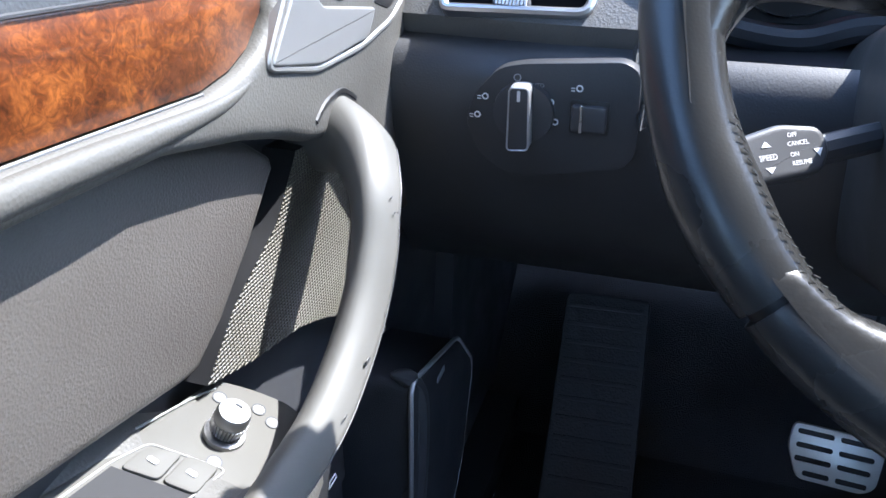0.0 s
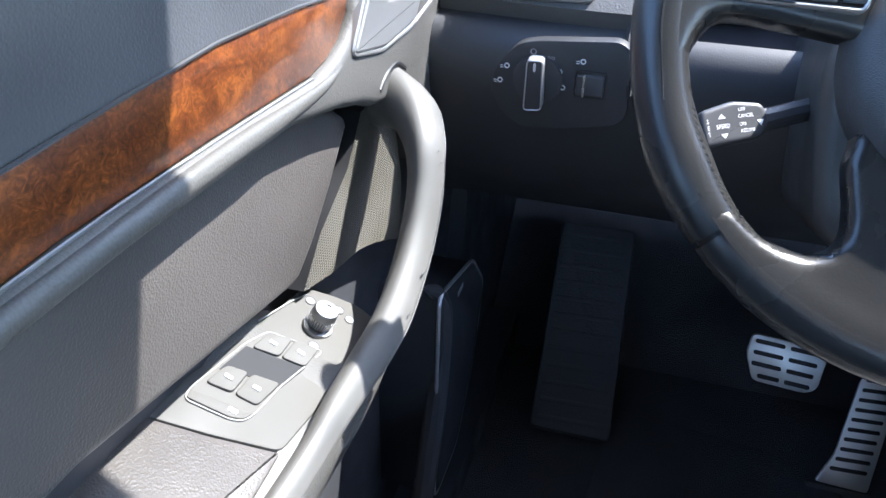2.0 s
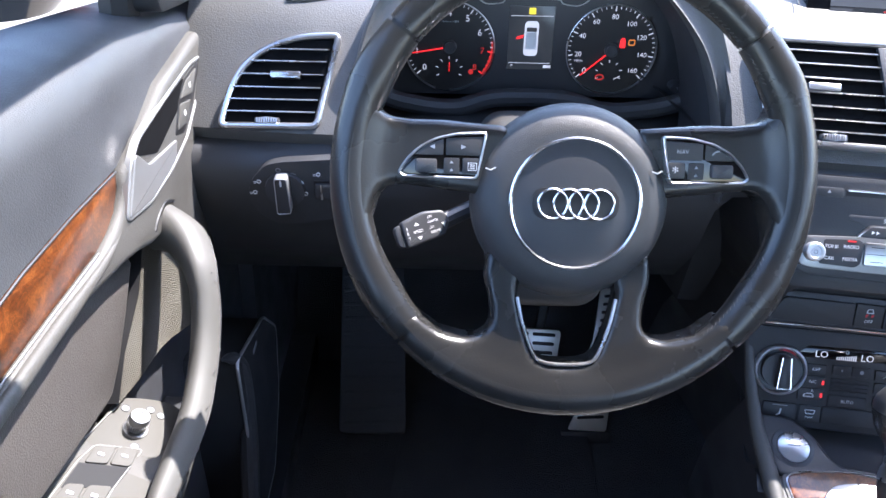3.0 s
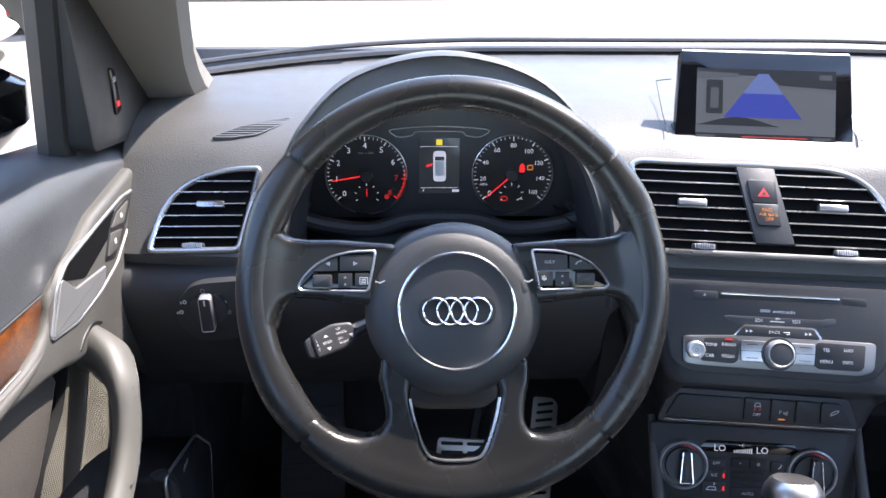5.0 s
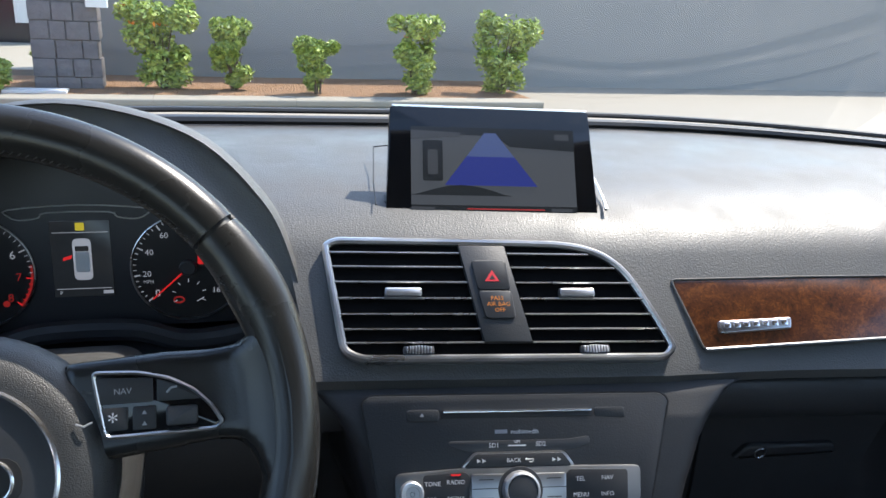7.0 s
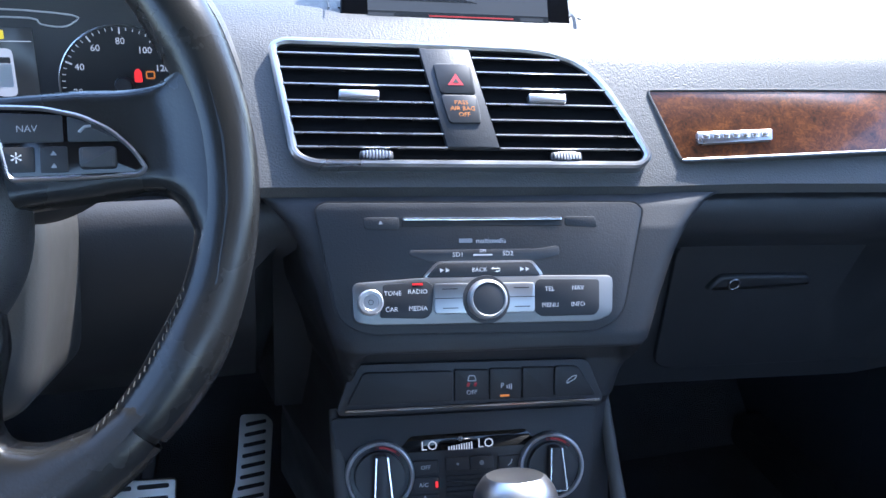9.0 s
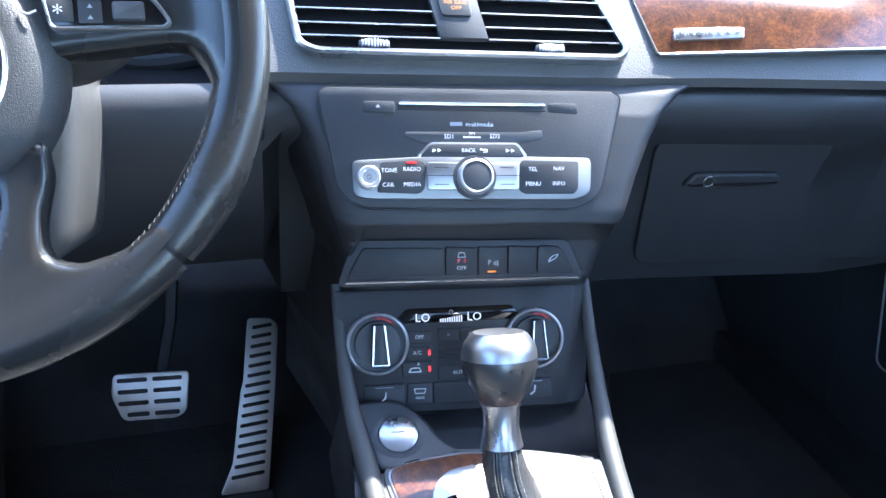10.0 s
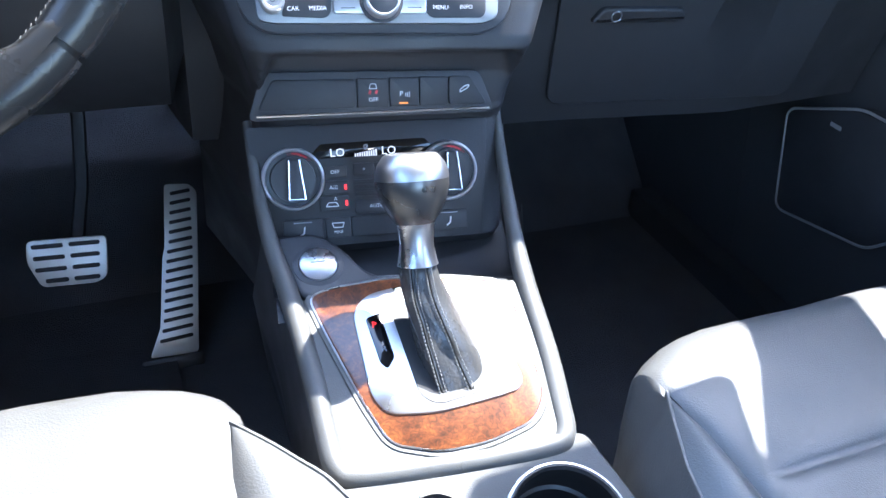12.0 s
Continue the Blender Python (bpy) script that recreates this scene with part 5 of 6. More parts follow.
# raised near-black sheet: its colour stands in for the hollow's shade
part("opener_hollow_shade", prism(rp([(0.104, 1.006), (0.122, 1.0135), (0.2, 1.0155), (0.252, 1.0145), (0.228, 0.995), (0.15, 0.984)], 0.006), 0.004, 0.0092), DEEPSHADE, door, "near-black sheet, painted shade behind the lever")
part("opener_lever", prism(rp([(0.062, 0.969), (0.1, 1.009), (0.106, 1.007), (0.124, 0.987), (0.2, 0.972), (0.186, 0.956), (0.118, 0.956)], 0.005), 0.008, 0.0112, 0.0015, 3), OPENER, door, "silver opener lever")
part("lock_switch", prism(rp([(0.2, 0.975), (0.225, 1.0), (0.247, 1.012), (0.298, 1.0125), (0.303, 1.006), (0.258, 0.977), (0.226, 0.966)], 0.005), 0.008, 0.0094, 0.0005), BLACK, door, "dark lock switch panel")
for pts, c in (([(0.231, 1.0005), (0.254, 1.0095), (0.29, 1.0085), (0.266, 0.991)], (0.262, 1.002)), ([(0.208, 0.977), (0.227, 0.9965), (0.259, 0.987), (0.235, 0.973)], (0.234, 0.984))):
    k = part("lock_key", prism(rp(pts, 0.003), 0.009, 0.0106, 0.0006), SWITCHPANEL, door, "grey lock key")
    part("lock_mark", box(c[0], c[1], 0.005, 0.005, 0.0102, 0.0109, 0.001, 0), WHITE, k)
# leather insert
lea = [(-1.1, 0.966), (-0.21, 0.9645), (-0.024, 0.951), (0.038, 0.936), (0.072, 0.923), (0.092, 0.908), (0.093, 0.9), (0.06, 0.868), (0.022, 0.838), (-0.004, 0.824), (-0.015, 0.824), (-0.22, 0.868), (-1.1, 0.92)]
part("leather_insert", prism(lea, -0.05, -0.012, 0.009, 4), DOORLEATHER, door, "padded grey leather insert", sharp=60)
# speaker grille behind the handle
gri = [(-0.004, 0.814), (0.03, 0.843), (0.084, 0.868), (0.108, 0.893), (0.116, 0.902), (0.14, 0.9), (0.19, 0.86), (0.2, 0.8), (0.19, 0.74), (0.13, 0.772), (0.097, 0.786), (0.041, 0.799)]
gb = part("tweeter_grille", prism(gri, -0.06, -0.0115), BLACK, door, "perforated metal speaker grille")


def spans(line, k):
    """Where a level line crosses the grille's outline."""
    hit = []
    for p, q in zip(gri, gri[1:] + gri[:1]):
        if (p[k] - line) * (q[k] - line) < 0:
            hit.append(p[1 - k] + (q[1 - k] - p[1 - k]) * (line - p[k]) / (q[k] - p[k]))
    hit.sort()
    return [(a, b) for a, b in zip(hit[::2], hit[1::2]) if b - a > 0.004]


for k, step in ((1, 0.0024), (0, 0.0034)):
    bm = bmesh.new()
    z = 0.745 if k else 0.0
    while z < (0.9 if k else 0.2):
        for a, b in spans(z, k):
            ends = [(a, z), (b, z)] if k else [(z, a), (z, b)]
            tube([(u, v, -0.0112) for u, v in ends], 0.00055, n=4, bm=bm)
        z += step
    tagged(part("grille_wires", bm, MESHM, gb, "fine pale grille wires"), "fine pale grille wires", kind="stuff")
# grab handle sweeping from the band down into the armrest
hp = spline([(0.152, 0.903, -0.02), (0.143, 0.905, 0.004), (0.128, 0.902, 0.026), (0.108, 0.893, 0.041), (0.094, 0.881, 0.048), (0.079, 0.861, 0.052), (0.056, 0.838, 0.054), (0.024, 0.818, 0.055), (-0.018, 0.804, 0.055), (-0.083, 0.791, 0.047), (-0.14, 0.782, 0.042), (-0.3, 0.79, 0.036), (-0.6, 0.81, 0.034)], 6)
rr = [float(np.interp(i, (0, 6, 12, 18, 26, 38, 50, 56, 80), (0.027, 0.026, 0.0235, 0.019, 0.0162, 0.0158, 0.0155, 0.012, 0.009))) for i in range(len(hp))]
def grip_row(i):
    """The grip's section: a flattened oval with a raised crease along its cabin side."""
    p = hp[i]
    t = (hp[min(i + 1, len(hp) - 1)] - hp[max(i - 1, 0)]).normalized()
    side = t.cross(Vector((0, 0, 1))).normalized()
    up = side.cross(t).normalized()
    row = []
    for j in range(32):
        q = math.tau * j / 32
        w, h = math.cos(q), math.sin(q)
        crease = 0.0012 * math.exp(-((q - math.pi / 2) / 0.22) ** 2)
        flatten = 1 - 0.07 * abs(math.sin(2 * q))
        row.append(p + side * (rr[i] * w * flatten) + up * ((rr[i] * 0.84 * flatten + crease) * h))
    return row


hd = part("grab_handle", loft([grip_row(i) for i in range(len(hp))], True, True), HANDLE, door, "scuffed grey grab handle", sharp=70)
part("seam", tube([grip_row(i)[8] for i in range(14, 52)], 0.0004, n=5), DARK, hd)
# black bar stands in for the crescent of shade round the root
part("root_shade", tube(spline([(0.108, 0.925, 0.0075), (0.122, 0.932, 0.0078), (0.145, 0.933, 0.0075), (0.165, 0.922, 0.007)], 5), 0.0024, n=6), BLACK, door, "black bar, painted shade over the handle's root")
random.seed(5)
bm = bmesh.new()
for i in range(16):
    p = hp[random.randint(18, 46)]
    a = random.uniform(-0.6, 0.9)
    c = Vector((p.x + math.sin(a) * 0.009 * random.choice((-1, 1)), p.y + 0.0148 * math.sin(a), p.z + 0.0148 * math.cos(a)))
    s = random.uniform(0.0008, 0.0018)
    bmesh.ops.create_icosphere(bm, subdivisions=1, radius=s, matrix=Matrix.Translation(c) @ Matrix.Diagonal((random.uniform(0.5, 2.2), 1, 0.35, 1)))
part("scuffs", bm, DARK, hd, "small dark nicks")
# web between the switch panel and the grip
web = [[(u, v0, n0), (u, v0 + (v1 - v0) * 0.25, n0 + (n1 - n0) * 0.6), (u, v1, n1)] for u, v0, n0, v1, n1 in ((0.012, 0.7775, 0.03, 0.802, 0.046), (-0.02, 0.7795, 0.033, 0.793, 0.044), (-0.06, 0.7835, 0.033, 0.787, 0.043), (-0.1257, 0.7925, 0.028, 0.781, 0.04), (-0.3, 0.797, 0.028, 0.787, 0.034))]
part("armrest_web", loft(web), HANDLE, door, "grey web beside the switch panel", sharp=70)
# armrest
rows = []
for u, lift, nn in ((-1.05, 0.02, 0.03), (-0.6, 0.016, 0.032), (-0.3, 0.004, 0.033), (-0.17, -0.001, 0.034), (-0.1, 0.0, 0.036), (-0.05, 0.006, 0.04), (0.0, 0.0, 0.036), (0.03, -0.01, 0.02)):
    t = 0.003 if u < 0 else 0.0
    f = 0.03 if u > -0.02 else 0.0
    rows.append([(u, 0.83 + lift - f, -0.045), (u, 0.806 + lift - f, -0.02), (u, 0.785 + lift - f * 0.6, nn - 0.012), (u, 0.776 + lift, nn + 0.008), (u, 0.758 + lift, nn + 0.013), (u, 0.73 + lift, nn + 0.004), (u, 0.69 + lift, nn - 0.02), (u, 0.66 + lift, -0.04)])
part("armrest", loft(rows, True, True), DOOR, door, "grey moulded armrest", sharp=60)
# window switches and mirror knob on the armrest
SU, SV, SN = Vector((0.8944, 0, -0.4472)), Vector((-0.0398, 0.996, -0.0797)), Vector((0.4454, 0.0891, 0.8909))
SM = Matrix((SU, SV, SN)).transposed().to_4x4()
SM.translation = (-0.735, -0.06, 0.802)
wsw = thing("window_switch_panel", "grey armrest panel with window switches and mirror knob", "switch panel", SM)
mmv = lambda pts: [(a / 1000, b / 1000) for a, b in pts]
part("panel", prism(rp(mmv([(-19, 73), (2, 82), (22, 87), (38, 84), (41, 40), (39, 0), (31, -66), (-10, -82), (-51, -95), (-33, -20)]), 0.006), -0.03, 0.0, 0.0015), SWITCHPANEL, wsw, "satin grey panel")
tro = rp(mmv([(-33, -70), (-35, -62), (-31.5, -42), (-26, -7), (-19, 13), (19, 23.5), (8.5, -25), (5.5, -54), (2, -62.5), (-5, -66)]), 0.004)
tray = part("switch_tray", prism(tro, -0.004, 0.0006), SWITCHPANEL, wsw, "recessed switch tray")
# pale ring paints the light caught by the tray's rim
part("tray_edge", ring(inset(tro, -0.0006), 0.0011, -0.001, 0.0013, 0.0003), EDGE, tray, "pale painted highlight along the moulded edge")
# flat sheet on the tray; the finger hollow's shade is painted dark
part("hollow", prism(mmv([(-28.5, -37), (-24.5, -9), (15.5, 1), (9.5, -24), (-8, -29)]), 0.0, 0.001), HOLLOWSHADE, tray, "flat dark sheet, painted shade of the finger hollow")
for pts, hi in (([(-21, -8), (-18.5, 9), (-2.4, 16.2), (-3, -3)], 1), ([(-1.8, -2.5), (-0.4, 16.8), (16, 20.5), (15, 1)], 1), ([(-30, -52), (-26, -33.5), (-12.4, -29.5), (-13, -48.8)], 0), ([(-11.6, -48.6), (-9.8, -28.8), (8, -24), (4, -47.5)], 0)):
    kp = rp(mmv(pts), 0.0035)
    bm = prism(kp, 0.0, 0.0042, 0.001, 2)
    back = max(v.co.y for v in bm.verts)
    for v in bm.verts:
        if v.co.z > 0.002:
            v.co.z -= (back - v.co.y) * 0.08
    k = part("window_switch", bm, SWITCHPANEL, wsw, "grey window switch")
    # pale line painted as the highlight on the key's worn bevel
    part("worn_edge_highlight", tube([(x, y, 0.0037 - (back - y) * 0.08) for x, y in inset(kp, 0.0007)], 0.00035, True, n=5), EDGE, k)
    cx, cy = sum(p[0] for p in kp) / len(kp), sum(p[1] for p in kp) / len(kp)
    part("window_mark", box(cx, cy, 0.0055, 0.003, 0.002, 0.0039, 0.001, 0), GREYPRINT, k)
k = part("child_lock", prism(rp(mmv([(-33, -69), (-33.5, -62.5), (5, -54.2), (2, -61.5), (-5, -65.3)]), 0.002), 0.0, 0.0022, 0.0008), SWITCHPANEL, wsw, "grey child lock button")
part("lock_mark", box(-0.006, -0.0605, 0.006, 0.003, 0.0018, 0.0027, 0.001, 0), WHITE, k)
bar(-0.014, -0.0588, 0.0395, 0.0008, 0.0012, BLACK, wsw, "gap", turn=12)
part("armrest_pad", prism(rp(mmv([(-51.5, -95.6), (-10, -82.6), (31.5, -66.6), (36, -330), (-40, -340)]), 0.003), -0.03, 0.0005, 0.003), DOORLEATHER, wsw, "grained armrest pad")
# pale line, a painted highlight along the hollow's side
part("hollow_edge", tube([(-0.029, 0.016, 0.001), (-0.02, 0.05, 0.001), (-0.014, 0.066, 0.001)], 0.0007, n=6), EDGE, wsw, "pale painted highlight along the moulded edge")
mk = part("mirror_knob", lathe([(0.0115, 0.0), (0.011, 0.002), (0.0075, 0.003), (0.0078, 0.009), (0.0092, 0.012), (0.0092, 0.0165), (0.0082, 0.0185), (0.0, 0.019)], 32, 0.006, 0.043), BRUSHED, wsw, "ribbed silver mirror knob")
bm = bmesh.new()
for i in range(28):
    a = i * math.tau / 28
    tube([(0.006 + 0.0078 * math.cos(a), 0.043 + 0.0078 * math.sin(a), 0.004), (0.006 + 0.0093 * math.cos(a), 0.043 + 0.0093 * math.sin(a), 0.0118)], 0.0006, n=4, bm=bm)
part("ribs", bm, SATIN, mk)
part("mark", box(0.006, 0.047, 0.004, 0.001, 0.0186, 0.0194, 0.0004, 0), DARK, mk)
for u, v in ((0.012, 0.0705), (0.0225, 0.0675), (0.0115, 0.0245), (-0.009, 0.063)):
    ic_ = part("mirror_mark", ring(circle(u, v, 0.0042, 24), 0.0009, -0.001, 0.0006), DARK, wsw)
    part("mark_face", prism(circle(u, v, 0.0034, 16), -0.001, 0.0004), EDGE, ic_)

# lower pocket, speaker and release switch
part("pocket_rim", tube(spline([(0.17, 0.70, 0.02), (0.2, 0.66, 0.028), (0.18, 0.55, 0.03), (0.12, 0.42, 0.03), (0.1, 0.33, 0.03)], 6), 0.012, n=10, radii=[min(0.012, 0.001 + 0.0018 * i) for i in range(25)]), DARK, door, "dark moulded edge")
rl = part("boot_release", box(0.105, 0.655, 0.045, 0.06, -0.04, -0.004, 0.005, 0.002), KEYMAT, door, "dark release switch")
part("boot_mark", ring(rp([(0.097, 0.64), (0.112, 0.64), (0.11, 0.646), (0.1, 0.646)], 0.001), 0.001, -0.0045, -0.0033), WHITE, rl)
spo_driver = rp([(0.184, 0.682), (0.31, 0.643), (0.362, 0.58), (0.325, 0.48), (0.25, 0.4), (0.165, 0.4), (0.175, 0.568)], 0.014, 5)
spo_passenger = rp([(0.302, 0.486), (0.342, 0.63), (0.22, 0.683), (0.165, 0.683), (0.09, 0.63), (0.085, 0.56), (0.131, 0.511), (0.289, 0.48)], 0.016, 5)


def door_speaker(parent, spo, n):
    sp = part("door_speaker", prism(spo, -0.05, n, 0.006), SPEAKER, parent, "dark speaker grille with a chrome outline")
    part("chrome_outline", tube([(x, y, n - 0.003) for x, y in inset(spo, -0.001)], 0.0022, True, n=6), OUTLINE, sp, "thin chrome outline")
    part("print_bar", box(0.249, 0.645, 0.02, 0.006, n - 0.001, n + 0.0008, 0.001, 0), GREYPRINT, sp)


door_speaker(door, spo_driver, 0.035)
# mirror-corner trim and its lamp
sail = thing("mirror_corner_trim", "black triangular corner trim with a red lit lamp", "corner trim", DM)
part("trim", prism(rp([(0.262, 1.075), (0.5, 1.03), (0.41, 1.19), (0.31, 1.32), (0.265, 1.36)], 0.012), -0.03, -0.004, 0.003), BLACK, sail)
lm = part("lamp_housing", prism(rp([(0.333, 1.095), (0.352, 1.098), (0.35, 1.145), (0.338, 1.15)], 0.004), -0.006, -0.001, 0.001), GLOSS, sail)
part("red_lamp", box(0.342, 1.107, 0.008, 0.006, -0.002, 0.0, 0.001, 0), RLIT, lm, "lit red lamp")
part("car_mark", box(0.343, 1.135, 0.008, 0.006, -0.002, -0.0004, 0.001, 0), GREYPRINT, lm)
part("window_frame", tube([(0.27, 1.06, -0.05), (0.27, 1.3, -0.02), (0.1, 1.48, 0.05), (-0.6, 1.53, 0.07)], 0.02, n=8), BLACK, door, "dark window frame")
ms = thing("door_mirror", "dark outside mirror seen through the side window", "door mirror", pose(-0.93, 0.32, 1.12))
part("shell", lathe([(0.0, -0.07), (0.06, -0.062), (0.095, -0.03), (0.1, 0.01), (0.085, 0.02)], 24, sx=1.0, sy=0.8), GLOSS, ms)

# ---- passenger's door ----
pdm = Matrix(((0, 0, -1, 0.735), (1, 0, 0, 0), (0, 1, 0, 0), (0, 0, 0, 1)))
pdoor = thing("passenger_door", "dark car door trim with a chrome-edged speaker", "car door", pdm)
part("door_card", prism([(-1.1, 0.3), (0.47, 0.3), (0.53, 0.6), (0.545, 0.99), (0.5, 1.0), (0.15, 1.05), (-1.1, 1.07)], -0.12, -0.014), DARK, pdoor, "dark door card")
part("upper_pad", loft(rows_top := [[(u, ridge(u) - 0.03, -0.11), (u, ridge(u) + 0.006, -0.1), (u, ridge(u), -0.02), (u, wood_top(u), 0.0), (u, 0.9, -0.005), (u, 0.85, -0.03)] for u in (-1.1, -0.6, -0.3, 0.0, 0.2, 0.4, 0.54)], True, True), DOORTOP, pdoor)
door_speaker(pdoor, spo_passenger, 0.013)

# ---- glove box ----
gbx = thing("glove_box", "dark glove box lid with a silver-marked latch", "glove box", PL(0.33, 0.2405, 0.829, -9, -5))
gl_o = rp([(-0.10, 0.05), (0.27, 0.048), (0.26, -0.12), (-0.085, -0.115)], 0.022, 5)
part("lid", prism(gl_o, -0.03, 0.0012, 0.0012, 3), LOWER, gbx, "smooth dark lid")
lt = part("latch", prism(rp([(-0.058, -0.008), (-0.046, 0.01), (0.055, 0.008), (0.062, -0.006), (0.02, -0.009)], 0.006), 0.001, 0.0075, 0.0042, 4), LOWER, gbx, "black latch")
part("lock", ring(circle(-0.029, 0.0005, 0.0066, 24), 0.0013, 0.006, 0.0088, 0.0005), SATIN, lt, "chrome lock ring")
part("lock_face", prism(circle(-0.029, 0.0005, 0.0052, 20), 0.006, 0.0079), BLACK, lt)

# ---- centre console ----
con = thing("centre_console", "grey centre console with raised side rails", "console", PL(0, -0.03, 0.635, 73, -7))
OUT = [(-0.128, 0.17), (-0.118, 0.12), (-0.112, 0.08), (-0.104, -0.03), (-0.1, -0.075), (-0.088, -0.092), (0.0, -0.0935), (0.09, -0.086), (0.104, -0.073), (0.105, -0.03), (0.108, 0.08), (0.116, 0.12), (0.128, 0.17)]
woodo = rp([(-0.097, 0.0785), (-0.078, 0.085), (-0.03, 0.0905), (0.03, 0.085), (0.079, 0.075), (0.084, 0.05), (0.0855, -0.04), (0.07, -0.063), (0.028, -0.0755), (-0.012, -0.078), (-0.05, -0.066), (-0.0655, -0.028), (-0.088, 0.045)], 0.012, 5)
tray = [[(x, v, n) for x in (-0.125, -0.11, -0.06, 0.0, 0.06, 0.1, 0.115)] for v, n in ((0.06, -0.006), (0.082, -0.005), (0.09, -0.012), (0.1, -0.03), (0.112, -0.038), (0.15, -0.038), (0.2, -0.03))]
part("tray_floor", loft(tray), KEYMAT, con, "dark floor of the console tray", sharp=60)
pod = rp([(-0.122, 0.15), (-0.082, 0.15), (-0.058, 0.128), (-0.046, 0.104), (-0.018, 0.088), (-0.05, 0.08), (-0.104, 0.078)], 0.012, 4)
part("button_pod", prism(pod, -0.05, 0.002, 0.004, 3), LOWER, con, "dark pod round the start button")
fl = [[(a, b, -0.32) if i == 0 else (a * (1.12 if i == 1 else 1.0), b, -0.12 if i == 1 else 0.0) for a, b in OUT] for i in range(3)]
part("flank", loft(fl), DARK, con, "dark console flanks")
for s in (-1, 1):
    base = [(0.106 if s > 0 else -0.136, 0.24, 0.06), (0.106 if s > 0 else -0.131, 0.18, 0.028), (0.105 if s > 0 else -0.124, 0.13, 0.01), (0.103 if s > 0 else -0.113, 0.08, 0.0), (s * 0.102, 0.0, -0.003), (s * 0.098, -0.05, -0.004), (s * 0.093, -0.078, -0.0045), (s * 0.075, -0.0865, -0.005), (0.0, -0.0885, -0.005)]
    line = spline(base, 6)
    part("side_rail", tube(line, 0.0095, n=14, up=(0, 0, 1), flat=1.0, radii=[min(0.0095, 0.0045 + 0.00028 * i) for i in range(len(line))]), CONSOLE, con, "rounded grey side rail", sharp=60)
part("top_shell", prism(rp([p for p in OUT if p[1] < 0.09], 0.012), -0.04, 0.0004, 0.006, 4), CONSOLE, con, "grained grey top shell", sharp=60)
part("inner_skirt", ring(inset(woodo, -0.006), 0.0055, -0.004, 0.0015, 0.0012), CONSOLE, con, "grey inner skirt")
part("wood_panel", prism(woodo, -0.01, 0.0026, 0.0012), WOOD, con, "burl walnut panel")
part("bright_line", tube([(a, b, 0.002) for a, b in inset(woodo, -0.0008)], 0.0009, True, n=5), SATIN, con, "thin bright edge")
plate = rp([(-0.0625, 0.058), (-0.048, 0.0745), (-0.015, 0.0805), (0.046, 0.0725), (0.058, 0.052), (0.071, -0.026), (0.064, -0.036), (0.04, -0.0405), (-0.01, -0.0465), (-0.048, -0.043), (-0.0595, -0.026)], 0.012, 5)
gp_ = part("shift_plate", prism(plate, 0.0, 0.0048, 0.0018), SATIN, con, "silver shift plate")
part("gate", prism(rp([(-0.03, 0.058), (-0.01, 0.065), (0.03, 0.063), (0.052, 0.05), (0.055, 0.0), (0.052, -0.03), (-0.006, -0.04), (-0.02, -0.03)], 0.01), 0.003, 0.0054), BLACK, gp_, "black gate")
ind = part("gear_display", prism(rp([(-0.0525, 0.0485), (-0.039, 0.053), (-0.034, 0.008), (-0.0415, -0.002), (-0.047, 0.004)], 0.003), 0.0036, 0.0056, 0.0003), GLOSS, gp_, "dark gear display")
words("P", 0.0085, -0.046, 0.041, 0.0059, RLIT, ind)
words("R", 0.0078, -0.0415, 0.0165, 0.0059, GREYPRINT, ind)
# rear end of the console and cup holders
rear = thing("cup_holder", "dark round cup holders behind the gear lever", "cup holder", PL(0, -0.03, 0.635, 73, -7))
wells = ((0.072, -0.151, 0.05), (-0.027, -0.134, 0.027))
deck_o = rp([(-0.098, -0.0955), (0.0, -0.0965), (0.108, -0.0795), (0.132, -0.14), (0.145, -0.3), (0.145, -0.5), (-0.115, -0.5), (-0.108, -0.2)], 0.008)
bm = bmesh.new()
for loop in [deck_o] + [circle(cx, cy, r, 48) for cx, cy, r in wells]:
    ring_v = [bm.verts.new((x, y, -0.001)) for x, y in loop]
    for a, b in zip(ring_v, ring_v[1:] + ring_v[:1]):
        bm.edges.new((a, b))
bmesh.ops.triangle_fill(bm, use_beauty=True, use_dissolve=False, edges=bm.edges[:])
loft([[(x, y, h) for x, y in q] for q, h in ((deck_o, -0.001), (inset(deck_o, -0.003), -0.004), (inset(deck_o, -0.003), -0.09))], True, bm=bm)
part("deck", bm, CONSOLE, rear, "grey console deck")
for cx, cy, r in wells:
    hl = part("well", lathe([(r, -0.002), (r, 0.0012), (r - 0.003, 0.0016), (r - 0.005, -0.001), (r - 0.006, -0.03), (r - 0.009, -0.032), (r - 0.011, -0.07), (0.0, -0.072)], 48, cx, cy), BLACK, rear, "black cup well")
    part("bright_ring", lathe([(r + 0.001, -0.001), (r + 0.0006, 0.0014), (r - 0.0012, 0.002)], 48, cx, cy), SATIN, hl, "thin bright ring")
# start button
sb = thing("start_button", "round silver start button in a dark surround", "button", PL(0, -0.03, 0.635, 73, -7) @ pose(-0.085, 0.112, 0.003, 4))
part("collar", lathe([(0.024, -0.008), (0.0225, 0.0005), (0.0185, 0.0015), (0.0172, 0.001)], 36), DARK, sb, "black collar")
part("cap", lathe([(0.0172, 0.0), (0.0168, 0.0025), (0.015, 0.0036), (0.0, 0.0038)], 36), SATIN, sb, "brushed silver cap")
bar(0, 0.001, 0.013, 0.0014, 0.0037, PRINTDIM, sb, "print_bar")

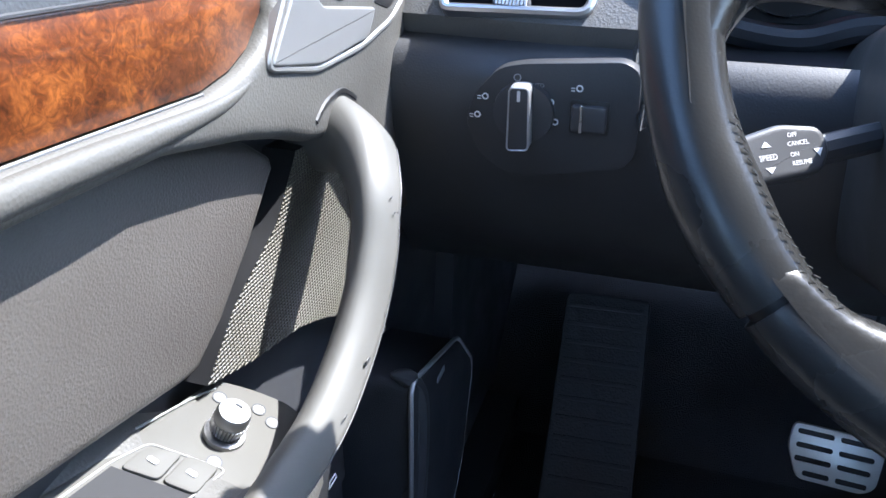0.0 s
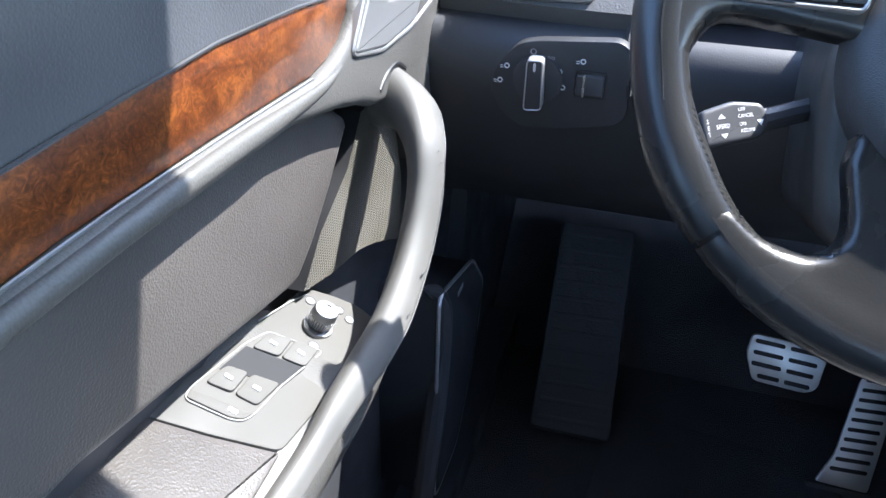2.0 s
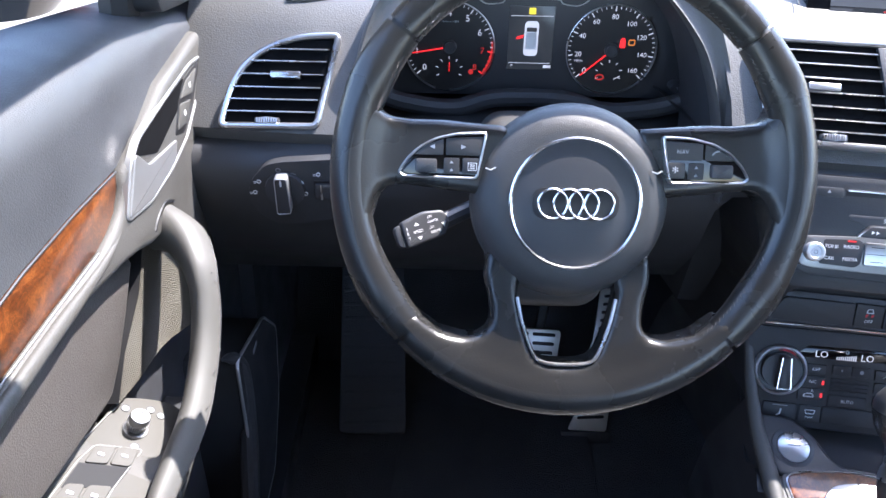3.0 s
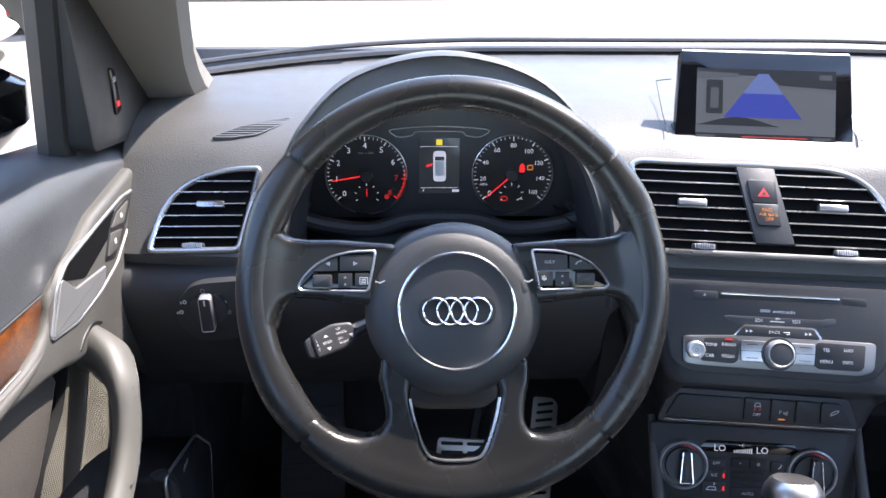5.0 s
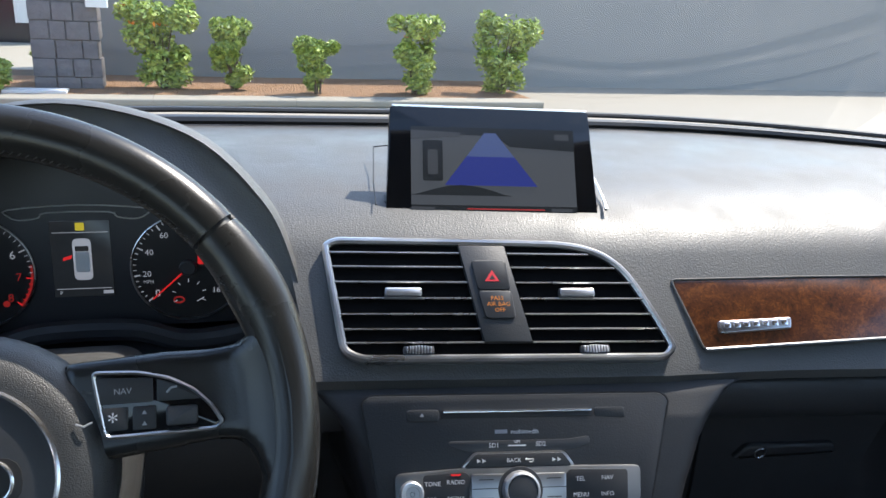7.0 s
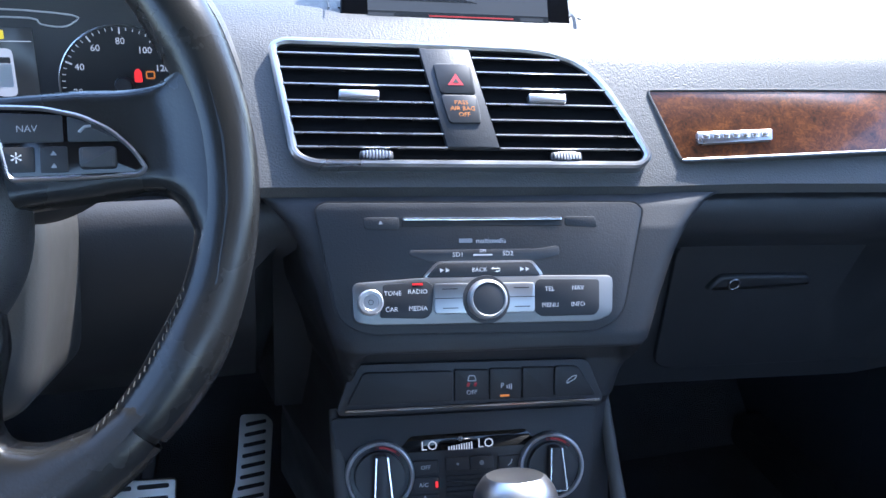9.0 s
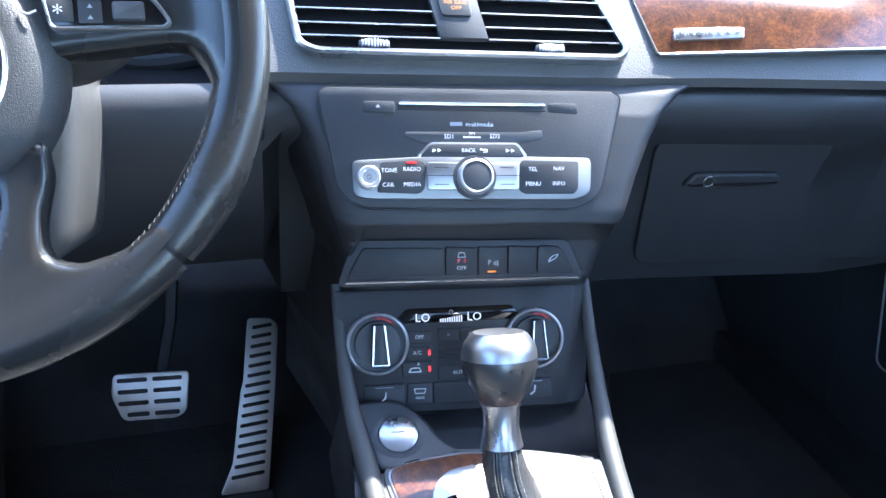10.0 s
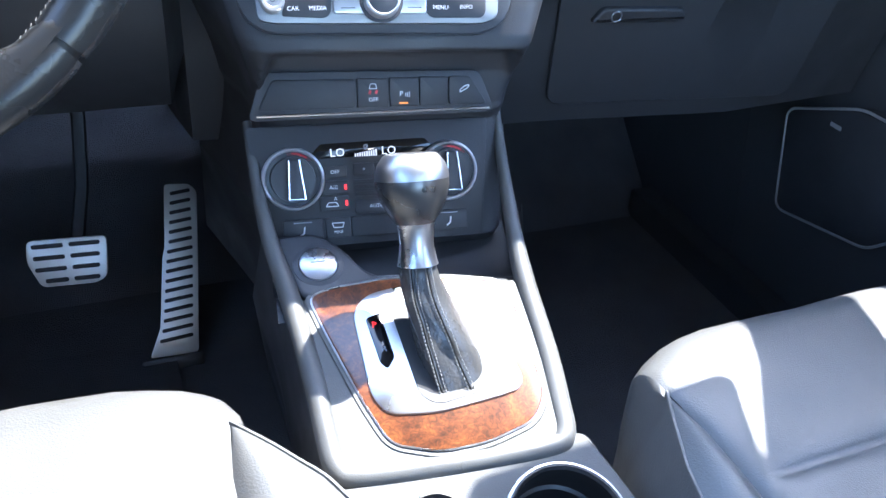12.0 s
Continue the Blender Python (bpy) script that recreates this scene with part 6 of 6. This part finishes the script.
# ---- gear lever ----
gl = thing("gear_lever", "gear lever with leather boot and silver-topped knob", "gear lever")
axis = [Vector((0.017, -0.034, 0.628)), Vector((0.008, -0.012, 0.66)), Vector((-0.001, 0.008, 0.69)), Vector((-0.003, 0.02, 0.712))]
rows = []
random.seed(3)
for k, p in enumerate(spline([tuple(a) for a in axis], 5)):
    f = k / 15
    w = 0.0145 * (1 - f) ** 1.3 + 0.0145
    l = 0.026 * (1 - f) ** 1.3 + 0.0155
    row = []
    for j in range(28):
        a = 2 * math.pi * j / 28
        c, s = math.cos(a), math.sin(a)
        sq = 1 / max(abs(c), abs(s)) ** (0.55 * (1 - f))
        fold = 1 + 0.07 * math.sin(4 * a + k * 0.9) * (1 - f) * f * 3 + 0.035 * math.sin(7 * a + k * 1.7) * (1 - f)
        row.append((p.x + w * c * sq * fold, p.y + l * s * sq * fold, p.z + 0.012 * s * (1 - f)))
    rows.append(row)
part("boot", loft(rows, True, True), mat("boot_leather", (0.05, 0.05, 0.05), 0.28, bump=0.4, grain=0.0005, scale=350), gl, "creased dark leather boot", sharp=80)
bm = bmesh.new()
welt = bmesh.new()
for j in (18, 22):
    line = [Vector(r[j]) for r in rows]
    out = Vector((0.0, -0.0014, 0.0010))
    tube([p + out * 0.4 for p in line], 0.0013, n=6, bm=welt)
    for a, b in zip(line, line[1:]):
        for q in range(3):
            for off in (-0.0026, 0.0026):
                p0, p1 = a.lerp(b, q / 3), a.lerp(b, q / 3 + 0.2)
                shift = out + Vector((off, 0, 0))
                tube([p0 + shift, p1 + shift], 0.0006, n=4, bm=bm)
part("welt", welt, WHEEL, gl, "raised leather seam")
part("stitching", bm, PALETHREAD, gl, "pale double stitching")
AX = (Vector((-0.001, 0.05, 0.775)) - Vector((-0.003, 0.02, 0.712))).normalized()
lm4 = AX.to_track_quat("Z", "Y").to_matrix().to_4x4()
lm4.translation = (-0.003, 0.019, 0.71)
bm = lathe([(0.0175, -0.004), (0.0165, 0.0), (0.0145, 0.012), (0.0155, 0.028), (0.017, 0.032)], 32)
bm.transform(lm4)
part("collar", bm, SATIN, gl, "silver collar")
bm = lathe([(0.0165, 0.031), (0.021, 0.038), (0.0275, 0.05), (0.0305, 0.062), (0.0305, 0.07), (0.0285, 0.077)], 36)
bm.transform(lm4)
kn = part("knob", bm, mat("gunmetal_knob", (0.13, 0.128, 0.125), 0.24, 0.75, vary=0.1), gl, "smooth gunmetal knob")
bm = lathe([(0.0307, 0.068), (0.0303, 0.074), (0.0285, 0.0795), (0.0235, 0.0865), (0.0205, 0.0885)], 36)
bm.transform(lm4)
part("crown", bm, SATIN, kn, "bright silver crown")
bm = lathe([(0.0207, 0.0883), (0.012, 0.0878), (0.0, 0.0876)], 36)
bm.transform(lm4)
part("cap", bm, SATIN, kn, "satin cap")

# ---- pedals ----
ac = thing("accelerator_pedal", "long brushed steel accelerator pedal with rubber slots", "pedal", PL(-0.17, 0.51, 0.385, 40))
ap = rp([(-0.0105, 0.127), (0.024, 0.124), (0.034, 0.112), (0.0225, 0.025), (0.0005, -0.125), (-0.067, -0.123), (-0.047, -0.082), (-0.0285, 0.022), (-0.024, 0.032)], 0.006)
part("plate", prism(ap, -0.006, 0.0, 0.0015), STEEL, ac, "brushed steel plate")
for k in range(16):
    v = 0.112 - k * 0.0142
    x0 = float(np.interp(v, (-0.125, -0.1, -0.08, 0.025, 0.035, 0.125), (-0.058, -0.05, -0.0425, -0.022, -0.018, -0.002)))
    x1 = float(np.interp(v, (-0.125, 0.025, 0.125), (-0.007, 0.0155, 0.026)))
    bm = prism(rp([(x0, v - 0.0032), (x1, v - 0.0006), (x1, v + 0.0048), (x0, v + 0.0022)], 0.0026), -0.002, 0.0008, 0.0004)
    part("rubber_slot", bm, BLACK, ac)
part("hinge", box(-0.036, -0.135, 0.085, 0.02, -0.02, 0.002, 0.004, 0.002), DARK, ac, "dark hinge foot")
br = thing("brake_pedal", "brushed steel brake pedal with rubber slots", "pedal", PL(-0.33, 0.462, 0.462, 28))
bp = rp([(-0.029, 0.03), (0.067, 0.024), (0.0605, -0.029), (0.047, -0.037), (-0.02, -0.033), (-0.033, 0.002)], 0.008)
part("plate", prism(bp, -0.006, 0.0, 0.0018), STEEL, br, "brushed steel plate")
for k in range(4):
    v = 0.0195 - k * 0.0152
    for a, b in ((-0.0245 + (k > 2) * 0.01, 0.013), (0.0195, 0.057 - k * 0.002)):
        part("rubber_slot", prism(rp([(a, v - 0.0028 - a * 0.05), (b, v - 0.0028 - b * 0.05), (b, v + 0.003 - b * 0.05), (a, v + 0.003 - a * 0.05)], 0.0027), -0.002, 0.0009, 0.0004), BLACK, br)
part("arm", tube([(0.03, 0.02, -0.008), (0.045, 0.09, -0.03), (0.055, 0.18, -0.03), (0.058, 0.29, -0.02)], 0.009, n=8, flat=0.5), BLACK, br, "black pedal arm")
fo = thing("footrest", "dark ribbed rubber footrest beside the pedals", "footrest", PL(-0.585, 0.52, 0.40, 52, 4))
part("pad", prism(rp([(-0.055, -0.15), (0.06, -0.155), (0.062, 0.17), (-0.05, 0.17)], 0.01), -0.06, 0.0, 0.004), MATTING, fo, "ribbed rubber pad")
for k in range(12):
    part("rib", box(0.004, -0.135 + k * 0.026, 0.1, 0.006, -0.002, 0.0018, 0.002, 0.0008), MATTING, fo)
mt = thing("floor_mat", "dark carpet floor mat in the footwell", "floor mat", pose(-0.38, 0.2, 0.277))
part("mat_sheet", prism(rp([(-0.2, -0.42), (0.18, -0.42), (0.18, 0.26), (-0.14, 0.3)], 0.04), 0, 0.008, 0.003), CARPET, mt)

# ---- seats ----
def seat(name, cx, yf, wide, label, flare=1.0):
    """A leather car seat: flat cushion, two bolsters that narrow to a point at the front corners, piping and a backrest."""
    s = thing(name, label, "car seat", pose(cx, yf, 0.0), "front seats")
    TOP = 0.634
    corner = wide + 0.006
    roll = [(-0.05 + 0.045 * math.sin(a), 0.04 * (1 - math.cos(a))) for a in [math.pi / 2 * i / 8 for i in range(9)]] + [(-0.006, 0.09), (-0.016, 0.17), (-0.03, 0.26)]
    back = lambda x: -0.034 * min(1.0, abs(x) / corner) ** 6

    def inner(y):
        """The seam between cushion and bolster."""
        return wide + 0.006 * max(0.0, 1 + (y + 0.084) / 0.05) if y > -0.134 else wide

    def outer(y):
        """The piped outer edge of the bolster."""
        return corner + flare * float(np.interp(y, (-0.56, -0.3, -0.2, -0.155, -0.115, -0.09, -0.084), (0.056, 0.056, 0.044, 0.032, 0.015, 0.003, 0.0)))

    def crown(x, y):
        q = min(1.0, abs(x) / inner(y))
        wave = 0.0022 * math.sin(x * 23 + y * 9) * math.sin(y * 17 + 1.3) + 0.0008 * math.sin(x * 90 + y * 60) * math.sin(y * 71)
        cross = 0.005 * math.exp(-((y + 0.185) / 0.005) ** 2) * (q < 0.9)
        return 0.004 * (1 - q ** 4) - 0.005 * math.exp(-((1 - q) * wide / 0.006) ** 2) + wave * (1 - q ** 4) - cross

    ys = [-0.56, -0.4, -0.3, -0.24, -0.2, -0.193, -0.189, -0.185, -0.181, -0.177, -0.165, -0.15, -0.13, -0.11, -0.09, -0.07]
    cols = [-1, -0.985, -0.965, -0.93, -0.86, -0.76, -0.64, -0.5, -0.35, -0.18, 0, 0.18, 0.35, 0.5, 0.64, 0.76, 0.86, 0.93, 0.965, 0.985, 1]
    rows = []
    for y, dz in [(y, 0.0) for y in ys] + roll:
        row = []
        for c in cols:
            f = max(0.0, (y + 0.16) / 0.16) ** 2
            yy = y + back(c * corner) * min(1.0, f * 3)
            x = c * inner(min(yy, -0.084)) * (1 - 0.03 * min(1, dz / 0.2))
            row.append((x, yy, TOP - dz + crown(x, y) * (1 if dz < 0.02 else 0.3)))
        rows.append(row)
    part("cushion", loft(rows), SEAT, s, "leather seat cushion", sharp=80)
    for d in (-1, 1):
        edge = [r[0 if d < 0 else -1] for r in rows[len(ys):]]
        strip, side, pipe = [], [], []
        for y in (-0.56, -0.4, -0.3, -0.24, -0.2, -0.175, -0.155, -0.135, -0.115, -0.1, -0.09):
            xi, xo = inner(y), outer(y)
            w = min(1.0, (xo - xi) / 0.045)
            strip.append([(d * (xi + (xo - xi) * k / 10), y, TOP - 0.005 + 0.002 * k / 10 + 0.016 * w * math.sin(math.pi * (k / 10) ** 0.8) * (1 - 0.25 * k / 10)) for k in range(11)])
            pipe.append((d * xo, y, TOP - 0.002))
            side.append([(d * (xo + 0.022 * math.sin(min(1.0, dz / 0.13) * math.pi / 2)), y, TOP - 0.003 - dz) for _, dz in roll])
        strip.append([(edge[0][0], edge[0][1], edge[0][2])] * 11)
        mid = [((a[0] * 0.62 + b[0] * 0.38) + d * 0.004, a[1] * 0.5 + b[1] * 0.5, b[2]) for a, b in zip(side[-1], edge)]
        side += [mid, edge]
        pipe.append((edge[0][0], edge[0][1], edge[0][2] + 0.001))
        part("bolster", loft(strip), SEAT, s, "raised leather bolster", sharp=80)
        part("side_panel", loft(side), SEAT, s, "smooth leather side panel", sharp=80)
        part("piping", tube(spline(pipe, 3), 0.0018, n=6), SEAT, s, "leather piping")
    part("seat_base", prism(rp([(-wide + 0.01, -0.5), (wide - 0.01, -0.5), (wide - 0.01, -0.1), (-wide + 0.01, -0.1)], 0.03), 0.285, 0.45, 0.01), DARK, s, "dark seat base")
    rows = []
    for z, y, w, t in ((0.56, -0.5, 0.22, 0.06), (0.7, -0.56, 0.25, 0.07), (0.9, -0.63, 0.26, 0.07), (1.1, -0.69, 0.23, 0.06), (1.18, -0.715, 0.18, 0.04)):
        rows.append([(w * math.copysign(abs(math.cos(a)) ** 0.6, math.cos(a)), y - 0.06 + t * math.copysign(abs(math.sin(a)) ** 0.6, math.sin(a)), z) for a in [2 * math.pi * i / 24 for i in range(24)]])
    part("backrest", loft(rows, True, True), SEAT, s, "leather backrest", sharp=80)
    return s


seat("driver_seat", -0.395, 0.043, 0.217, "grey leather driver's seat lit by the sun", 1.75)
seat("passenger_seat", 0.428, -0.032, 0.245, "grey leather passenger seat striped with shade")

# ---- outside ----
GZ = -0.1
YR = radians(3.5)


def out_m(x, y, z=GZ):
    return Matrix.Translation((x, y, z)) @ Matrix.Rotation(YR, 4, "Z")


bm = bmesh.new()
prism([(-300, -300), (300, -300), (300, 600), (-300, 600)], -0.3, 0.0, bm=bm)
g = part("ground", bm, CONCRETE)
g.matrix_basis = pose(0, 0, GZ)
tagged(g, "sunlit pale concrete car park", "ground", kind="structure")
kb = thing("kerb", "pale concrete kerb along the planting bed", "kerb", out_m(0.36, 8.4), kind="structure")
bm = bmesh.new()
for i in range(10):
    a = -12 + i * 1.5
    bmq = prism(rp([(0.0, 0.0), (0.34, 0.0), (0.34, 0.08), (0.0, 0.08)], 0.025), a + 0.002, a + 1.498)
    bmq.transform(Matrix(((0, 0, 1, 0), (1, 0, 0, 0), (0, 1, 0, 0), (0, 0, 0, 1))))
    part("kerb_stone", bmq, KERBMAT, kb)
bed = part("planting_bed", prism([(-12, 0.33), (3.0, 0.33), (3.0, 2.6), (-12, 2.6)], 0.0, 0.07), MULCH)
bed.matrix_basis = out_m(0.36, 8.4)
tagged(bed, "brown bark mulch bed with stray stones", "planting bed", kind="structure")
wl = part("wall_building", prism([(-2.6, 0.0), (16, 0.0), (16, 0.4), (-2.6, 0.4)], 0.0, 1.75), WALLM)
wl.matrix_basis = out_m(0.3, 10.5)
tagged(wl, "grey stucco building wall", "wall", kind="structure")
pier = thing("stone_pier", "dark stacked-stone pier at the building's corner", "pier", out_m(-2.1, 9.25))
bmq = box(0, 0, 0.66, 0.3, 0, 2.78, 0.0, 0.0)
part("core", bmq, STONEM, pier)
random.seed(11)
for r in range(14):
    x = -0.33 - random.random() * 0.1
    while x < 0.33:
        w = random.uniform(0.16, 0.34)
        x1 = min(0.36, x + w)
        if x1 - x > 0.05:
            bmq = box((max(x, -0.34) + x1) / 2, 0, x1 - max(x, -0.34) - 0.01, 0.36 + random.uniform(-0.03, 0.03), r * 0.2, r * 0.2 + 0.19, 0.01, 0.01)
            part("stone", bmq, STONEM, pier)
        x = x1
pl = thing("meter_box", "pale box on the stone pier", "box", out_m(-1.72, 9.02, 0.85))
part("case", box(0, 0, 0.22, 0.1, 0, 0.3, 0.01, 0.01), PALE, pl)
shop = thing("shopfront", "dark glazed shopfront with a pale panel", "shopfront", out_m(-6.2, 13.6))
part("glazing", prism([(-5, 0), (3.2, 0), (3.2, 0.2), (-5, 0.2)], 0.0, 4.5), SHOPDARK, shop, "dark glass")
for x in (-3.2, -1.1, 1.0):
    part("mullion", prism([(x, -0.05), (x + 0.12, -0.05), (x + 0.12, 0.05), (x, 0.05)], 0.0, 4.4), PALE, shop)
part("sign_band", prism([(2.5, -0.04), (3.4, -0.04), (3.4, 0.02), (2.5, 0.02)], 0.45, 4.5), PALE, shop, "pale painted panel")
pv = part("pavement", prism([(-12, 1.9), (-2.9, 1.9), (-2.9, 5.8), (-12, 5.8)], 0.0, 0.14), KERBMAT)
pv.matrix_basis = out_m(0.36, 8.4)
tagged(pv, "pale concrete pavement before the shopfront", "pavement", kind="structure")
slab = part("stone_slab", box(0, 0, 0.62, 0.22, 0, 0.03, 0.01, 0.005), PALE)
slab.matrix_basis = out_m(-2.35, 8.75, GZ + 0.07)
tagged(slab, "flat pale slab lying in the mulch bed", "slab")


def bush(x, y, h, w, seed, flowers, label, lean=0.0, name="bush"):
    """A shrub: stems and several thousand small leaves in uneven clumps."""
    rnd = random.Random(seed)
    b = thing(name, label, "bush", out_m(x, y, GZ + 0.07), "bushes by the wall")
    bm = bmesh.new()
    for i in range(6):
        a = rnd.uniform(0, 6.28)
        tip = (math.cos(a) * w * 0.25, math.sin(a) * w * 0.25, h * rnd.uniform(0.5, 0.8))
        tube([(math.cos(a) * 0.03, math.sin(a) * 0.03, 0), (tip[0] * 0.4, tip[1] * 0.4, tip[2] * 0.5), tip], 0.012, n=5, bm=bm, radii=[0.014, 0.01, 0.004])
    part("stems", bm, BARK, b)
    clumps = []
    for i in range(26):
        f = rnd.random() ** 0.7
        r = w * 0.5 * (0.45 + 0.55 * f) * rnd.random() ** 0.5
        a = rnd.uniform(0, 6.28)
        clumps.append((Vector((math.cos(a) * r + lean * f, math.sin(a) * r * 0.8, 0.06 + (h - 0.12) * f)), w * rnd.uniform(0.13, 0.24)))
    for k, (material, count, nm) in enumerate(((LEAF, 2200, "leaves"), (LEAF2, 3000, "leaves"), (FLOWER, flowers, "flowers"))):
        if not count:
            continue
        vs, fs = [], []
        for i in range(count):
            c, r = rnd.choice(clumps)
            d = Vector((rnd.gauss(0, 1), rnd.gauss(0, 1), rnd.gauss(0, 1))).normalized() * r * rnd.random() ** 0.4
            p = c + d
            if k == 2:
                p.z = max(p.z, h * 0.72)
            s = rnd.uniform(0.026, 0.05)
            e = Euler((rnd.uniform(-1.2, 1.2), rnd.uniform(-1.2, 1.2), rnd.uniform(0, 6.28))).to_matrix()
            q = len(vs)
            vs += [tuple(p + e @ Vector(v)) for v in ((0, -s, 0), (s * 0.45, 0, s * 0.12), (0, s, 0), (-s * 0.45, 0, s * 0.12))]
            fs.append((q, q + 1, q + 2, q + 3))
        me = bpy.data.meshes.new(nm)
        me.from_pydata(vs, [], fs)
        me.materials.append(material)
        ob = new(nm, me)
        ob.parent = b
    return b


bush(-1.1, 9.25, 1.0, 0.8, 1, 60, "tall leafy green bush with orange flowers")
bush(-0.32, 9.2, 0.82, 0.5, 2, 0, "narrow green bush beside the wall")
bush(0.64, 9.0, 0.66, 0.42, 3, 0, "small yellowish green bush in the bed")
bush(1.85, 9.15, 0.94, 0.64, 4, 25, "rounded green bush with orange flowers")
bush(3.05, 9.4, 0.98, 0.8, 5, 4, "broad-topped green bush at the bed's end", 0.05)
bush(-2.75, 8.75, 0.32, 0.4, 6, 0, "low scrubby plant in the mulch", name="bush")
bush(-2.3, 9.6, 0.5, 0.45, 7, 0, "low clipped dark bush by the pier", name="bush")

def parked_car(name, label, m, paint):
    """A parked car: rounded body with a cabin, lamps, grille bars, bumper lip and wheels."""
    c = thing(name, label, "car", m)
    body = spline([(-3.3, 0.32, 0), (-3.36, 0.6, 0), (-3.3, 0.88, 0), (-2.9, 0.96, 0), (-1.8, 0.97, 0), (-0.75, 0.95, 0), (-0.1, 0.87, 0), (0.35, 0.76, 0), (0.6, 0.65, 0), (0.71, 0.55, 0), (0.76, 0.42, 0), (0.79, 0.26, 0), (0.7, 0.18, 0), (-1.4, 0.17, 0), (-3.1, 0.2, 0)], 4, True)

    def shell(line, width, belly, n=15):
        rows = []
        for i in range(n):
            f = -1 + 2 * i / (n - 1)
            y = width * math.copysign(1 - (1 - abs(f)) ** 1.8, f)
            q = abs(y) / width
            rows.append([(p.x - (0.34 * q ** 3 * max(0, p.x + 0.6) / 1.35), y * (1 - 0.12 * max(0, p.y - 0.55) / 0.4), p.y - belly * q ** 6 * max(0, p.y - 0.5)) for p in line])
        return loft(rows, True, True)

    part("body", shell(body, 0.86, 0.25), paint, c, "glossy painted body", sharp=40)
    roof = spline([(-3.0, 0.9, 0), (-2.75, 1.22, 0), (-2.35, 1.42, 0), (-1.7, 1.46, 0), (-1.2, 1.3, 0), (-0.6, 0.92, 0)], 4)
    part("cabin", shell(roof, 0.7, 0.2), SHOPDARK, c, "dark glazed cabin", sharp=40)
    for d in (-1, 1):
        lamp_line = [(0.52, d * 0.42, 0.645), (0.46, d * 0.56, 0.66), (0.34, d * 0.68, 0.69), (0.12, d * 0.78, 0.735)]
        part("headlight", tube(spline(lamp_line, 5), 0.065, n=12, radii=[0.03 + 0.03 * math.sin(math.pi * min(1, (i + 3) / 16)) for i in range(16)]), SATIN, c, "clear headlight")
        part("fog_recess", tube(spline([(0.66, d * 0.42, 0.36), (0.6, d * 0.58, 0.36), (0.48, d * 0.7, 0.37)], 4), 0.055, n=10), BLACK, c, "dark fog lamp recess")
    for k in range(4):
        part("grille_bar", tube(spline([(0.53, -0.5, 0.29 + k * 0.035), (0.72, -0.28, 0.29 + k * 0.035), (0.765, 0, 0.29 + k * 0.035), (0.72, 0.28, 0.29 + k * 0.035), (0.53, 0.5, 0.29 + k * 0.035)], 4), 0.013, n=6), BLACK, c, "dark grille bar")
    part("bumper_lip", tube(spline([(0.4, -0.74, 0.215), (0.66, -0.5, 0.2), (0.78, 0, 0.195), (0.66, 0.5, 0.2), (0.4, 0.74, 0.215)], 5), 0.028, n=8, flat=0.6), paint, c)
    for x in (-0.15, -2.6):
        for y in (-0.78, 0.78):
            bmq = lathe([(0.2, -0.09), (0.3, -0.08), (0.32, 0.0), (0.3, 0.08), (0.2, 0.09)], 28)
            bmq.transform(Matrix.Translation((x, y, 0.32)) @ Matrix.Rotation(radians(90), 4, "X"))
            w = part("tyre", bmq, BLACK, c, "black tyre")
            bmq = lathe([(0.0, -0.07), (0.06, -0.085), (0.2, -0.075), (0.2, 0.075), (0.06, 0.085), (0.0, 0.07)], 20)
            bmq.transform(Matrix.Translation((x, y, 0.32)) @ Matrix.Rotation(radians(90), 4, "X"))
            part("rim", bmq, SATIN, w, "silver wheel rim")
    return c


parked_car("red_car", "parked glossy red car before the planting bed", out_m(-3.8, 7.3) @ Matrix.Rotation(radians(-8), 4, "Z"), CARRED)
parked_car("white_car", "parked white car beside the red one", out_m(-4.35, 5.3) @ Matrix.Rotation(radians(-8), 4, "Z"), PALE)
